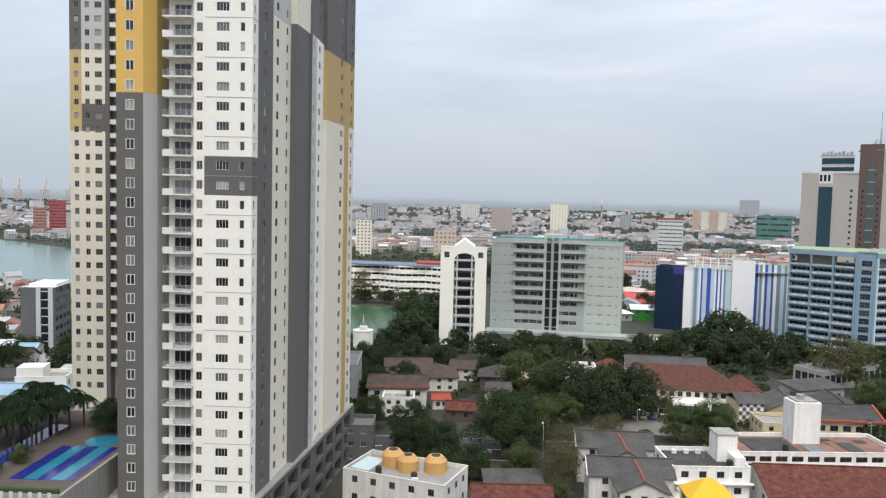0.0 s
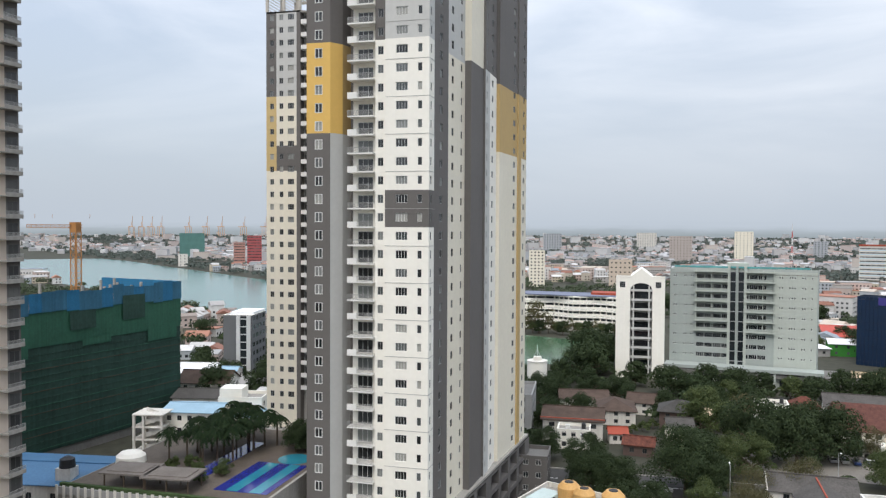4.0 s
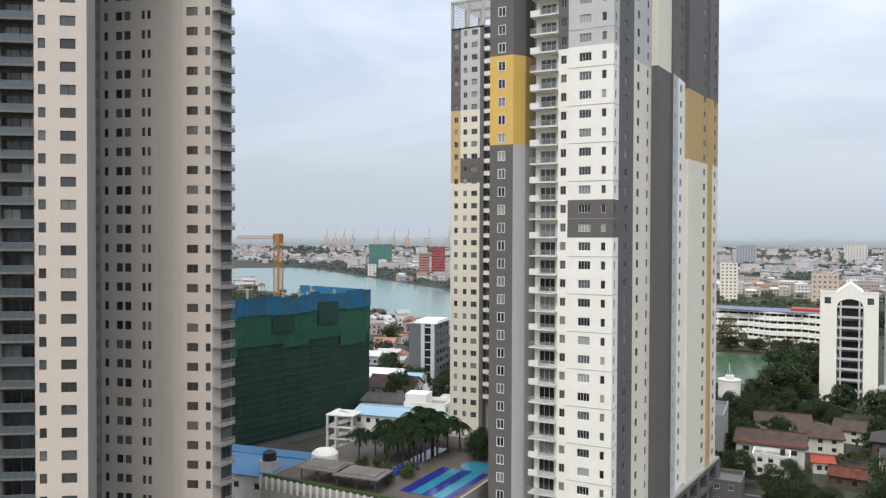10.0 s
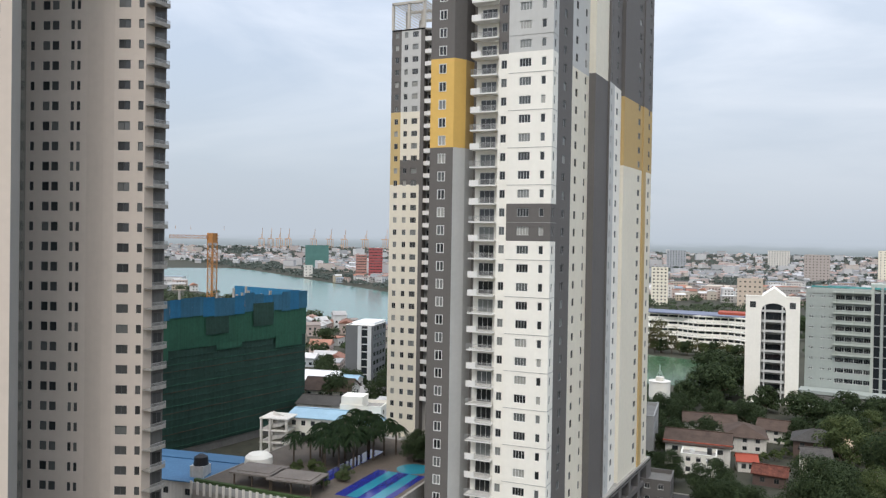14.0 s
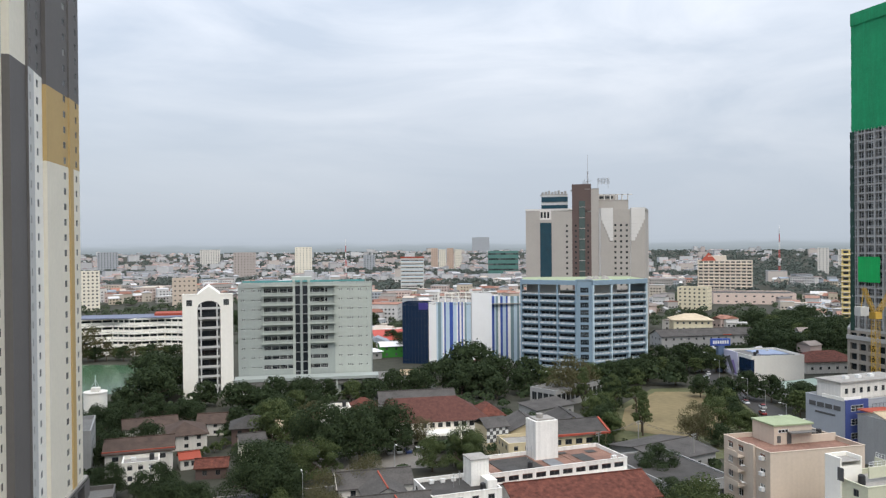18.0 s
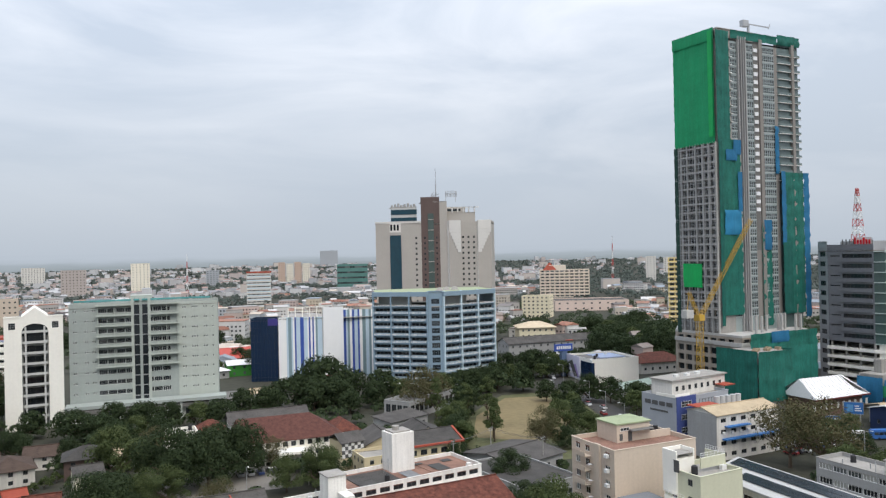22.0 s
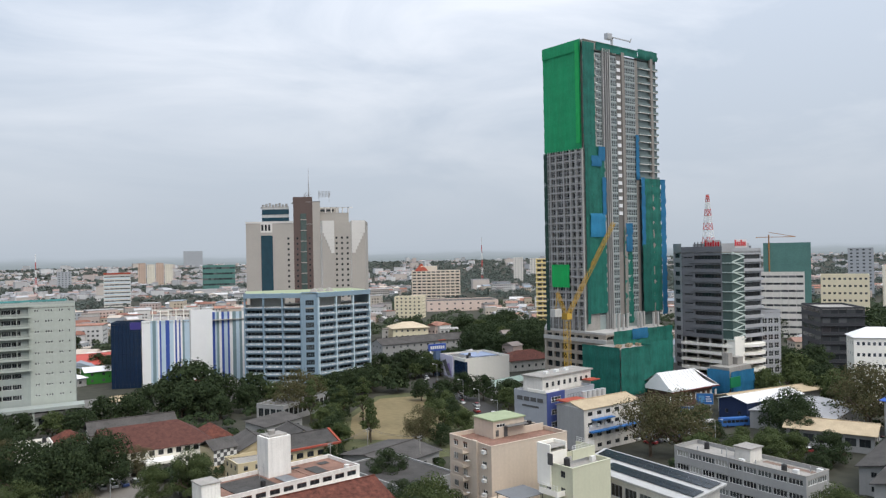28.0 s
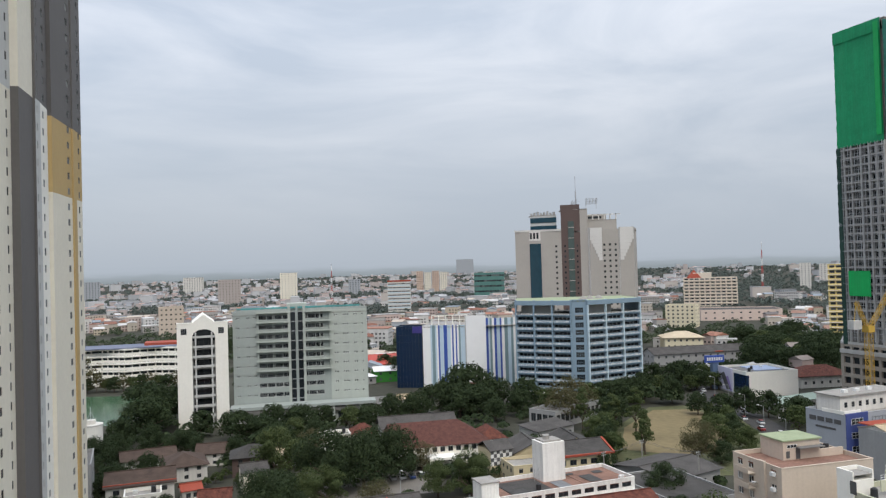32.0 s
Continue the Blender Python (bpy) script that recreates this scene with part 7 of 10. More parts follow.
# pool deck
deck = thing("pool_deck", "raised deck with blue swimming pools beside the tower", "pool deck")
part("slab", MB().box(-93, 106.5, 0, -56.5, 150, 18.2), CONC, deck)
POOL, POOL2 = mat("blue_pool_tiles", (0.022, 0.030, 0.21), 0.12, 0.1, 0.4, spec=0.5), mat("turquoise_pool", (0.03, 0.22, 0.30), 0.12, 0.1, 0.4, spec=0.5)
PAVING = mat("brown_paving", (0.115, 0.095, 0.078), 0.85, 0.3, 0.4)
part("paving", MB().box(-92.8, 107.6, 18.2, -57, 149.5, 18.23), PAVING, deck)
part("pool", MB().box(-67.6, 112.6, 18.23, -57.8, 128.4, 18.26), POOL, deck)
for fx in (-65.4, -61.2):
    part("pool_lane", MB().box(fx, 112.8, 18.26, fx + 2.1, 128.2, 18.28), POOL2, deck, "broad turquoise lane")
part("pool", MB().box(-75.6, 117.5, 18.23, -72.3, 140, 18.26), POOL, deck, "long narrow purple-blue pool")
part("wading_pool", MB().cyl(-61.8, 131.6, 18.23, 18.27, 3.2, 3.2, 28), POOL2, deck, "round turquoise wading pool")
part("hedge", MB().box(-92.8, 106.9, 18.2, -57, 107.6, 19.0), mat("clipped_hedge", (0.05, 0.085, 0.03), 0.9, 0.4, 1.2, bump=0.8), deck)
wl_ = MB().box(0, 106.16, 16.6, 0.5, 106.245, 18.9).mesh("baluster", [OLDWHITE])
for k in range(26):
    part("baluster", wl_, None, deck, loc=(-93 + k * 1.4, 0, 0))
part("parapet", MB().box(-93, 106.25, 17.4, -56.5, 106.496, 18.6), GREYW, deck)
tent = thing("tent", "low white domed tent at the edge of the pool deck", "tent", -90.2, 122, 18.2)
part("canopy", MB().cyl(0, 0, 0, 1.3, 2.7, 2.6, 24).cyl(0, 0, 1.3, 1.9, 2.6, 1.9, 24).cyl(0, 0, 1.9, 2.2, 1.9, 0.6, 24), WHITE, tent)

# houses between the tower and the lake arm
house("long_house", "white house with a long grey roof and red eaves", "house", -27, 223, 2, 17, 13, 6.2, OLDWHITE, mat("brown_sheet_roof", (0.085, 0.058, 0.045), 0.88, 0.5, 0.4, bump=0.3), "gable", 2.6, 0.7, 2, 4, 3, 1.6, 1.3)
house("town_house", "white house with a brown grey hipped roof", "house", -13, 245, 6, 12, 14, 4.6, OLDWHITE, mat("brown_sheet_roof", (0.085, 0.058, 0.045), 0.88, 0.5, 0.4, bump=0.3), "hip", 2.8, 0.7, 2, 3, 3)
house("grey_block", "grey concrete block with square windows", "building", -40, 224, 4, 9.5, 20, 12.5, GREYW, CONC_D, "flat", storeys=4, ncol=2, nside=6, ww=1.4, wh=1.4)
house("dark_annex", "dark grey low block by the podium", "building", -30, 176, 2, 10, 9, 9.0, GREY_D, CONC_D, "flat", storeys=3, ncol=3, nside=3, frame=FRAME_W)
house("brick_house", "brown house with a dark tiled roof", "house", 6, 244, -4, 12, 10, 5.8, BROWN, ROOF_DK, "hip", 2.8, 0.8, 2, 3, 2)
house("town_house", "low white house with dark roof sheets", "house", -26, 262, 8, 16, 10, 3.8, OLDWHITE, mat("brown_sheet_roof", (0.085, 0.058, 0.045), 0.88, 0.5, 0.4, bump=0.3), "gable", 2.2, 0.6, 2, 4, 2)
house("town_house", "white house with a brown gabled roof", "house", -4, 262, -6, 11, 9, 4.0, OLDWHITE, mat("brown_sheet_roof", (0.085, 0.058, 0.045), 0.88, 0.5, 0.4, bump=0.3), "gable", 2.4, 0.6, 2, 3, 2)
house("shack", "small house with a red sheet roof", "house", -8, 224, 10, 5, 4.5, 3.0, OLDWHITE, TILE_ORANGE, "gable", 1.4, 0.5, 1, 2, 2)
house("shack", "small brown house with a rusty roof", "house", -4, 214, -6, 8, 6, 3.0, BROWN, TILE_RED, "gable", 1.8, 0.5, 1, 2, 2)
house("shack", "narrow cream house with a grey roof", "house", 8, 226, 4, 7, 8, 5.6, CREAM, ROOF_GREY, "gable", 1.8, 0.5, 2, 2, 2)
house("shack", "low house with brown roof sheets", "house", 14, 252, -8, 12, 8, 3.6, OLDWHITE, ROOF_TAN, "gable", 1.6, 0.5, 1, 3, 2)
house("shack", "white flat-roofed house with a roof tank", "house", 36, 264, -4, 10, 8, 5.6, WHITE, CONC, "flat", storeys=2, ncol=3, nside=2, clutter=2)
house("shack", "low outhouse with a rusty red hip roof", "house", 47, 268, -4, 9, 8, 4.2, OLDWHITE, TILE_RED, "hip", 3.0, 0.6, 1, 2, 2)
house("white_annex", "white annex with a roof terrace in front of a long house", "house", -22, 215, 2, 9, 7.5, 5.6, WHITE, CONC, "flat", storeys=2, ncol=3, nside=2, clutter=2)
part("red_eave", MB().beam((-0.7, -0.75, 6.95), (17.7, -0.75, 6.95), 0.14), TILE_ORANGE, bpy.data.objects["long_house"])
house("red_roof_house", "low house with a mottled red clay tile roof", "house", 3.5, 145, 2, 15, 9, 4.0, OLDWHITE, TILE_RED, "gable", 2.2, 0.6, 1, 4, 2)
house("shed", "lean-to shed with a patched grey roof", "shed", 6, 158, 4, 12, 6, 3.2, GREYW, ROOF_GREY, "shed", 0.9, 0.4, 1, 3, 1)
tankt = thing("water_tower", "round white tank building with a roof antenna", "tank", -38, 292)
part("drum", MB().cyl(0, 0, 0, 10.8, 3.8, n=28), WHITE, tankt)
part("rim", MB().cyl(0, 0, 10.8, 11.2, 3.95, n=28), OLDWHITE, tankt)
part("roof_room", MB().box(-1.3, -1.3, 11.2, 1.5, 1.3, 12.6), OLDWHITE, tankt)
part("antenna", MB().beam((0, 0, 12.6), (0, 0, 17), 0.1).beam((-1.2, 0, 12.6), (0, 0, 15.5), 0.06).beam((1.2, 0, 12.6), (0, 0, 15.5), 0.06), STEEL_G, tankt)

# ---- parked cars ----
CAR_PAINT = ramp_mat("car_paint", [(0.62, 0.62, 0.62), (0.05, 0.05, 0.055), (0.30, 0.31, 0.32), (0.66, 0.66, 0.65), (0.25, 0.03, 0.03), (0.04, 0.07, 0.20), (0.55, 0.55, 0.54)], 0.3, var=0.05, scale=1.0, spec=0.5)
TYRE = mat("tyre_rubber", (0.025, 0.025, 0.025), 0.85, 0.1, 2.0)


def shell(mb, prof, w0, w1):
    """A body from a side profile (x, z), narrowed to w1 towards the top."""
    zt, zb = max(p[1] for p in prof), min(p[1] for p in prof)
    half = [w0 + (w1 - w0) * ((z - zb) / (zt - zb)) for _, z in prof]
    n, i = len(prof), len(mb.v)
    mb.v += [(x, -h, z) for (x, z), h in zip(prof, half)] + [(x, h, z) for (x, z), h in zip(prof, half)]
    for k in range(n):
        j = (k + 1) % n
        mb.f.append((i + k, i + j, i + n + j, i + n + k))
    mb.f += [tuple(reversed(range(i, i + n))), tuple(range(i + n, i + 2 * n))]
    mb.m += [0] * (n + 2)
    return mb


body_me = shell(MB(), [(-2.1, 0.3), (2.1, 0.3), (2.15, 0.6), (2.0, 0.82), (1.1, 0.95), (-1.6, 0.98), (-2.12, 0.85)], 0.86, 0.80).mesh("body", [CAR_PAINT])
cab_me = shell(MB(), [(-1.75, 0.95), (1.15, 0.93), (0.45, 1.42), (-1.2, 1.46)], 0.78, 0.62).mesh("cabin", [GLASS_DK])
top_me = shell(MB(), [(-1.2, 1.44), (0.5, 1.40), (0.42, 1.49), (-1.12, 1.52)], 0.63, 0.60).mesh("roof_panel", [CAR_PAINT])
wm = MB()
for k in range(10):
    a, b = 6.283 * k / 10, 6.283 * (k + 1) / 10
    wm.face([(0.31 * math.cos(a), -0.1, 0.31 * math.sin(a)), (0.31 * math.cos(b), -0.1, 0.31 * math.sin(b)), (0.31 * math.cos(b), 0.1, 0.31 * math.sin(b)), (0.31 * math.cos(a), 0.1, 0.31 * math.sin(a))])
wm.face([(0.31 * math.cos(6.283 * k / 10), -0.1, 0.31 * math.sin(6.283 * k / 10)) for k in range(10)])
wm.face([(0.31 * math.cos(6.283 * k / 10), 0.1, 0.31 * math.sin(6.283 * k / 10)) for k in range(9, -1, -1)])
wheel_me = wm.mesh("wheel", [TYRE])


def car(x, y, rz, z=0.1, s=1.0):
    c = thing("car", "small parked saloon car with dark windows", "car", x, y, z, rz, "parked cars")
    c.scale = (s, s, s)
    part("body", body_me, None, c)
    part("cabin", cab_me, None, c)
    part("roof_panel", top_me, None, c)
    for wx in (-1.3, 1.3):
        for wy in (-0.78, 0.78):
            part("wheel", wheel_me, None, c, loc=(wx, wy, 0.31))
    return c


rc_ = random.Random(4)
for k in range(8):
    car(26 + k * 2.9, 226 + (k % 2) * 0.6, 90 + rc_.uniform(-4, 4))
for k in range(6):
    car(50 + k * 2.8, 222 + rc_.uniform(-0.5, 0.5), 88 + rc_.uniform(-4, 4))
for x, y, a in ((-24, 193, 2), (-8, 186, 1), (6, 186, 2), (14, 193, 181), (36, 193, 2), (-36, 187, 2), (47, 186, 1)):
    car(x, y, a)
for k in range(15):
    t_ = k / 14
    car(176 + 44 * t_ + (2.0 if k % 2 else -1.8), 196 + 118 * t_, 69)
for k in range(7):
    car(206 + k * 3.0, 262 + k * 0.4, 95)
for x, y, a in ((205, 131, -18), (214, 128, -20), (228, 124, -22), (241, 116, -25), (252, 110, -28), (262, 104, -30), (222, 119, 160), (236, 112, 155), (190, 124, 28), (183, 118, 30)):
    car(x, y, a)

# red sheets and a green shed between the office blocks
house("red_sheet_hall", "hall with broad bright red sheet roofs", "hall", 92, 436, -4, 34, 40, 6, OLDWHITE, mat("bright_red_sheet", (0.42, 0.07, 0.05), 0.6, 0.15, 0.1), "gable", 3.5, 0.8, 1, 6, 4)
house("green_shed", "bright green shed with a pale roof", "shed", 88, 408, -4, 22, 12, 6, mat("bright_green_wall", (0.05, 0.24, 0.04), 0.7, 0.15, 0.2), ROOF_WHITE, "gable", 1.8, 0.6, 2, 4, 2)
house("white_roof_shed", "low grey shed under a white hip roof", "shed", 78, 404, 6, 10, 8, 4, GREYW, ROOF_WHITE, "hip", 1.6, 0.8, 1, 2, 2)
house("long_shed", "long low shed with rusty roof sheets", "shed", 80, 330, -14, 26, 9, 4, GREYW, ROOF_TAN, "gable", 1.4, 0.6, 1, 5, 2)
GREY_SHEET = mat("grey_brown_flat_sheet", (0.17, 0.15, 0.135), 0.8, 0.25, 0.3)
for px0, py0, w_, d_ in ((-85.6, 108.2, 7.6, 5.6), (-77.6, 107.9, 8.0, 5.4)):
    pav = thing("deck_pavilion", "open pavilion with a flat grey roof on the pool deck", "pavilion", px0, py0, 18.23, 6)
    for px_ in (0.3, w_ / 2, w_ - 0.3):
        for py_ in (0.3, d_ - 0.3):
            part("post", MB().box(px_ - 0.1, py_ - 0.1, 0, px_ + 0.1, py_ + 0.1, 2.5), BARK, pav)
    part("roof", MB().box(-0.4, -0.4, 2.5, w_ + 0.4, d_ + 0.4, 2.75).box(0.6, 0.6, 2.75, w_ - 0.6, d_ - 0.6, 2.9), GREY_SHEET, pav)

# ---- dark office building with a stair of glass, and its mast ----
tele = thing("office_building", "dark grey office tower with glazed stair and white decks", "office building")
DG = mat("dark_grey_cladding", (0.165, 0.17, 0.185), 0.6, 0.12, 0.2)
DGL = mat("light_grey_cladding", (0.36, 0.37, 0.385), 0.6, 0.1, 0.2)
D0, D1, D2, D3, D4 = (294.2, 217.2), (291.8, 211.2), (292.6, 191.6), (294.6, 188.4), (313.6, 186.0)
TF, TZ0, TT0 = 4.05, 22.0, 60.0
facade(tele, D0, D1, 0, 63.0, [(3.2, 4 + TF * k, 3.6, 2.0, 3, 1) for k in range(14)], [DGL], frame=FRAME_D, glass=GLASS_DK)
facade(tele, D1, D2, TZ0, TT0 + 1.5, [(12.6, TZ0 + TF * k + 1.6, 12.6, 1.7, 8, 1) for k in range(9)] + [(3.2, TZ0 + TF * k + 2.2, 4.4, 0.5, 1, 1) for k in range(9)], [DG], frame=FRAME_D, glass=GLASS_DK, depth=0.6)
facade(tele, D3, D4, TZ0, TT0 + 0.5, [(12.0, TZ0 + TF * k + 1.5, 13.5, 1.9, 7, 1) for k in range(9)], [DGL], frame=FRAME_D, glass=GLASS_DK, depth=0.7)
facade(tele, D4, (322, 206), 0, TT0, [], [DG])
facade(tele, (322, 206), D0, 0, TT0, [], [DG])

part("stair_glass", MB().prism([D2, (293.0, 187.2), (299.5, 185.6), (300, 188), (295, 192)], TZ0, TT0 - 2), mat("green_tinted_glass", (0.08, 0.12, 0.11), 0.15, 0.2, 0.3, spec=0.6), tele, "pale green glazed stair")
zz = MB()
for k in range(18):
    z = TZ0 + k * 2.05
    a, b = ((293.0, 187.0, z), (299.3, 185.4, z + 2.05)) if k % 2 == 0 else ((299.3, 185.4, z), (293.0, 187.0, z + 2.05))
    zz.beam(a, b, 0.22)
for k in range(10):
    zz.beam((292.3, 191.4, TZ0 + k * TF), (292.8, 187.0, TZ0 + k * TF), 0.16).beam((292.8, 187.0, TZ0 + k * TF), (299.5, 185.3, TZ0 + k * TF), 0.16)
part("stair_flight", zz, mat("pale_green_steel", (0.50, 0.58, 0.54), 0.5, 0.1, 0.5), tele)
for k in range(9):
    part("sun_ledge", MB().prism([(297.5, 187.2), (313.9, 185.1), (314.2, 186), (297.8, 188)], TZ0 + TF * k + 0.2, TZ0 + TF * k + 1.3), DGL, tele)
    part("spandrel", MB().prism([(291.6, 206.5), (292.1, 192.2), (292.6, 192.2), (292.1, 206.5)], TZ0 + TF * k + 0.0, TZ0 + TF * k + 1.3), DG, tele)
for k in range(5):
    z = 4.5 + k * 3.5
    ramp = MB()
    poly = [(290.8, 211.5), (291.6, 191), (294.0, 186.6)]
    for j in range(9):
        t_ = j / 8
        ang_ = radians(200 + 110 * t_)
        poly.append((306 + 9.5 * math.cos(ang_) * 1.0, 189.5 + 7.5 * math.sin(ang_)))
    poly += [(314.5, 188), (312, 200), (296, 212)]
    ramp.prism(poly, z, z + 1.2)
    part("ramp_deck", ramp, WHITE, tele, "white curved parking deck" if k == 0 else "")
for k in range(7):
    part("pillar", MB().cyl(292.8 + (k > 3) * (k - 3) * 5.2, 210.5 - min(k, 3) * 6.2 - (k > 3) * 3.5, 0, TZ0, 0.5), CONC, tele)
part("stair_foot", MB().prism([(293.2, 190.5), (293.4, 186.6), (298.6, 185.4), (299.4, 188.6)], 3, TZ0 + 1.2), WHITE, tele, "white stair tower foot")
part("core", MB().prism([(298, 212), (298, 194), (311, 190), (316, 205)], 0, TZ0 + 0.5), GREY_D, tele)
part("roof", MB().prism([D0, D1, D2, D3, D4, (322, 206)], TT0 - 1.4, TT0 - 0.8), CONC, tele)
part("plant_room", MB().prism([(294.5, 207), (294.5, 194), (311, 190), (314, 203)], TT0 - 0.8, 62.8), DGL, tele)
rrp = MB()
for k in range(9):
    rrp.box(293.6, 192.6 + k * 1.6, 60, 293.9, 192.9 + k * 1.6, 63.6)
part("roof_screen", rrp, FRAME_D, tele)
for (a, b) in (((292.4, 199.5), (292.9, 192.5)), ((297.5, 188.4), (304.5, 187.2))):
    sg_ = MB()
    u_ = Vector(b) - Vector(a)
    for k in range(6):
        q = Vector(a) + u_ * (k / 6)
        q2 = Vector(a) + u_ * ((k + 0.62) / 6)
        sg_.prism([(q.x, q.y), (q2.x, q2.y), (q2.x + 0.3, q2.y + 0.3), (q.x + 0.3, q.y + 0.3)], 61.6, 64.2 if k in (0, 3) else 63.4)
    part("sign_board", MB().prism([(a[0] + 0.32, a[1] + 0.1), (b[0] + 0.32, b[1] + 0.1), (b[0] + 0.5, b[1] + 0.4), (a[0] + 0.5, a[1] + 0.4)], 60.9, 64.3), mat("pale_sign_board", (0.62, 0.58, 0.57), 0.6, 0.1, 0.4), tele)
    part("roof_sign", sg_, mat("red_sign", (0.55, 0.02, 0.03), 0.5, 0.1, 0.5), tele, "red roof sign of plain bars")
lowb = thing("annex_building", "grey annex with square windows beside the office tower", "office building")
block(lowb, [(314.6, 186.8), (323.5, 183.0), (330, 200), (320, 204)], 0, 33, [DGL], {0: [(1.6 + 3.0 * i, 2 + 3.6 * k, 2.3, 2.3, 2, 2) for i in range(3) for k in range(8)]}, frame=FRAME_W, glass=GLASS_DK)
mast_t = thing("radio_mast", "red and white lattice radio mast", "mast")
RW = [mat("mast_red", (0.50, 0.10, 0.09), 0.6, 0.1, 0.5), FRAME_W]
for k in range(7):
    z = 62.8 + k * 3.2
    w = 3.9 - k * 0.44
    seg = MB()
    w2 = w - 0.44
    for sx, sy in ((1, 1), (1, -1), (-1, -1), (-1, 1)):
        seg.beam((307.0 + sx * w / 2, 207.5 + sy * w / 2, z), (307.0 + sx * w2 / 2, 207.5 + sy * w2 / 2, z + 3.2), 0.085)
    for sx, sy, tx, ty in ((1, 1, 1, -1), (1, -1, -1, -1), (-1, -1, -1, 1), (-1, 1, 1, 1)):
        seg.beam((307.0 + sx * w / 2, 207.5 + sy * w / 2, z), (307.0 + tx * w2 / 2, 207.5 + ty * w2 / 2, z + 3.2), 0.05)
        seg.beam((307.0 + tx * w / 2, 207.5 + ty * w / 2, z), (307.0 + sx * w2 / 2, 207.5 + sy * w2 / 2, z + 3.2), 0.05)
        seg.beam((307.0 + sx * w / 2, 207.5 + sy * w / 2, z), (307.0 + tx * w / 2, 207.5 + ty * w / 2, z), 0.1)
    tagged(part("mast_section", seg, RW[k % 2], mast_t), kind="stuff")
site3 = thing("small_site", "small concrete frame wrapped in blue nets", "building site")
part("frame", MB().box(275, 178, 0, 290.5, 187, 13).box(280, 181.5, 13, 283, 184.5, 18).box(285, 180.5, 13, 289, 185.5, 16), CONC, site3)
net_sheet(site3, (274.5, 187.5), (274.5, 177.5), 2, 12, NET_B, bulge=0.4)
net_sheet(site3, (274.5, 177.5), (291, 177.0), 2, 11.5, NET_B, bulge=0.4)
part("sign_board", MB().box(270, 174.4, 6, 277, 174.8, 10), mat("road_sign_green", (0.01, 0.16, 0.07), 0.5, 0.1, 0.5), site3, "green road sign board")

# further blocks
def tall(name, label, x, y, rz, w, d, z1, wall, nc, ns, st, ww=1.6, wh=1.4, ribbon=False, roof=None, **k):
    return house(name, label, "building", x, y, rz, w, d, z1, wall, roof or CONC, "flat", storeys=st, ncol=nc, nside=ns, ww=ww, wh=wh, ribbon=ribbon, **k)
CREAMW = mat("cream_wall", (0.72, 0.65, 0.47), 0.75, 0.1, 0.2, streak=0.5)
# far wall grey with distance haze mixed into the paint
HAZY = mat("hazy_grey_wall", (0.36, 0.38, 0.40), 0.8, 0.1, 0.2)
fh_ = tall("hotel", "cream hotel block with ribbon balconies and a red gable", 586, 836, -37, 64, 22, 36, mat("cream_pink_wall", (0.72, 0.63, 0.52), 0.75, 0.1, 0.2, streak=0.4), 10, 3, 9, 4.6, 1.7, frame=FRAME_W, glass=GLASS, ledge=True)
part("roof_storey", MB().box(12, 2, 36, 34, 16, 42), mat("cream_pink_wall", (0.72, 0.63, 0.52), 0.75, 0.1, 0.2), fh_)
gbl = MB()
gbl.face([(4, -0.3, 35.5), (22, -0.3, 36.0), (13, 4, 46)])
gbl.face([(4, -0.3, 35.5), (13, 4, 46), (4, 12, 36)])
gbl.face([(22, -0.3, 36.0), (22, 12, 36), (13, 4, 46)])
part("red_gable", gbl, TILE_ORANGE, fh_)
tall("shopping_hall", "long low pink hall with a broad grey roof", 466, 640, -31, 74, 42, 10.5, mat("pale_pink_wall", (0.66, 0.53, 0.46), 0.8, 0.1, 0.2), 9, 5, 2, 2.0, 1.4, roof=ROOF_GREY)
tall("office_block", "plain ochre-cream block with small windows", 399, 600, -48, 26, 18, 20, CREAMW, 6, 4, 6)
whb = tall("office_block", "white block with blue bands and a red roof edge", 249, 1020, -15, 31, 16, 40, OLDWHITE, 5, 3, 8, ribbon=True)
part("red_edge", MB().box(-0.4, -0.5, 40.2, 31.4, 0.4, 42.4), TILE_ORANGE, whb)
for k in range(7):
    part("blue_band", MB().box(-0.06, -0.25, 4.9 + k * 5.0, 31.06, -0.02, 6.0 + k * 5.0), BLUE_PALE, whb)
tall("building_site", "far broad frame under dark green nets", 462, 1257, -21, 52, 30, 45, mat("pale_teal_net", (0.09, 0.205, 0.18), 0.7, 0.3, 0.08), 12, 4, 5, 4.0, 3.0)
for k in range(4):
    tall("apartment_block", "orange and cream far apartment block", 468 + k * 16.5, 1634 - k * 5, -16, 14.5, 14, 48 - (k % 2) * 3, (mat("faded_orange_wall", (0.56, 0.42, 0.33), 0.8, 0.1, 0.2), CREAM)[k % 2], 3, 2, 12, 2.2, 1.5, group="orange and cream flats")
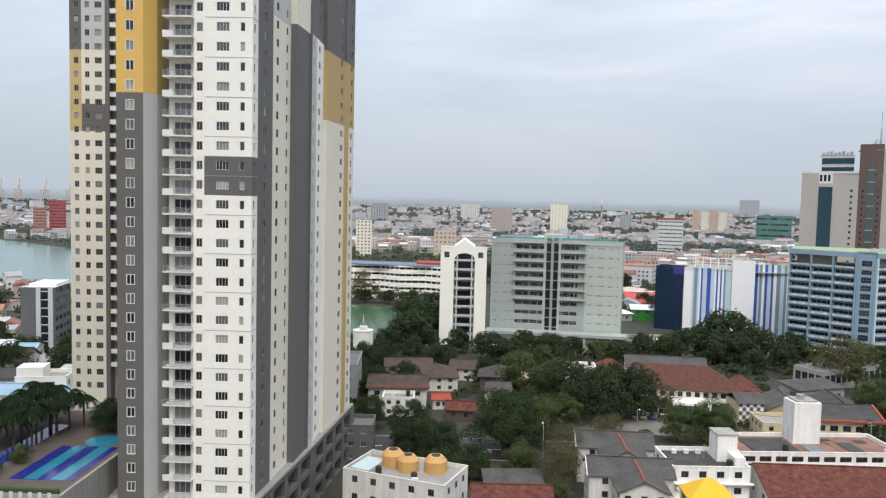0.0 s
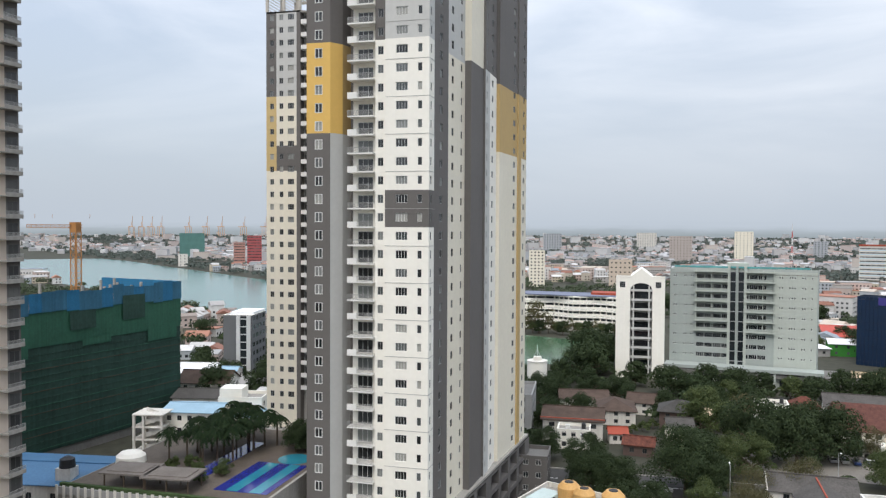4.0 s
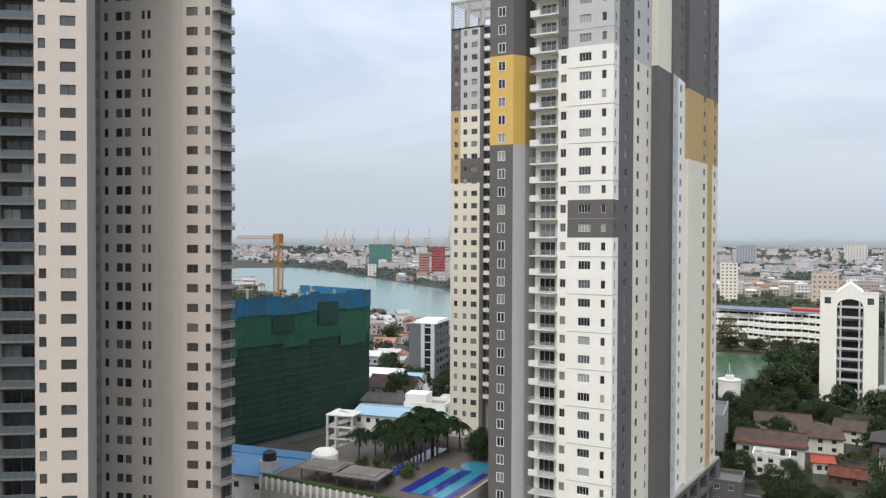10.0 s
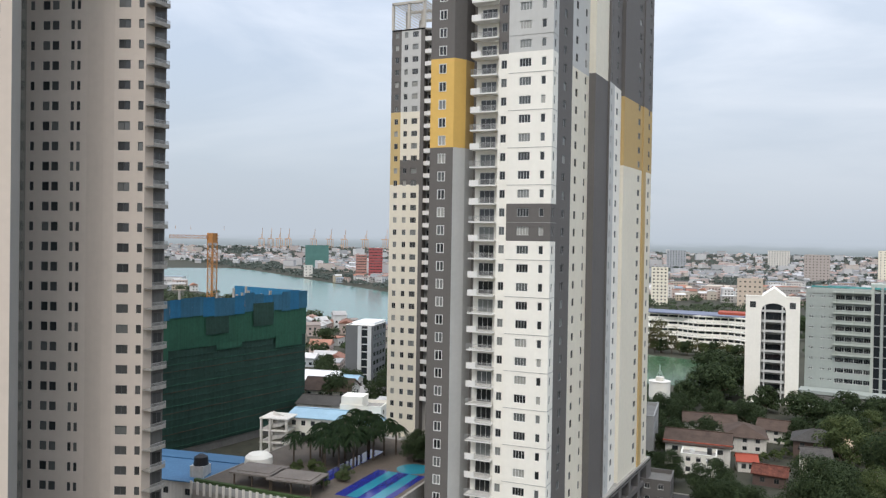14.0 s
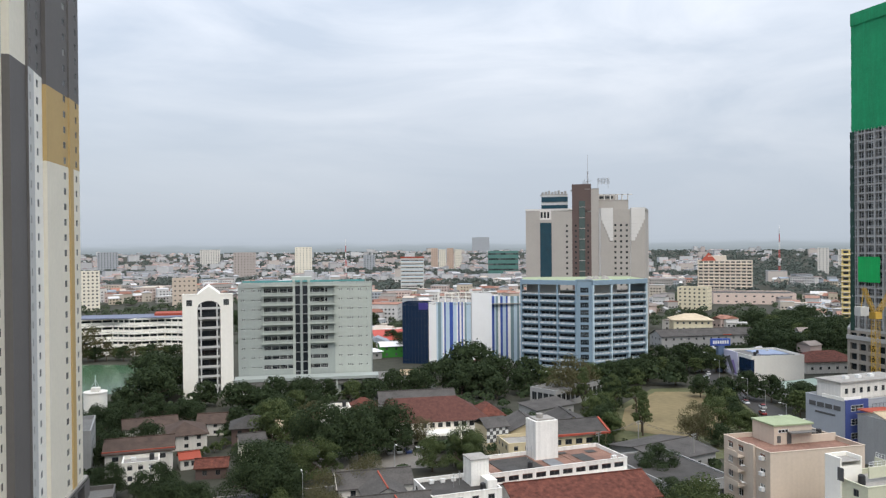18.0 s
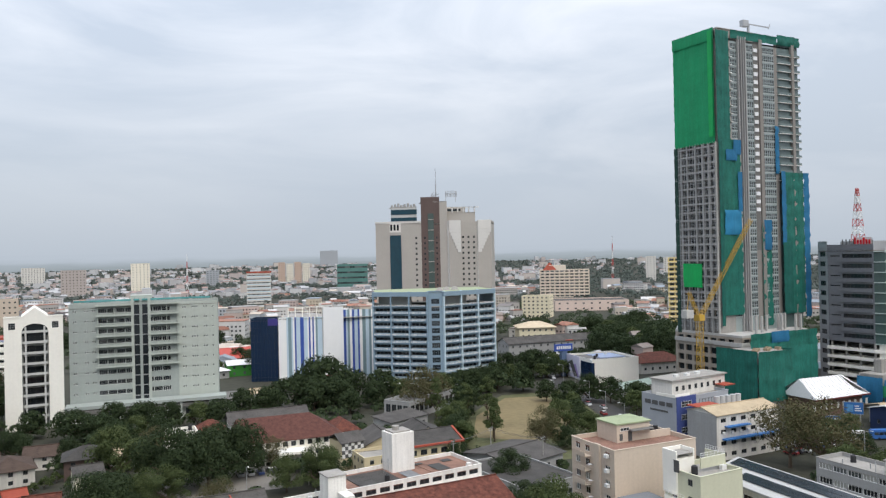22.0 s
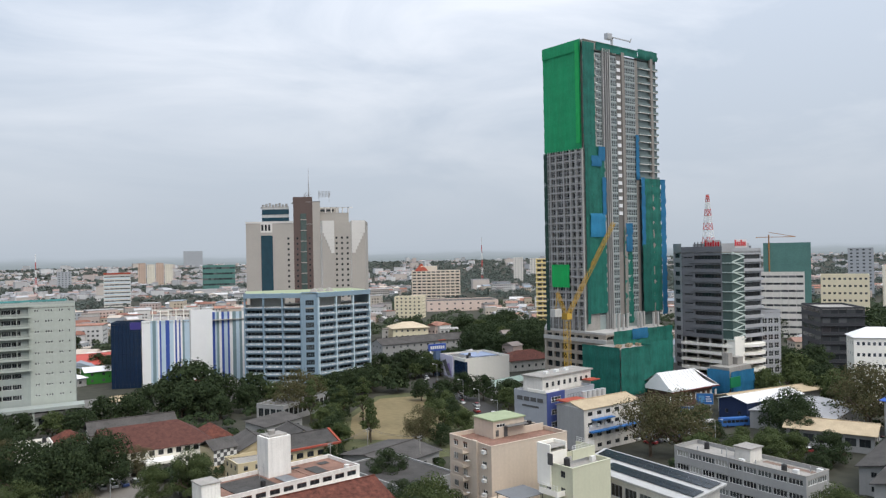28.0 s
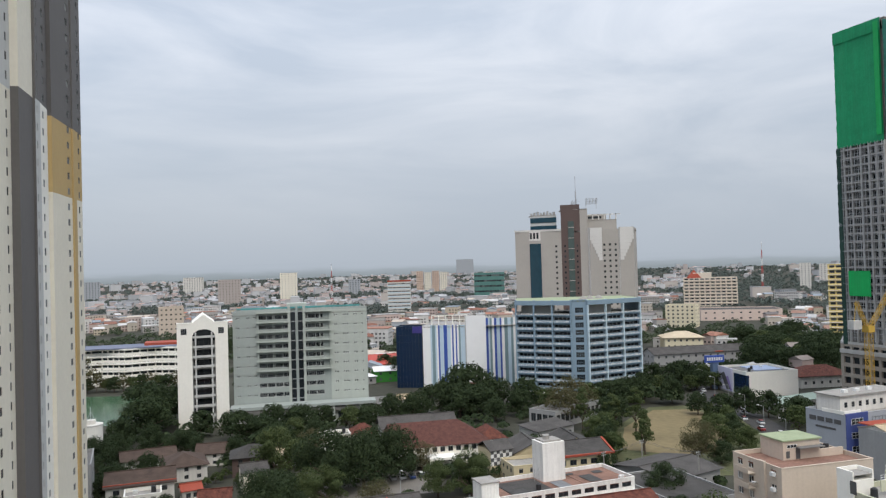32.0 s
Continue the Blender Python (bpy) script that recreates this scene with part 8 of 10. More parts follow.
for x, y, h_ in ((219, 1281, 68), (971, 1144, 86)):
    fm = thing("radio_mast", "thin red and white lattice mast far off", "mast", x, y)
    for k in range(6):
        w0, w1, z0_, z1_ = 3.2 * (1 - k / 6.6), 3.2 * (1 - (k + 1) / 6.6), h_ * k / 6, h_ * (k + 1) / 6
        sg3 = MB()
        for sx, sy in ((1, 1), (1, -1), (-1, -1), (-1, 1)):
            sg3.beam((sx * w0 / 2, sy * w0 / 2, z0_), (sx * w1 / 2, sy * w1 / 2, z1_), 0.15)
            sg3.beam((sx * w0 / 2, sy * w0 / 2, z0_), (-sx * w1 / 2, sy * w1 / 2, z1_), 0.09)
        tagged(part("mast_section", sg3, (mat("mast_red", (0.55, 0.05, 0.04), 0.6, 0.1, 0.5), FRAME_W)[k % 2], fm), kind="stuff")
tall("tower_block", "slim yellow block with stacked balconies", 389.8, 403.5, -45, 9, 10, 55, mat("lemon_wall", (0.66, 0.52, 0.22), 0.75, 0.1, 0.2), 2, 2, 16, 3.0, 1.6, ledge=True, trim=WHITE)
tall("tower_block", "slim white tower block far off", 1017, 1104, -43, 18, 14, 46, OLDWHITE, 3, 2, 12)
# distance haze is put into the pale teal of these far nets
tall("tower_block", "distant block wrapped in green nets, haze in their colour", 604, 352, -60, 36, 26, 63, mat("hazed_net", (0.09, 0.20, 0.18), 0.7, 0.25, 0.1), 0, 0, 4)
cr3 = thing("tower_crane", "thin orange tower crane far off", "crane")
part("mast", MB().beam((606, 348, 0), (606, 348, 70), 0.4), STEEL_O, cr3)
part("boom", MB().beam((600, 356, 68), (616, 330, 68), 0.25).beam((606, 348, 72), (616, 330, 68), 0.2), STEEL_O, cr3)
tall("hospital", "white block with ribbon windows and green netting", 481, 286, -61, 29, 16, 43, OLDWHITE, 6, 3, 9, ribbon=True, glass=GLASS)
tall("school", "cream block with many square windows", 535, 270, -64, 30, 20, 40, CREAMW, 9, 4, 8)
tall("school", "pale cream block with a red roof terrace", 552, 236, -66, 34, 20, 46, CREAM, 8, 4, 9, roof=TILE_ORANGE)
tall("office_block", "black framed parking building with open decks", 369.5, 188, -46, 20, 30, 31, mat("black_steel_wall", (0.05, 0.052, 0.058), 0.6, 0.1, 0.3), 5, 3, 7, ribbon=True, wh=2.4, ledge=True)
wh_ = tall("hotel", "white hotel with rows of small windows and a white hip roof", 302.5, 142.1, -53, 18, 12, 25.5, WHITE, 9, 3, 6, 1.0, 1.3, frame=FRAME_G)
roof_mesh(18, 12, 25.7, 3.5, "hip", 0.5, ROOF_WHITE, wh_)
tall("brown_building", "windowless brown-grey building with an orange tiled hut on it", 292, 108, -30, 26, 16, 16, mat("brown_grey_wall", (0.26, 0.21, 0.17), 0.8, 0.1, 0.2), 0, 0, 4)
house("tile_hut", "hut with an orange tiled roof", "hut", 318, 128, -28, 22, 14, 12, OLDWHITE, TILE_ORANGE, "hip", 3.5, 1.0, 2, 4, 3)
tall("apartment_block", "cream far apartment block", 158, 1492, -6, 32, 14, 54, CREAM, 5, 2, 12)
# pink dulled with the same haze grey, in the colour itself
tall("apartment_block", "pinkish far apartment block", 42, 1400, -3, 38, 14, 46, mat("hazed_pink_wall", (0.42, 0.37, 0.34), 0.8, 0.1, 0.2), 7, 2, 10)
tall("apartment_block", "cream round-cornered block by the lake", -114, 792, 8, 16, 14, 37, CREAM, 4, 3, 11)
tall("office_block", "pinkish distant office block with square windows", -34, 800, 2, 23, 18, 28, PINKB, 5, 3, 6)
tall("office_block", "hazy grey far office block", 1024, 2970, -19, 70, 32, 79, HAZY, 0, 0, 6)
tall("office_block", "red office block across the lake", -602, 1096, 28, 22, 20, 45, mat("brick_red_wall", (0.36, 0.09, 0.09), 0.75, 0.15, 0.2), 8, 4, 10, ribbon=True, frame=FRAME_W)
tall("office_block", "pale red office block across the lake", -621, 1088, 28, 17, 20, 34, mat("pale_red_wall", (0.42, 0.22, 0.18), 0.75, 0.15, 0.2), 5, 4, 8, ribbon=True)
tall("office_block", "far block under a green net", -870, 1320, 30, 46, 24, 45, mat("hazed_net", (0.09, 0.20, 0.18), 0.7, 0.25, 0.1), 0, 0, 5)
tall("office_block", "white silo building on the far shore", -668, 1010, 30, 13, 10, 18, OLDWHITE, 2, 2, 4)
for k, (x, y, w, h_) in enumerate(((330, 1700, 26, 34), (-20, 2100, 50, 46), (620, 2100, 44, 40), (-240, 1900, 44, 44), (980, 1700, 42, 38), (1250, 1300, 34, 40), (1500, 1000, 34, 52), (1530, 940, 24, 60), (900, 420, 26, 56), (960, 390, 24, 60))):
    tall("apartment_block", "pale far apartment block above the roofs", x, y, -math.degrees(math.atan2(x, y)), w, 18, h_, (HAZY, OLDWHITE, HAZY, HAZY)[k % 4], int(w / 6), 3, int(h_ / 4), 2.4, 1.6, group="far apartment blocks")

# port cranes on the skyline
def port_crane(x, y, h_):
    th = thing("port_crane", "orange ship-to-shore port crane with raised boom", "crane", x, y, ground_z(math.hypot(x, y)), -40, "port cranes")
    fr_ = MB()
    for sx in (-9, 9):
        for sy in (-8, 8):
            fr_.beam((sx, sy, 0), (sx, sy, h_ * 0.5), 0.8)
    fr_.beam((-9, 0, h_ * 0.5), (9, 0, h_ * 0.5), 1.1).beam((-42, 0, h_ * 0.5), (22, 0, h_ * 0.5), 1.3)
    part("frame", fr_, mat("port_orange", (0.58, 0.36, 0.22), 0.6, 0.15, 0.1), th)
    part("boom", MB().beam((9, 0, h_ * 0.5), (14, 0, h_), 0.7).beam((0, 0, h_ * 0.5), (0, 0, h_ * 0.72), 0.7), mat("port_orange", (0.58, 0.36, 0.22), 0.6, 0.15, 0.1), th)
    return th
pc = port_crane(-1784, 2410, 78)
for x, y in ((-1757, 2430), (-1731, 2449), (-1705, 2470), (-2361, 2582), (-2310, 2620), (-1650, 2560), (-1600, 2600), (-1560, 2640), (-1500, 2700), (-2200, 2700), (-1440, 2760)):
    copy_thing(pc, pose(x, y, ground_z(math.hypot(x, y)), 0, 0, -40 + (x % 7)))

# ---- street furniture, buses, boards and roof clutter ----
LAMP_G = mat("galvanised_pole", (0.34, 0.35, 0.35), 0.5, 0.15, 1.0)


def street_lamp(x, y, rz, h=9.0):
    t = thing("street_lamp", "grey steel street lamp with one arm", "street lamp", x, y, 0, rz, "street lamps")
    part("pole", MB().cyl(0, 0, 0, h, 0.11, 0.07, 8), LAMP_G, t)
    part("arm", MB().beam((0, 0, h - 0.1), (1.8, 0, h + 0.35), 0.05), LAMP_G, t)
    part("lamp_head", MB().box(1.6, -0.14, h + 0.26, 2.4, 0.14, h + 0.42), FRAME_W, t)


for k in range(9):
    t_ = k / 8
    street_lamp(168 + 74 * t_, 186 + 168 * t_, 160)
for x, y, a in ((-40, 180, 90), (-14, 198.5, -90), (20, 180, 90), (46, 198.5, -90), (205, 139, -80), (232, 130, -75), (258, 119, -70), (284, 101, -65)):
    street_lamp(x, y, a)


def utility_pole(x, y, rz):
    t = thing("utility_pole", "weathered concrete utility pole with cross arms", "utility pole", x, y, 0, rz, "utility poles")
    part("pole", MB().cyl(0, 0, 0, 10, 0.16, 0.11, 8), CONC, t)
    for z in (9.0, 9.6):
        part("cross_arm", MB().box(-1.0, -0.05, z, 1.0, 0.05, z + 0.1), LAMP_G, t)
    for sx in (-0.8, 0.8):
        part("insulator", MB().cyl(sx, 0, 9.7, 9.95, 0.06, 0.04, 8), FRAME_W, t)


POLES = ((64, 204), (82, 192), (101, 190), (118, 198), (124, 180), (120, 160))
for x, y in POLES:
    utility_pole(x, y, 20)
for i in range(len(POLES) - 1):
    (x0, y0), (x1, y1) = POLES[i], POLES[i + 1]
    for off in (-0.6, 0.6):
        w_ = MB()
        last = None
        for j in range(9):
            s = j / 8
            p = Vector((x0 + (x1 - x0) * s + off, y0 + (y1 - y0) * s, 9.8 - 3.0 * s * (1 - s)))
            if last:
                w_.beam(last, p, 0.025)
            last = p
        tagged(new("cable", w_.mesh("cable", [FRAME_D])), "thin black cable slung between two poles", "cable", group="cables")


def billboard(x, y, rz, w, h, z, face, bar, label):
    t = thing("billboard", label, "billboard", x, y, 0, rz)
    for sx in (-w * 0.35, w * 0.35):
        part("post", MB().box(sx - 0.15, 0.1, 0, sx + 0.15, 0.4, z + h * 0.5), LAMP_G, t)
    board = part("board", MB().box(-w / 2, -0.1, z, w / 2, 0.1, z + h), face, t)
    part("frame", MB().box(-w / 2 - 0.1, -0.14, z - 0.1, w / 2 + 0.1, 0.14, z).box(-w / 2 - 0.1, -0.14, z + h, w / 2 + 0.1, 0.14, z + h + 0.1).box(-w / 2 - 0.1, -0.14, z, -w / 2, 0.14, z + h).box(w / 2, -0.14, z, w / 2 + 0.1, 0.14, z + h), LAMP_G, t)
    part("print_shape", MB().box(-w * 0.36, -0.13, z + h * 0.2, -w * 0.02, -0.105, z + h * 0.8), bar, board)
    for k in range(3):
        part("text_bar", MB().box(w * 0.06, -0.13, z + h * (0.25 + 0.2 * k), w * (0.42 - 0.06 * k), -0.105, z + h * (0.33 + 0.2 * k)), FRAME_W, board)


BB1, BB2 = mat("blue_poster", (0.03, 0.13, 0.36), 0.5, 0.15, 0.3), mat("sky_blue_poster", (0.10, 0.28, 0.50), 0.5, 0.15, 0.3)
billboard(249, 172, -50, 6, 4, 3.0, BB1, BB2, "blue billboard with a pale shape on two posts")
billboard(252, 160, -52, 7, 4.5, 2.5, BB2, FRAME_W, "sky blue billboard beside the busy street")
billboard(228, 165, -50, 4.5, 3, 3.0, BB1, FRAME_W, "small dark blue billboard on posts")

BUS = ramp_mat("bus_paint", [(0.04, 0.14, 0.40), (0.55, 0.55, 0.54), (0.40, 0.06, 0.05)], 0.4, var=0.08, scale=1.0, spec=0.5)


def bus(x, y, rz):
    t = thing("bus", "single-deck town bus with a row of dark windows", "bus", x, y, 0.08, rz, "buses")
    part("body", MB().box(-5.2, -1.2, 0.45, 5.2, 1.2, 2.9).box(-5.0, -1.05, 2.9, 5.0, 1.05, 3.1), BUS, t)
    for sy in (-1.23, 1.2):
        for k in range(6):
            part("side_window", MB().box(-4.7 + k * 1.55, sy, 1.55, -3.35 + k * 1.55, sy + 0.03, 2.45), GLASS_DK, t)
    part("windscreen", MB().box(5.2, -1.05, 1.3, 5.24, 1.05, 2.6), GLASS_DK, t)
    for wx in (-3.2, 3.2):
        for wy in (-1.1, 1.1):
            part("wheel", wheel_me, None, t, loc=(wx, wy, 0.42)).scale = (1.4, 1.4, 1.4)


for x, y, a in ((236, 152, -28), (248, 146, -28), (224, 157, -28), (270, 102, -30)):
    bus(x, y, a)

# shade roof on a terrace between the beige and the lime blocks
cano = thing("terrace_block", "low beige block with a grey shade roof on posts", "building", 97.5, 108.5, 0, -3)
part("block", MB().box(0, 0, 0, 8.5, 15, 11.0), PINKB, cano)
part("parapet", MB().box(0, 0, 11.0, 8.5, 0.2, 11.9).box(0, 0.2, 11.0, 0.2, 15, 11.9), PINKB, cano)
for px_ in (1.0, 4.2, 7.6):
    for py_ in (4.5, 10.5):
        part("post", MB().box(px_ - 0.07, py_ - 0.07, 11.0, px_ + 0.07, py_ + 0.07, 13.5), FRAME_D, cano)
part("shade_roof", MB().box(0.6, 4.1, 13.5, 8.1, 10.9, 13.65), mat("grey_shade_sheet", (0.16, 0.17, 0.18), 0.7, 0.15, 0.5), cano)
# outdoor units, dishes and tanks on the beige flats
for k in range(6):
    part("air_conditioner", MB().box(-0.75, 1.6, 3.0 * k + 4.2, -0.02, 2.6, 3.0 * k + 4.9), AC, bf)
for k in range(4):
    dish = MB()
    zc, yc = 6.5 + 3.4 * k, 7.2
    dish.cyl(-0.9, yc, zc, zc + 0.12, 0.15, 0.45, 12)
    dish.beam((-0.9, yc, zc), (0, yc, zc - 0.2), 0.04)
    part("satellite_dish", dish, FRAME_W, bf)
part("roof_wall", MB().box(15.4, 7.5, 20.2, 21.2, 7.8, 21.8), PINKB, bf)
part("room_window", MB().box(7.2, 7.4, 20.6, 8.0, 7.49, 22.0).box(7.2, 7.38, 21.2, 8.0, 7.4, 21.3), FRAME_D, bf)
part("room_door", MB().box(9.5, 7.4, 20.3, 10.5, 7.49, 22.5), FRAME_D, bf)
for k in range(3):
    part("roof_tank", MB().cyl(17.4 + k * 1.5, 11.5, 20.2, 21.7, 0.6, 0.55, 14), mat("black_water_tank", (0.03, 0.03, 0.032), 0.5, 0.2, 1.0), bf)
# rods and dishes on the roofs
for name, x, y, z, n in (("deco", 76, 176, 9.2, 3), ("white", 52, 160, 9.8, 2), ("flats", 158, 104, 13, 4)):
    for k in range(n):
        an = thing("roof_antenna", "thin aerial rod with short cross bars", "antenna", x + k * 1.7 - 2, y + (k % 2) * 1.2, z - 0.9)
        part("rod", MB().beam((0, 0, 0), (0, 0, 3.2), 0.03), LAMP_G, an)
        for j in range(3):
            part("cross_bar", MB().beam((-0.5 + 0.1 * j, 0, 2.4 + 0.3 * j), (0.5 - 0.1 * j, 0, 2.4 + 0.3 * j), 0.02), LAMP_G, an)
for k in range(14):
    car(196 + (k % 7) * 2.8, 156 + (k // 7) * 6.5, 100)
# worn patches and small things on the near flat roofs
PATCH = mat("dark_roof_felt", (0.07, 0.068, 0.065), 0.9, 0.4, 0.6)
for k, (x0, y0, w_, d_) in enumerate(((5.0, 2.4, 4.0, 3.2), (26, 3, 3.5, 6), (31, 9, 2.6, 2.2), (23.5, 10.5, 2.4, 1.4))):
    part("felt_patch", MB().box(x0, y0, 8.61, x0 + w_, y0 + d_, 8.64), PATCH, deco)
part("roof_stain", MB().box(17, 2.2, 8.61, 20.5, 7.6, 8.63), mat("grey_roof_paint", (0.20, 0.21, 0.22), 0.85, 0.4, 0.5), deco)
for k in range(5):
    part("roof_unit", MB().box(3.0 + k * 2.6, 10.4, 9.0, 4.0 + k * 2.6, 11.1, 9.8), AC, white_h)
for k in range(4):
    part("air_conditioner", MB().box(0.6 + k * 3.2, -0.5, 5.2, 1.4 + k * 3.2, -0.02, 5.9), AC, white_h)
for k in range(6):
    part("vent_pipe", MB().cyl(3 + k * 5.2, 2.0 + (k % 3) * 2.2, 12.2, 13.4, 0.14, 0.14, 8), LAMP_G, fl)
part("terrace_strip", MB().box(2, 1.4, 12.21, 14, 3.0, 12.25), mat("brown_roof_tiles", (0.20, 0.14, 0.11), 0.85, 0.35, 0.5), fl)
for k in range(7):
    part("air_conditioner", MB().box(2.0 + k * 3.3, -0.5, 7.6, 2.9 + k * 3.3, -0.02, 8.3), AC, bg2)

# ---- trees ----
def leaf_mat(name, cols):
    m = ramp_mat(name, cols, 0.75, island=True, var=0.28, scale=0.25, spec=0.1)
    n, l = m.node_tree.nodes, m.node_tree.links
    b = n["Principled BSDF"]
    hs = next(x for x in n if x.type == "HUE_SAT")
    tr, mx, out = n.new("ShaderNodeBsdfTranslucent"), n.new("ShaderNodeMixShader"), n["Material Output"]
    mx.inputs[0].default_value = 0.28
    l.new(hs.outputs["Color"], tr.inputs["Color"])
    l.new(b.outputs[0], mx.inputs[1])
    l.new(tr.outputs[0], mx.inputs[2])
    l.new(mx.outputs[0], out.inputs["Surface"])
    return m


LEAF = [leaf_mat("dark_leaves", [(0.034, 0.050, 0.026), (0.042, 0.062, 0.029), (0.050, 0.071, 0.032), (0.037, 0.056, 0.027), (0.058, 0.080, 0.036)]),
        leaf_mat("fresh_leaves", [(0.061, 0.083, 0.036), (0.078, 0.103, 0.041), (0.095, 0.123, 0.048), (0.067, 0.092, 0.038), (0.109, 0.134, 0.055)]),
        leaf_mat("olive_leaves", [(0.098, 0.098, 0.050), (0.118, 0.112, 0.056), (0.082, 0.088, 0.043), (0.140, 0.124, 0.066), (0.110, 0.094, 0.052)])]


def crown_mesh(name, seed, rx, rz_, lumps, quads, size, m, flat=0.8, low=-0.85):
    """A crown of leaf sprays laid round many lumps; gaps stay between them."""
    r = random.Random(seed)
    mb = MB()
    for _ in range(lumps):
        a, rr, h = r.uniform(0, 6.283), math.sqrt(r.random()), r.uniform(low, 1.0)
        k = math.sqrt(max(0.05, 1 - max(0, h) ** 2))
        cx, cy, cz = rx * 0.78 * rr * k * math.cos(a), rx * 0.78 * rr * k * math.sin(a), rz_ * h * 0.8
        lr = rx * r.uniform(0.22, 0.36)
        for _ in range(quads):
            t, z = r.uniform(0, 6.283), r.uniform(-0.45, 1.0)
            s = math.sqrt(max(0, 1 - z * z))
            n = Vector((s * math.cos(t), s * math.sin(t), z))
            p = Vector((cx, cy, cz)) + Vector((n.x * lr, n.y * lr, n.z * lr * flat)) * r.uniform(0.75, 1.08)
            n = (n + Vector((r.uniform(-0.35, 0.35), r.uniform(-0.35, 0.35), r.uniform(-0.1, 0.45)))).normalized()
            u = n.orthogonal().normalized()
            u.rotate(Matrix.Rotation(r.uniform(0, 6.283), 3, n))
            v = n.cross(u)
            e = size * r.uniform(0.6, 1.3)
            mb.face([p - u * e * 0.5, p + v * e * 0.34 + n * e * 0.1, p + u * e * 0.5, p - v * e * 0.34 + n * e * 0.1])
    return mb.mesh(name, [m])


def trunk_mesh(seed, h, r0, spread, limbs=6):
    r = random.Random(seed)
    mb = MB()
    mb.cyl(0, 0, 0, h * 0.55, r0, r0 * 0.7, 8)
    for k in range(limbs):
        a = 6.283 * k / limbs + r.uniform(-0.3, 0.3)
        b = Vector((math.cos(a) * spread * 0.35, math.sin(a) * spread * 0.35, h * 0.8))
        mb.beam((0, 0, h * 0.5), b, r0 * 0.36)
        mb.beam(b, (math.cos(a + 0.3) * spread * 0.65, math.sin(a + 0.3) * spread * 0.65, h * 1.05), r0 * 0.2)
        mb.beam(b, (math.cos(a - 0.5) * spread * 0.5, math.sin(a - 0.5) * spread * 0.5, h * 1.15), r0 * 0.17)
    return mb.mesh("trunk", [BARK])


NEAR_TREES, TREES, FAR_TREES = {}, {}, {}
for key, lab, seed, rx, rz_, lumps, quads, size, mi, th_, r0 in (
        ("broad", "broad dark green shade tree with a domed crown", 1, 8.0, 5.0, 46, 150, 0.60, 0, 4.6, 0.45),
        ("round", "dense dark green tree with a rounded crown", 2, 5.5, 4.8, 36, 130, 0.52, 0, 3.4, 0.32),
        ("fresh", "mid-green tree with a loose rounded crown", 3, 5.0, 4.4, 32, 120, 0.50, 1, 3.4, 0.28),
        ("tall", "slim tall tree with a narrow green crown", 4, 3.2, 5.2, 26, 90, 0.46, 1, 6.0, 0.24),
        ("olive", "half-bare tree with a thin brownish crown", 5, 7.0, 5.0, 34, 90, 0.44, 2, 5.2, 0.36),
        ("shrub", "rounded mid-green garden shrub", 6, 2.4, 1.6, 14, 44, 0.55, 1, 1.2, 0.12)):
    lumps = int(lumps * 1.15)
    NEAR_TREES[key] = (crown_mesh("crown", seed, rx, rz_, lumps, int(quads * 2.6), size * 0.58, LEAF[mi]), trunk_mesh(seed + 20, th_, r0, rx), th_, rz_, lab)
    TREES[key] = (crown_mesh("crown", seed, rx, rz_, lumps, int(quads * 1.3), size * 0.80, LEAF[mi]), trunk_mesh(seed + 20, th_, r0, rx), th_, rz_, lab)
    FAR_TREES[key] = (crown_mesh("crown", seed, rx, rz_, lumps, int(quads * 0.45), size * 1.35, LEAF[mi]), *TREES[key][1:])
PALM_L = leaf_mat("palm_leaves", [(0.016, 0.032, 0.014), (0.026, 0.045, 0.018), (0.020, 0.036, 0.016)])
pm = MB()
rp = random.Random(9)
for k in range(26):
    a, lift = 6.283 * k / 26 + rp.uniform(-0.1, 0.1), rp.uniform(-0.3, 1.15)
    def q(t): return Vector((math.cos(a) * 3.1 * t, math.sin(a) * 3.1 * t, lift * 2.0 * t - 2.6 * t * t))
    side = Vector((-math.sin(a), math.cos(a), 0))
    for j in range(13):
        t0 = 0.08 + 0.92 * j / 13
        p0, p1 = q(t0), q(t0 + 0.075)
        ln = 0.75 * (1 - 0.65 * t0 * t0)
        for sg2 in (1, -1):
            tip = p0 + side * sg2 * ln + Vector((math.cos(a) * 0.35, math.sin(a) * 0.35, -0.45 - 0.25 * rp.random()))
            pm.face([p0, p1, tip + (p1 - p0) * 0.25, tip] if sg2 > 0 else [p1, p0, tip, tip + (p1 - p0) * 0.25])
TREES["palm"] = (pm.mesh("crown", [PALM_L]), MB().cyl(0, 0, 0, 7.5, 0.24, 0.17, 8).mesh("trunk", [BARK]), 7.4, 0.0, "tall palm with drooping fronds")
rt_ = random.Random(77)


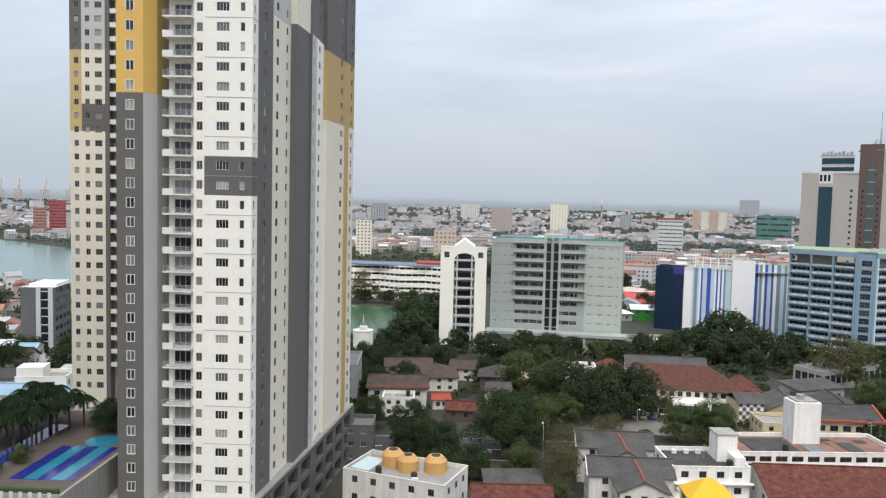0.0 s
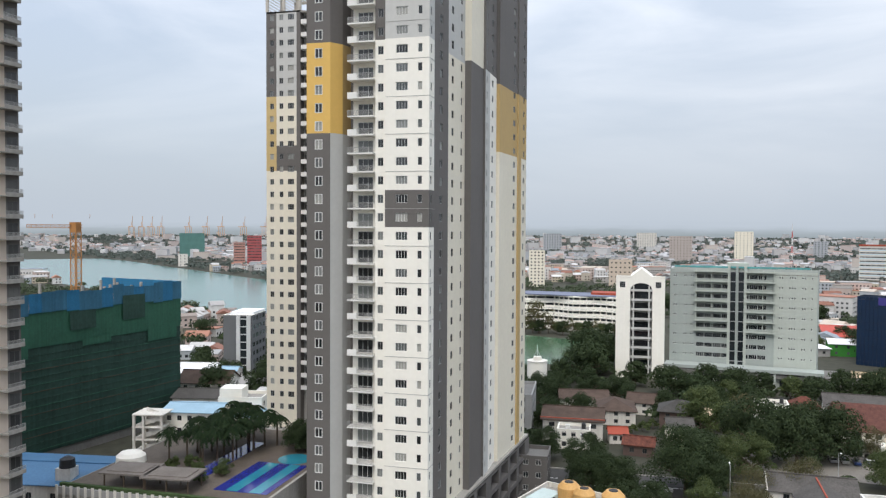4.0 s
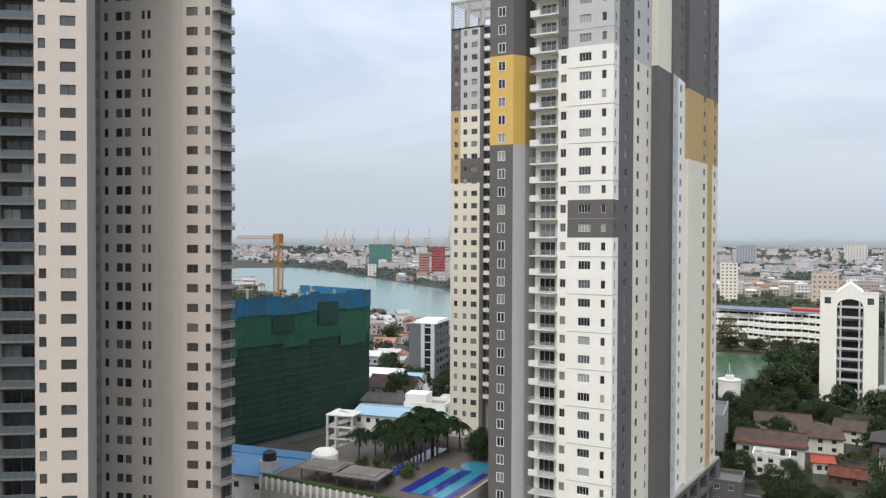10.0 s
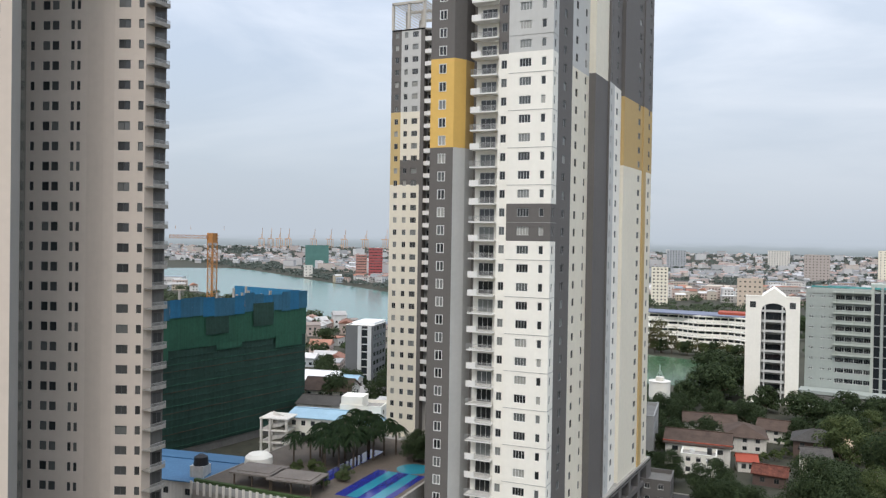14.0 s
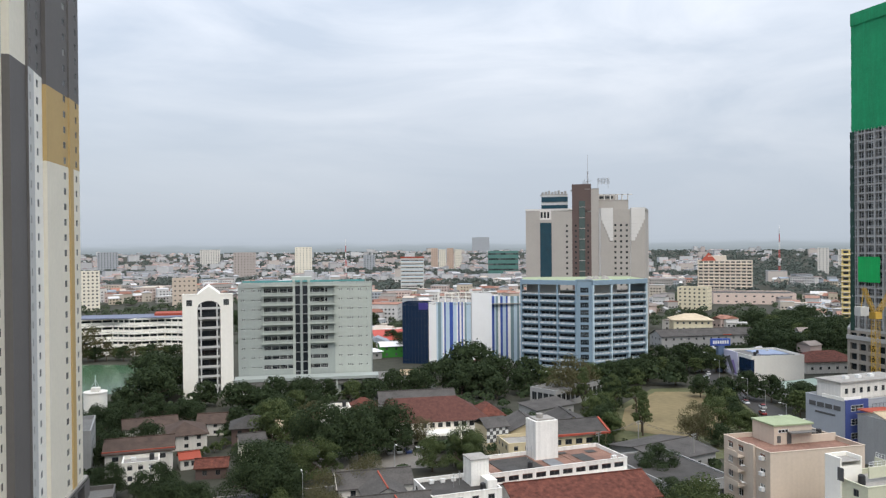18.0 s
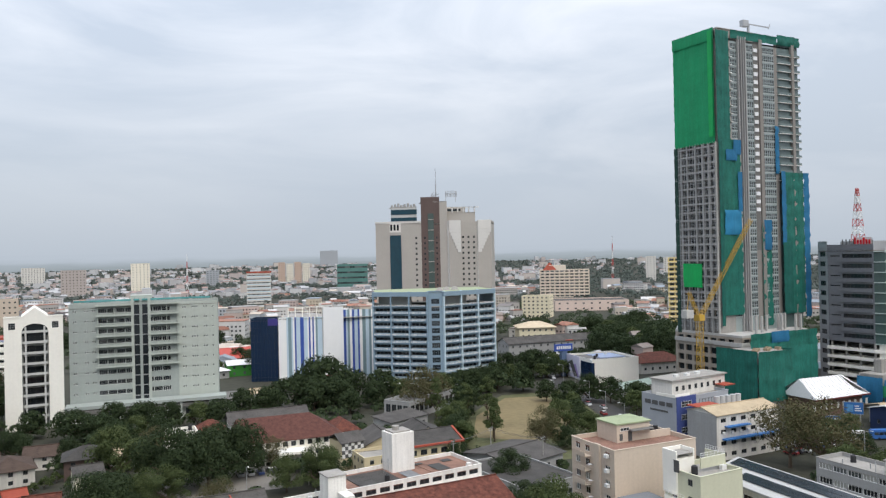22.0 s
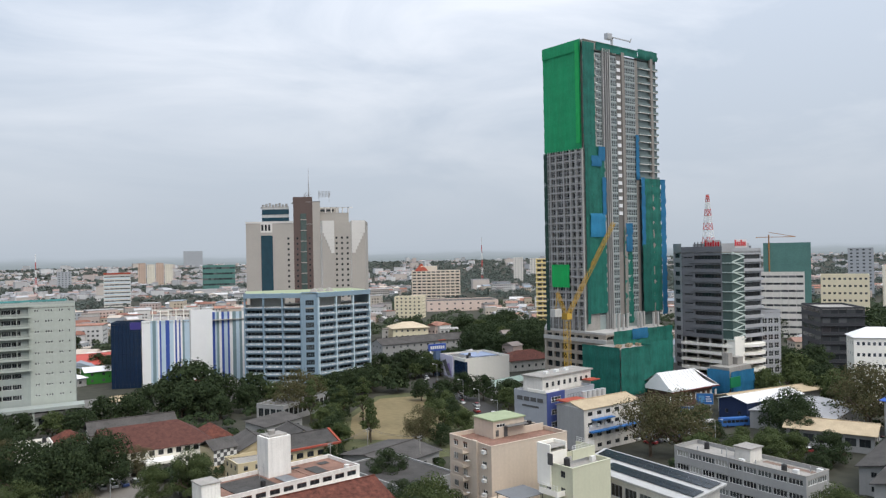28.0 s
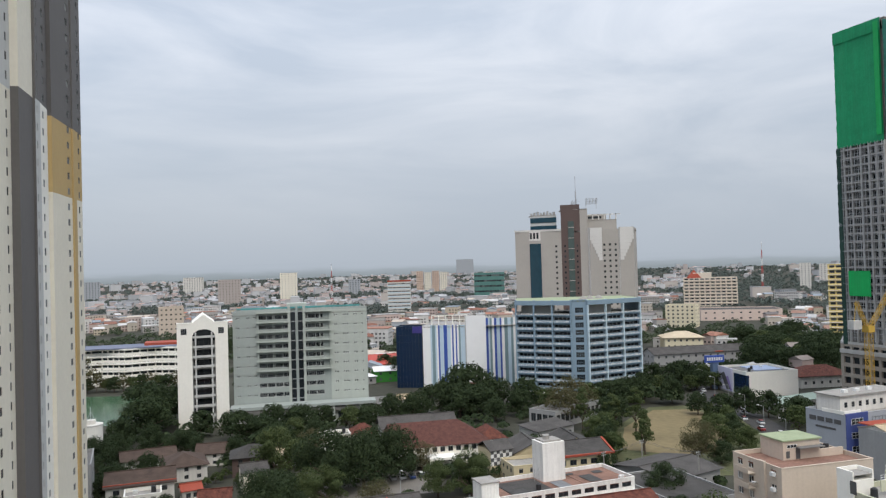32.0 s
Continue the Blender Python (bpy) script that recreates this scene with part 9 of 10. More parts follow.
def tree(kind, x, y, s=1.0, z=0.0, group="trees in the town"):
    rr = math.hypot(x, y)
    crown_me, trunk_me, th_, rz_, lab = (NEAR_TREES if rr < 215 else TREES if rr < 290 else FAR_TREES).get(kind) or TREES[kind]
    t = thing("palm_tree" if kind == "palm" else ("shrub" if kind == "shrub" else "tree"), lab, "palm" if kind == "palm" else ("shrub" if kind == "shrub" else "tree"), x, y, z, rt_.uniform(0, 360), group)
    if group == "trees in the town":
        s *= (1.3 if y < 258 else 1.0) if (x < 125 and y > 185) else (1.1 if x < 215 and y > 180 else 1.3)
    t.scale = (s, s, s * rt_.uniform(0.9, 1.1))
    part("trunk", trunk_me, None, t)
    part("crown", crown_me, None, t, loc=(0, 0, th_ + rz_ * 0.35))
    return t


# by the street and the yard
for kind, x, y, s in (("broad", -9, 181, 0.8), ("round", -12, 188, 0.9), ("round", -4, 178, 0.8), ("broad", 11, 187, 1.0), ("round", 16, 184, 1.0), ("fresh", 22, 200, 0.9), ("broad", 31, 218, 1.05), ("round", 40, 216, 1.2), ("round", 50, 222, 1.15), ("fresh", 28, 206, 0.9),
                      ("fresh", 18, 236, 1.2), ("olive", 33, 262, 0.8), ("fresh", 26, 248, 0.8), ("round", -24, 204, 0.7), ("round", -18, 242, 0.8),
                      ("round", 46, 228, 1.1), ("olive", 34, 176, 0.8), ("olive", 24, 172, 0.7), ("olive", 60, 226, 0.6), ("fresh", 65.5, 198, 1.0), ("round", 69.5, 202, 0.7), ("fresh", 57, 201, 0.8),
                      ("broad", 10, 296, 1.05), ("broad", 18, 290, 0.9), ("round", -18, 286, 1.0), ("round", 24, 300, 1.1), ("fresh", 30, 284, 1.0), ("broad", 34, 300, 0.9), ("round", 44, 306, 0.9), ("fresh", 52, 296, 1.1),
                      ("broad", 60, 296, 0.9), ("round", 70, 300, 1.1), ("broad", 80, 302, 0.9), ("round", -30, 300, 1.1), ("broad", -22, 318, 1.3), ("round", -18, 330, 1.5), ("broad", -16, 345, 1.5), ("broad", -24, 352, 1.3), ("round", -2, 308, 1.0),
                      ("broad", 99, 312, 1.3), ("broad", 107, 316, 1.62), ("broad", 116, 311, 1.3), ("broad", 106, 300, 1.2), ("round", 98, 300, 1.3), ("round", 128, 300, 1.3), ("broad", 92, 316, 1.1), ("round", 120, 290, 1.1), ("round", 108, 286, 1.0), ("fresh", 132, 290, 1.0),
                      ("olive", 128, 268, 1.1), ("olive", 134, 274, 1.2), ("olive", 142, 280, 1.1), ("tall", 130, 256, 1.2), ("tall", 139, 250, 1.1), ("tall", 146, 246, 1.2), ("fresh", 150, 286, 1.2), ("round", 158, 288, 1.1), ("round", 166, 292, 1.2), ("broad", 176, 296, 1.0),
                      ("fresh", 156, 214, 1.1), ("fresh", 160, 205, 0.8), ("olive", 141, 203, 0.9), ("round", 145, 198, 0.7), ("round", 184, 300, 1.1), ("fresh", 194, 306, 1.0), ("round", 190, 288, 1.0), ("round", 184, 262, 0.8), ("round", 186, 250, 0.9), ("fresh", 178, 236, 0.8),
                      ("round", 198, 252, 1.0), ("round", 204, 246, 0.9), ("fresh", 196, 222, 0.9), ("round", 202, 230, 1.0), ("round", 210, 236, 0.9), ("round", 216, 318, 1.1), ("round", 206, 326, 1.1), ("broad", 196, 334, 1.0), ("round", 186, 322, 1.1), ("fresh", 176, 312, 1.0),
                      ("olive", 189, 141, 1.4), ("olive", 184, 147, 1.2), ("broad", 238, 133, 0.95), ("round", 245, 134, 0.9), ("round", 231, 127, 0.8), ("round", 213, 144, 0.5), ("fresh", 216, 137, 0.5), ("round", 219, 128, 0.5), ("fresh", 214, 118, 0.5), ("round", 204, 107, 0.5), ("fresh", 300, 150, 1.2), ("fresh", 290, 143, 1.0), ("round", 310, 152, 1.1), ("fresh", 306, 168, 1.2), ("fresh", 316, 172, 1.2), ("round", 328, 172, 1.2),
                      ("fresh", 196, 116, 0.9), ("fresh", 190, 122, 0.9), ("fresh", 202, 120, 0.8), ("fresh", 184, 118, 0.8), ("fresh", 178, 126, 0.9), ("fresh", 208, 116, 0.7), ("fresh", 158, 80, 1.0), ("round", 170, 110, 0.9), ("round", 214, 108, 0.8), ("round", 226, 95, 0.9), ("olive", 236, 92, 1.0), ("fresh", 222, 82, 0.9),
                      ("fresh", 206, 160, 0.8), ("fresh", 214, 156, 0.7), ("round", 222, 158, 0.6), ("fresh", 232, 162, 0.6), ("round", 104, 196, 0.6), ("round", 108, 172, 0.8), ("fresh", 94, 134, 1.2), ("round", 86, 128, 1.0), ("round", 98, 150, 0.8)):
    tree(kind, x, y, s)
for k in range(26):
    tree("shrub", *((-2.0 + 3.1 * k, 236 + (k * 37 % 11)) if k < 14 else (150 + (k - 14) * 4.2, 214 + (k - 14) * 5.2)), 0.9, group="shrubs")
for k in range(20):
    tree("palm", -84 + (k % 6) * 2.2 + (k // 6) * 1.6 + rt_.uniform(-0.8, 0.8), 125 + (k // 6) * 5.6 + (k % 3) * 1.4, rt_.uniform(0.78, 1.0), 18.2, group="palms on the pool deck")
for k in range(10):
    tree("shrub", -83 + k * 1.5 + rt_.uniform(-0.6, 0.6), 115.5 + (k * 5 % 7) * 1.1, rt_.uniform(0.5, 0.8), 18.23, group="shrubs on the pool deck")
for k in range(7):
    tree("round", -61.5 + rt_.uniform(-3.5, 3.5), 136 + k * 1.5, 0.55, 18.2, group="trees on the pool deck")
for kind, x, y, s in (("fresh", 294, 158, 1.0), ("round", 306, 142, 1.0), ("fresh", 296, 176, 1.0), ("round", 340, 190, 1.3), ("round", 352, 182, 1.3), ("broad", 420, 190, 1.6), ("broad", 440, 200, 1.6), ("broad", 455, 186, 1.6), ("round", 330, 210, 1.1), ("fresh", 286, 166, 0.9), ("round", 480, 200, 1.8), ("broad", 500, 215, 1.7), ("broad", 410, 340, 1.3), ("broad", 385, 360, 1.3), ("broad", 360, 372, 1.2), ("broad", 330, 350, 1.2), ("broad", 345, 330, 1.2), ("broad", 315, 335, 1.2), ("round", 300, 322, 1.2), ("broad", 285, 330, 1.1), ("round", 296, 345, 1.2)):
    tree(kind, x, y, s)
for kind, x, y, s in (("tall", 131, 217, 1.0), ("tall", 133, 221, 0.9), ("round", 127, 236, 0.8), ("fresh", 122, 232, 0.8), ("olive", 140, 203, 0.7), ("fresh", 132, 243, 0.9), ("round", 138, 252, 0.9), ("broad", 146, 262, 0.8), ("round", 120, 222, 0.8), ("fresh", 118, 214, 0.7), ("round", 170, 222, 0.6), ("round", 176, 232, 0.6), ("fresh", 164, 210, 0.6), ("round", 110, 208, 0.7)):
    tree(kind, x, y, s)
for kind, x, y, s in (("round", -3, 160, 0.7), ("fresh", 20, 152, 0.6), ("olive", 22, 163, 0.7), ("round", 3, 168, 0.7), ("fresh", 14, 170, 0.7)):
    tree(kind, x, y, s)
for kind, x, y, s in (("olive", 260, 118, 1.45), ("olive", 270, 124, 1.4), ("broad", 312, 160, 0.8), ("round", 318, 152, 0.9), ("round", 330, 148, 0.9), ("broad", 300, 150, 0.7), ("fresh", 292, 140, 0.7), ("round", 286, 132, 0.7)):
    tree(kind, x, y, s)
tree("palm", -24, 333, 1.2)
tree("palm", -27, 322, 1.2)
# dense wood behind the showroom and the long row
rw_ = random.Random(15)
for k in range(46):
    tt, dd = rw_.random(), rw_.uniform(-26, 26)
    x, y = 292 + 84 * tt + dd * 0.7, 322 + 108 * tt - dd * 0.7
    tree(("broad", "round", "fresh", "broad")[k % 4], x, y, rw_.uniform(0.95, 1.35), group="trees in the wood")
for k in range(16):
    tree(("broad", "round", "fresh")[k % 3], 198 + rw_.uniform(0, 60), 318 + rw_.uniform(-14, 20), rw_.uniform(0.8, 1.1), group="trees in the wood")
for kind, x, y, s in (("round", -140, 232, 1.2), ("broad", -152, 262, 1.0), ("round", -166, 268, 1.2), ("broad", -150, 292, 1.1), ("round", -132, 256, 1.2), ("fresh", -128, 278, 1.2), ("round", -176, 284, 1.1), ("broad", -160, 318, 1.0), ("round", -140, 320, 1.2), ("fresh", -170, 340, 1.1),
                      ("broad", -34, 268, 0.9), ("round", -28, 276, 1.0), ("broad", -8, 276, 0.9), ("round", 8, 262, 0.9), ("broad", 22, 272, 0.9), ("round", 36, 276, 1.0), ("round", -36, 250, 1.0), ("round", -26, 232, 0.8)):
    tree(kind, x, y, s)
# along the lake and among the roofs behind
tree("olive", -58, 447, 1.5)
for k in range(58):
    a, rr = rt_.uniform(-70, 42), rt_.uniform(400, 640)
    x, y = -rr * math.sin(radians(a)), rr * math.cos(radians(a))
    if -100 < x < 0 and 330 < y < 500 or (x < -100 and y > 380):
        continue
    if (80 < x < 165 and 355 < y < 405) or (195 < x < 295 and 430 < y < 510):
        continue
    tree(("broad", "round", "fresh")[k % 3], x, y, rt_.uniform(0.9, 1.4), group="trees among the far roofs")
for k in range(16):
    tree(("round", "olive", "fresh")[k % 3], -70 + k * 4.4, 443 + (k * 7 % 6), 0.8, group="trees on the lake shore")

# ---- the far town ----
HOUSE_W = ramp_mat("far_house_walls", [(0.568, 0.559, 0.542), (0.499, 0.447, 0.378), (0.636, 0.636, 0.619), (0.396, 0.378, 0.353), (0.516, 0.447, 0.344), (0.482, 0.396, 0.353), (0.619, 0.602, 0.576), (0.396, 0.430, 0.456), (0.516, 0.413, 0.370)], 0.8, island=True, var=0.15, scale=0.3)
HOUSE_R = ramp_mat("far_house_roofs", [(0.232, 0.112, 0.082), (0.206, 0.189, 0.181), (0.344, 0.335, 0.327), (0.344, 0.172, 0.120), (0.155, 0.142, 0.138), (0.447, 0.439, 0.430), (0.258, 0.219, 0.194), (0.568, 0.559, 0.550), (0.310, 0.189, 0.146), (0.258, 0.292, 0.327), (0.516, 0.447, 0.378)], 0.85, island=True, var=0.25, scale=0.3)
rf = random.Random(31)
LAKE = [(-2600, 1500), (-1500, 1090), (-900, 850), (-737, 770), (-388, 556), (-262, 468), (-160, 405), (-100, 355), (-50, 340), (-20, 347), (-3, 385), (-8, 425), (-62, 442), (-110, 446), (-160, 566), (-300, 706), (-424, 808), (-587, 934), (-855, 1144), (-1394, 1478), (-2600, 2310)]


def in_poly(x, y, poly):
    c = False
    for i in range(len(poly)):
        (x0, y0), (x1, y1) = poly[i], poly[i - 1]
        if (y0 > y) != (y1 > y) and x < (x1 - x0) * (y - y0) / (y1 - y0) + x0:
            c = not c
    return c


KEEP_OUT = [(-80, 440, 15, 500), (5, 305, 80, 352), (85, 352, 170, 410), (125, 295, 200, 350), (195, 430, 295, 510), (225, 195, 300, 285), (275, 165, 335, 222), (200, 255, 265, 312), (565, 770, 660, 860), (455, 590, 560, 690), (395, 570, 440, 620), (240, 1000, 290, 1040), (440, 1225, 530, 1300), (380, 385, 410, 420), (475, 240, 600, 320), (360, 165, 420, 215), (285, 95, 345, 170), (595, 310, 660, 370),
            (-205, 130, -118, 240), (225, 335, 325, 460), (-700, 1070, -560, 1140), (-110, 780, 0, 830)]


def free(x, y, m=8):
    return not in_poly(x, y, LAKE) and not any(a - m < x < c + m and b - m < y < d + m for a, b, c, d in KEEP_OUT)


def add_house(walls, roofs, dark, x, y, z, w, d, h, ang, kind, rise, windows):
    c, s = math.cos(ang), math.sin(ang)
    T = lambda px_, py_, pz_: (x + px_ * c - py_ * s, y + px_ * s + py_ * c, z + pz_)
    i = len(walls.v)
    walls.v += [T(-w / 2, -d / 2, -1), T(w / 2, -d / 2, -1), T(w / 2, d / 2, -1), T(-w / 2, d / 2, -1), T(-w / 2, -d / 2, h), T(w / 2, -d / 2, h), T(w / 2, d / 2, h), T(-w / 2, d / 2, h)]
    walls.f += [(i, i + 1, i + 5, i + 4), (i + 1, i + 2, i + 6, i + 5), (i + 2, i + 3, i + 7, i + 6), (i + 3, i, i + 4, i + 7), (i + 4, i + 5, i + 6, i + 7)]
    walls.m += [0] * 5
    j = len(roofs.v)
    o = 0.5
    if kind == 0:
        roofs.v += [T(-w / 2 - o, -d / 2 - o, h), T(w / 2 + o, -d / 2 - o, h), T(w / 2 + o, d / 2 + o, h), T(-w / 2 - o, d / 2 + o, h), T(-w / 2 - o, 0, h + rise), T(w / 2 + o, 0, h + rise)]
        roofs.f += [(j, j + 1, j + 5, j + 4), (j + 2, j + 3, j + 4, j + 5), (j + 1, j + 2, j + 5), (j + 3, j, j + 4)]
        roofs.m += [0] * 4
    else:
        roofs.v += [T(-w / 2 - 0.2, -d / 2 - 0.2, h + 0.02), T(w / 2 + 0.2, -d / 2 - 0.2, h + 0.02), T(w / 2 + 0.2, d / 2 + 0.2, h + 0.02), T(-w / 2 - 0.2, d / 2 + 0.2, h + 0.02), T(-w / 2 - 0.2, -d / 2 - 0.2, h + 0.5), T(w / 2 + 0.2, -d / 2 - 0.2, h + 0.5), T(w / 2 + 0.2, d / 2 + 0.2, h + 0.5), T(-w / 2 - 0.2, d / 2 + 0.2, h + 0.5)]
        roofs.f += [(j, j + 1, j + 5, j + 4), (j + 1, j + 2, j + 6, j + 5), (j + 2, j + 3, j + 7, j + 6), (j + 3, j, j + 4, j + 7), (j + 4, j + 5, j + 6, j + 7)]
        roofs.m += [0] * 5
    if windows:
        st = max(1, int(h / 3.1))
        for k in range(st):
            for n_ in range(int(w / 3)):
                u0 = -w / 2 + 1 + n_ * 3.0
                for yy in (-d / 2 - 0.05,):
                    a = len(dark.v)
                    dark.v += [T(u0, yy, k * 3.1 + 1), T(u0 + 1.4, yy, k * 3.1 + 1), T(u0 + 1.4, yy, k * 3.1 + 2.3), T(u0, yy, k * 3.1 + 2.3)]
                    dark.f.append((a, a + 1, a + 2, a + 3))
                    dark.m.append(0)
            for n_ in range(int(d / 3.5)):
                u0 = -d / 2 + 1 + n_ * 3.3
                for xx, sg2 in ((w / 2 + 0.05, 1), (-w / 2 - 0.05, -1)):
                    a = len(dark.v)
                    q4 = [T(xx, u0, k * 3.1 + 1), T(xx, u0 + 1.3, k * 3.1 + 1), T(xx, u0 + 1.3, k * 3.1 + 2.3), T(xx, u0, k * 3.1 + 2.3)]
                    dark.v += q4 if sg2 > 0 else q4[::-1]
                    dark.f.append((a, a + 1, a + 2, a + 3))
                    dark.m.append(0)


# roofs and walls of the far districts, with distance haze mixed into their colours
HAZE_W = ramp_mat("hazed_walls", [(0.533, 0.533, 0.533), (0.464, 0.456, 0.456), (0.602, 0.602, 0.602), (0.396, 0.404, 0.413), (0.516, 0.464, 0.421), (0.499, 0.430, 0.404)], 0.85, island=True, var=0.1, scale=0.1)
HAZE_R = ramp_mat("hazed_roofs", [(0.275, 0.275, 0.284), (0.327, 0.241, 0.215), (0.430, 0.430, 0.439), (0.241, 0.249, 0.258), (0.378, 0.292, 0.258)], 0.85, island=True, var=0.1, scale=0.1)
def grove(x, y):
    """Above zero where the far land is wooded, below where roofs crowd."""
    return math.sin(x / 83 + 1.1) * math.sin(y / 97 + 0.4) + 0.7 * math.sin((x + 1.7 * y) / 141) + 0.5 * math.sin((1.3 * x - y) / 47 + 2) + (0.55 if x > 0.62 * y else 0) + (1.1 if -190 < x < 30 and 470 < y < 860 else 0)


bands = ((240, 420, 150, 1), (420, 700, 1100, 1), (700, 1200, 3100, 1), (1200, 2200, 5000, 0), (2200, 3250, 3400, 0))
for r0, r1, count, win in bands:
    W_m, R_m, D_m = MB(), MB(), MB()
    for _ in range(count):
        a, rr = radians(rf.uniform(-76, 50)), math.sqrt(rf.uniform(r0 * r0, r1 * r1))
        x, y = -rr * math.sin(a), rr * math.cos(a)
        if not free(x, y) or grove(x, y) > (0.5 if rr < 700 else 0.22) or (a > radians(34) and rr < 900):
            continue
        if rr < 420 and (a > radians(-30) and a < radians(6) and rr < 400 or a < radians(-30) and rr < 330 or a > radians(6)):
            continue
        big = rf.random() < (0.07 if rr > 600 else 0.04)
        w, d = (rf.uniform(14, 34), rf.uniform(10, 18)) if big else (rf.uniform(7, 15), rf.uniform(6, 11))
        h = rf.uniform(8, 15 if rr < 1200 else 19) if big else rf.choice((3.4, 4.2, 6.2, 6.6, 7.0, 9.2))
        add_house(W_m, R_m, D_m, x, y, ground_z(rr), w, d, h, a + rf.choice((0, 1.57, 0.35, -0.4)) + rf.uniform(-0.2, 0.2), 1 if big or rf.random() < 0.35 else 0, rf.uniform(1.4, 2.8), win)
    town = thing("town_houses", "dense low houses with red, grey and rusty roofs", "houses", kind="stuff")
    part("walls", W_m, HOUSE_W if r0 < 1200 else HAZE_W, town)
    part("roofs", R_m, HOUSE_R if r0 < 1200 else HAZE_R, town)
    if win:
        part("windows", D_m, GLASS_DK, town)

# woods between the roofs
def clump(mb, r, x, y, z, s, n, e):
    for _ in range(n):
        t, h = r.uniform(0, 6.283), r.uniform(-0.2, 1)
        k = math.sqrt(max(0, 1 - h * h))
        nn = Vector((k * math.cos(t), k * math.sin(t), h))
        p = Vector((x, y, z + s * 0.75)) + Vector((nn.x * s, nn.y * s, nn.z * s * 0.75)) * r.uniform(0.6, 1.0)
        nn = (nn + Vector((r.uniform(-0.5, 0.5), r.uniform(-0.5, 0.5), r.uniform(0, 0.6)))).normalized()
        u = nn.orthogonal().normalized()
        v = nn.cross(u)
        q = e * r.uniform(0.6, 1.3)
        mb.face([p - u * q, p + v * q * 0.8, p + u * q, p - v * q * 0.8])


# leaf colours lightened in two steps to carry the haze of distance
FAR_LEAF = leaf_mat("lightly_hazed_leaves", [(0.060, 0.082, 0.048), (0.075, 0.098, 0.057), (0.066, 0.087, 0.052), (0.090, 0.110, 0.066)])
HAZE_LEAF = leaf_mat("hazed_leaves", [(0.105, 0.128, 0.112), (0.120, 0.142, 0.125), (0.098, 0.120, 0.106), (0.132, 0.150, 0.135)])
for r0, r1, count, n, e in ((260, 480, 200, 110, 0.8), (480, 900, 2600, 64, 0.95), (900, 1800, 7000, 20, 1.7), (1800, 3250, 9500, 9, 3.0)):
    mb = MB()
    for _ in range(count):
        a, rr = radians(rf.uniform(-76, 50)), math.sqrt(rf.uniform(r0 * r0, r1 * r1))
        x, y = -rr * math.sin(a), rr * math.cos(a)
        if not free(x, y, 3) or (rr < 480 and (a > radians(4) or rr < 420 and a > radians(-48) and x > 70)):
            continue
        if rr < 340 and a > radians(-40):
            continue
        if rr > 480 and grove(x, y) < rf.uniform(-0.75, 0.4):
            continue
        clump(mb, rf, x, y, ground_z(rr), rf.uniform(3.0, 5.6), n, e)
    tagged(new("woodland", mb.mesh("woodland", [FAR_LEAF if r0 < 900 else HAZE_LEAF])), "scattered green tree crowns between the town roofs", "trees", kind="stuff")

# more crowns that close the groves further out
rw = random.Random(91)
for r0, r1, count, n, e in ((480, 900, 700, 60, 1.0), (900, 1800, 2400, 18, 1.8)):
    mb = MB()
    for _ in range(count):
        a, rr = radians(rw.uniform(-76, 50)), math.sqrt(rw.uniform(r0 * r0, r1 * r1))
        x, y = -rr * math.sin(a), rr * math.cos(a)
        if free(x, y, 3) and grove(x, y) > rw.uniform(-0.6, 0.4):
            clump(mb, rw, x, y, ground_z(rr), rw.uniform(3.0, 5.6), n, e)
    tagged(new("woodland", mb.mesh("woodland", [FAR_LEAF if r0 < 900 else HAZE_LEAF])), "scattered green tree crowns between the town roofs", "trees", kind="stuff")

# undergrowth and small trees in the gaps near by
near = MB()
ROADS = [(-60, 178, 64, 200), (20, 204, 64, 236), (118, 186, 196, 284)]
NO_INFILL = [(40, 190, 216, 308), (-46, 200, 62, 340)]
for _ in range(520):
    x, y = (rf.uniform(-48, 130), rf.uniform(178, 330)) if rf.random() < 0.6 else (rf.uniform(130, 420), rf.uniform(85, 330))
    if any(a < x < c and b < y < d for a, b, c, d in ROADS) or any((x - fx) ** 2 + (y - fy) ** 2 < fr_ ** 2 for fx, fy, fr_ in FOOT) or not free(x, y, 2):
        continue
    if in_poly(x, y, [(150, 150), (190, 240), (236, 352), (262, 410), (275, 408), (203, 238), (163, 150)]):
        continue
    if -14 < x < 16 and 196 < y < 250:
        continue
    clump(near, rf, x, y, 0, rf.uniform(1.6, 3.4), 90, 0.6)
tagged(new("undergrowth", near.mesh("undergrowth", [LEAF[0]])), "dark green undergrowth and low trees between the houses", "undergrowth", kind="stuff")
# roofs and trees on the near shore of the lake
W_m, R_m, D_m, T_m = MB(), MB(), MB(), MB()
for _ in range(150):
    x, y = rf.uniform(-300, -120), rf.uniform(225, 470)
    if not free(x, y, 3) or y < 225 + (-120 - x) * 0.25:
        continue
    if rf.random() < 0.42:
        add_house(W_m, R_m, D_m, x, y, 0, rf.uniform(8, 14), rf.uniform(7, 10), rf.choice((3.6, 4.2, 6.4)), rf.choice((0.2, 1.8)) + rf.uniform(-0.2, 0.2), int(rf.random() < 0.3), rf.uniform(1.6, 2.6), 1)
    else:
        clump(T_m, rf, x, y, 0, rf.uniform(3.5, 6.0), 120, 0.8)
shore = thing("shore_houses", "small houses with rusty and grey roofs by the lake", "houses", kind="stuff")
part("walls", W_m, HOUSE_W, shore)
part("roofs", R_m, HOUSE_R, shore)
part("windows", D_m, GLASS_DK, shore)
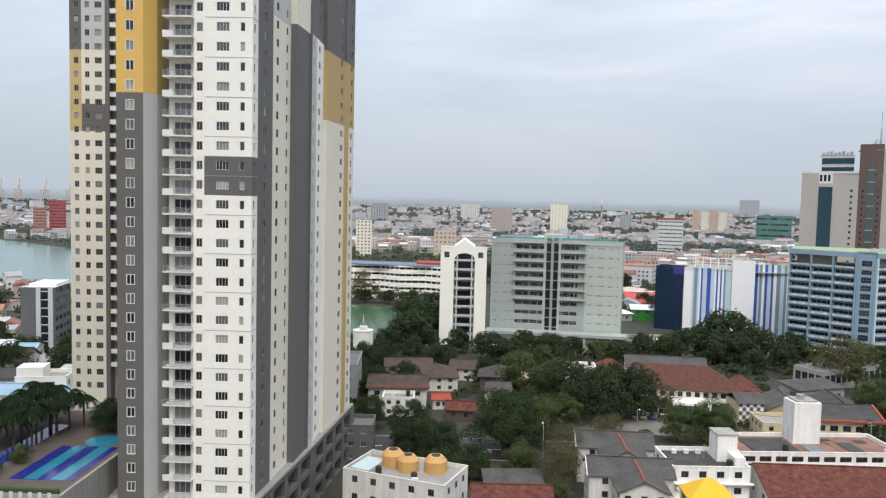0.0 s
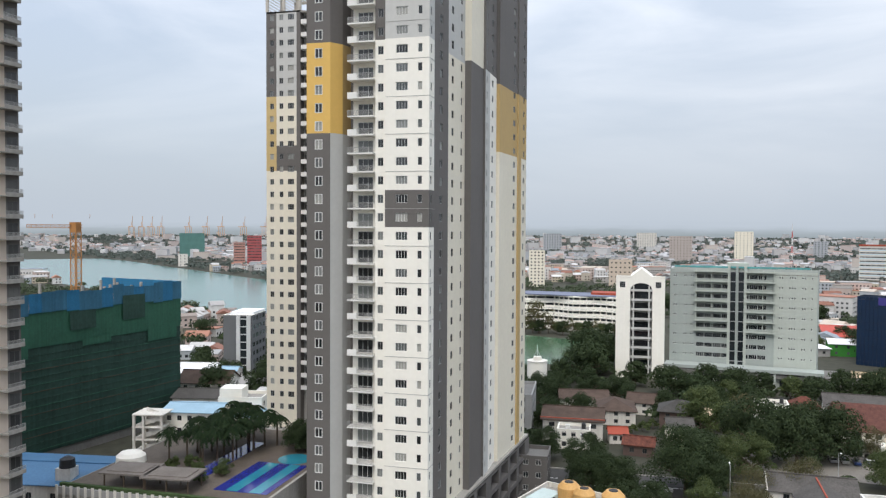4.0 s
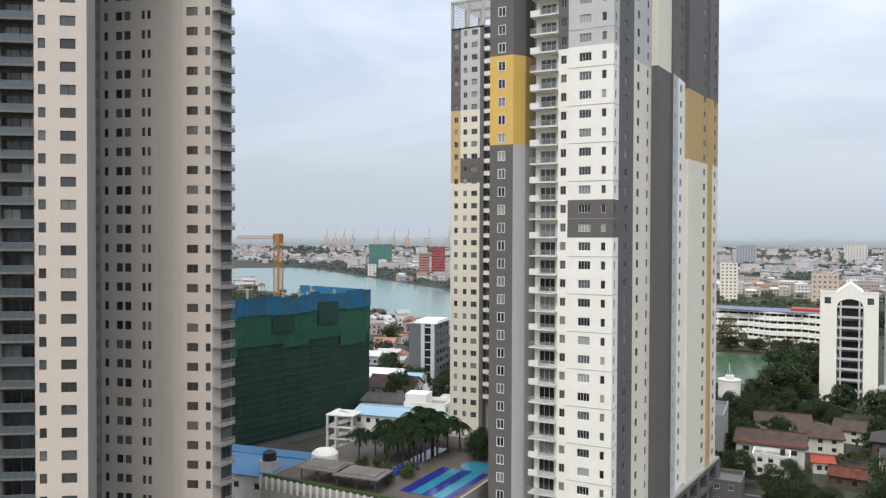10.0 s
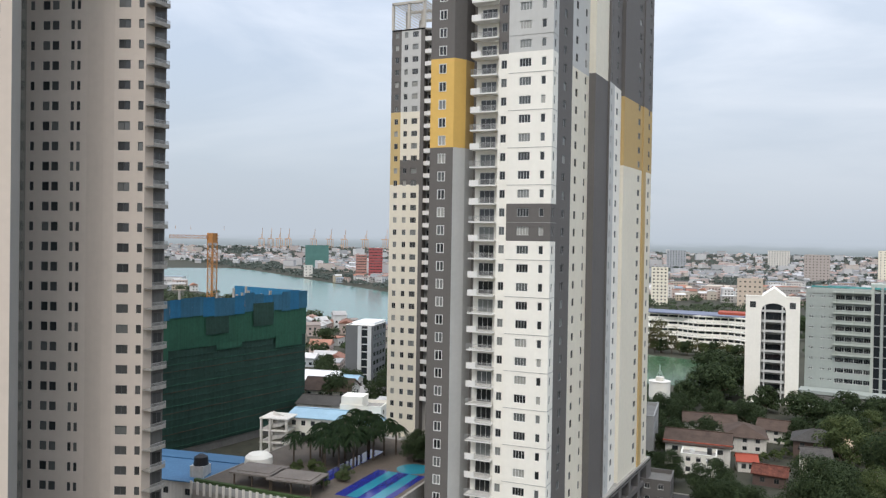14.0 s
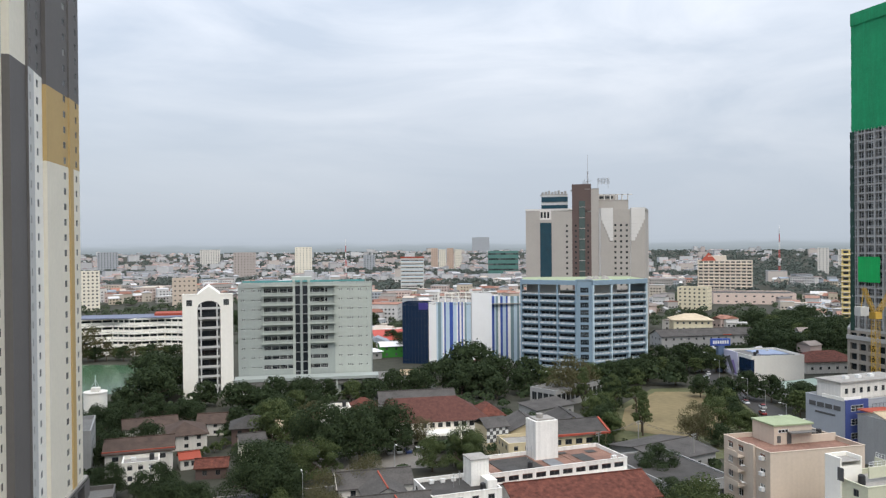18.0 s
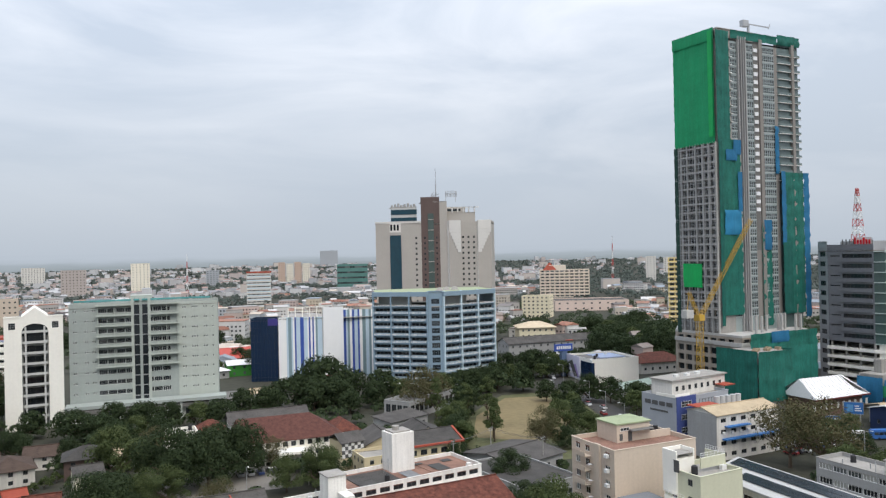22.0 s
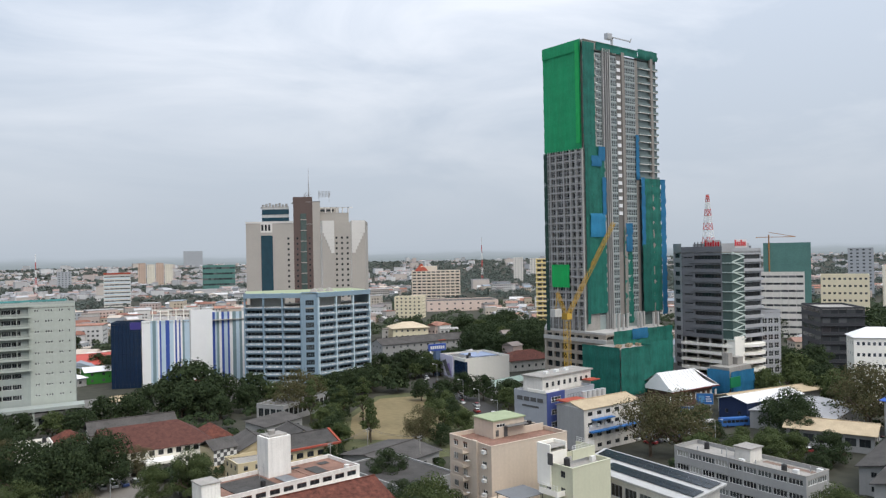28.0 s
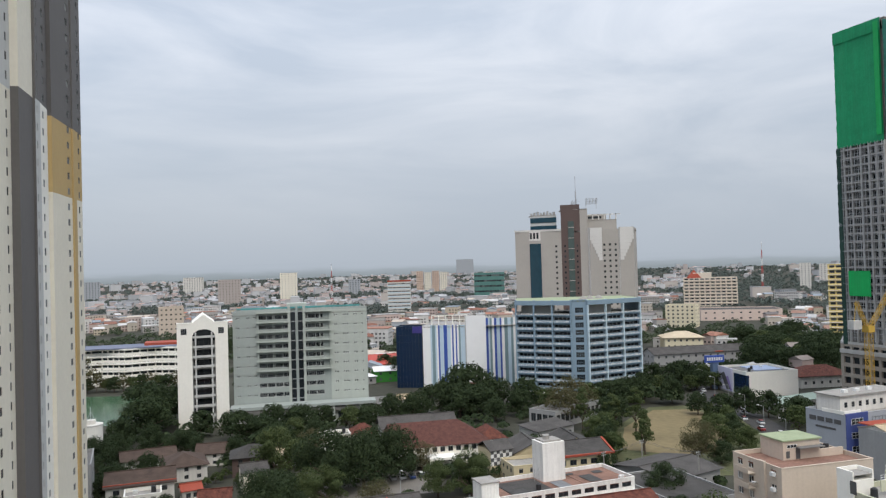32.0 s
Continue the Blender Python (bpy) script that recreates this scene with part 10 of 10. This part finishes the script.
tagged(new("shore_trees", T_m.mesh("shore_trees", [LEAF[0]])), "dark green trees between the shore houses", "trees", kind="stuff")
# roofs and trees behind the office blocks
W_m, R_m, D_m, T_m = MB(), MB(), MB(), MB()
for _ in range(420):
    az, rr = radians(rf.uniform(14, 60)), rf.uniform(335, 560)
    x, y = rr * math.sin(az), rr * math.cos(az)
    if not free(x, y, 2) or any((x - fx) ** 2 + (y - fy) ** 2 < (fr_ + 3) ** 2 for fx, fy, fr_ in FOOT):
        continue
    if rf.random() < 0.42:
        add_house(W_m, R_m, D_m, x, y, 0, rf.uniform(8, 15), rf.uniform(7, 11), rf.choice((3.8, 6.4, 6.8, 9.0)), rf.choice((0.2, 1.8, -0.6)) + rf.uniform(-0.2, 0.2), int(rf.random() < 0.3), rf.uniform(1.6, 2.6), 1)
    else:
        clump(T_m, rf, x, y, 0, rf.uniform(3.5, 6.2), 110, 0.85)
back = thing("district_houses", "crowded small houses with pale walls and rusty roofs", "houses", kind="stuff")
part("walls", W_m, HOUSE_W, back)
part("roofs", R_m, HOUSE_R, back)
part("windows", D_m, GLASS_DK, back)
tagged(new("district_trees", T_m.mesh("district_trees", [LEAF[0]])), "dark green trees between the district's houses", "trees", kind="stuff")
# small town houses in the gaps
protos = [house("town_house", lab, "house", -400 - 30 * k, -300, 0, w, d, h, wall, rm, kd, 2.4, 0.6, st, nc, 2, 1.2, 1.2, group="small town houses", allround=True) for k, (lab, w, d, h, wall, rm, kd, st, nc) in enumerate((
    ("white town house with a weathered grey gabled roof", 12, 9, 6.2, OLDWHITE, ROOF_GREY, "gable", 2, 3), ("white town house with a rusty red tiled roof", 11, 9, 6.0, OLDWHITE, TILE_RED, "hip", 2, 3), ("grey flat-roofed town house with stained walls", 10, 9, 8.6, GREYW, CONC, "flat", 3, 3),
    ("cream town house with a dark gabled roof", 14, 9, 5.6, CREAM, ROOF_DK, "gable", 2, 4), ("white low shop with a pale sheet roof", 13, 10, 4.6, WHITE, mat("pale_grey_sheet", (0.36, 0.36, 0.37), 0.6, 0.2, 0.2), "shed", 1, 4)))]
FOOT[:] = FOOT[:-5]
first = [False] * 5
done = 0
for _ in range(1500):
    if done >= 62:
        break
    x, y = (rf.uniform(-46, 118), rf.uniform(200, 335)) if done < 8 else (rf.uniform(172, 430), rf.uniform(95, 420))
    if any(a - 3 < x < c + 3 and b - 3 < y < d + 3 for a, b, c, d in ROADS + NO_INFILL) or any((x - fx) ** 2 + (y - fy) ** 2 < (fr_ + 6) ** 2 for fx, fy, fr_ in FOOT) or not free(x, y, 4):
        continue
    if in_poly(x, y, [(142, 150), (182, 240), (228, 352), (255, 410), (285, 408), (213, 238), (173, 150)]) or in_poly(x, y, [(160, 120), (200, 148), (270, 124), (320, 90), (300, 70), (160, 100)]):
        continue
    k = done % 5
    if not first[k]:
        first[k] = True
        protos[k].matrix_basis = pose(x, y, 0, 0, 0, rf.uniform(-25, 25))
    else:
        copy_thing(protos[k], pose(x, y, 0, 0, 0, rf.choice((0, 90)) + rf.uniform(-25, 25)))
    FOOT.append((x, y, 7))
    done += 1
# glowing ring that closes the view; haze is painted as a ramp into the sky's colour
BACK = bpy.data.materials.new("glowing_haze")
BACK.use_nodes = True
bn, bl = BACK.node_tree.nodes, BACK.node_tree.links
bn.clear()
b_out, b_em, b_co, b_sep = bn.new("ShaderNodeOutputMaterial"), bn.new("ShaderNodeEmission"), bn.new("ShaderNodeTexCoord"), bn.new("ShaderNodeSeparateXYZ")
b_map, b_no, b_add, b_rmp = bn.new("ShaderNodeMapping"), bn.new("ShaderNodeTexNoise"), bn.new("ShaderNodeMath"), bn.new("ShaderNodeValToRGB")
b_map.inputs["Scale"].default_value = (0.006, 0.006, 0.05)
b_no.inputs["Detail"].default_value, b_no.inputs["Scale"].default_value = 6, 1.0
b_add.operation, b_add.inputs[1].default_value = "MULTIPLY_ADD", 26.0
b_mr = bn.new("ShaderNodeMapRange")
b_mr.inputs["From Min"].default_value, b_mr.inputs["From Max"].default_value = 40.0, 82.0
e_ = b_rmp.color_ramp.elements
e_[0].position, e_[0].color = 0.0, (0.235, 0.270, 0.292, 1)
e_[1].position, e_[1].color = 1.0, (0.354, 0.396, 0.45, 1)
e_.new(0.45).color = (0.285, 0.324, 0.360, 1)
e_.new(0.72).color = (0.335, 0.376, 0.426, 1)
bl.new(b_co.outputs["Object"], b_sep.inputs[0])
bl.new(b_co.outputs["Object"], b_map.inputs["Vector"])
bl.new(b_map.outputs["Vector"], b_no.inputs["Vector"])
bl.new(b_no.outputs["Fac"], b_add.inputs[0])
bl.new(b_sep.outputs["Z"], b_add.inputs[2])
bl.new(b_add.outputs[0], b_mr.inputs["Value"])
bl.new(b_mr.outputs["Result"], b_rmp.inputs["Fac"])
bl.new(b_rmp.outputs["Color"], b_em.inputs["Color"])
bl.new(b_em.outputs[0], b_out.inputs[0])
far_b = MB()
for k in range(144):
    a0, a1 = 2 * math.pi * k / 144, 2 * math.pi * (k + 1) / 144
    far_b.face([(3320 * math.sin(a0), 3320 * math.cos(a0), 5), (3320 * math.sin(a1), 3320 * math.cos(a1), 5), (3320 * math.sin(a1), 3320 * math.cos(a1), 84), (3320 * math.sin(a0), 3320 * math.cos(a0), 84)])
tagged(new("backdrop", far_b.mesh("backdrop", [BACK])), "glowing backdrop ring painted as haze fading into the sky", "backdrop", kind="structure")

# ---- the building that the view is taken from ----
own = thing("own_building", "assumed white walls around the viewpoint", "building")
OWN = mat("plain_white_wall", (0.88, 0.88, 0.87), 0.7, 0.04, 0.3)
# side and end walls are placed so their edges fit the camera's view
part("side_wall", MB().box(5.6, -14, 0, 9, 5.37, 76), OWN, own, "plain white side wall")
# unseen back wall, added; kept low so sky light reaches the side wall
part("back_wall", MB().box(-14, -16, 0, 5.6, -4.5, 60.4), OWN, own)
part("end_wall", MB().box(-14, -4.5, 0, -6.95, 3.44, 76), mat("grey_side_wall", (0.25, 0.25, 0.25), 0.8, 0.1, 0.3), own)
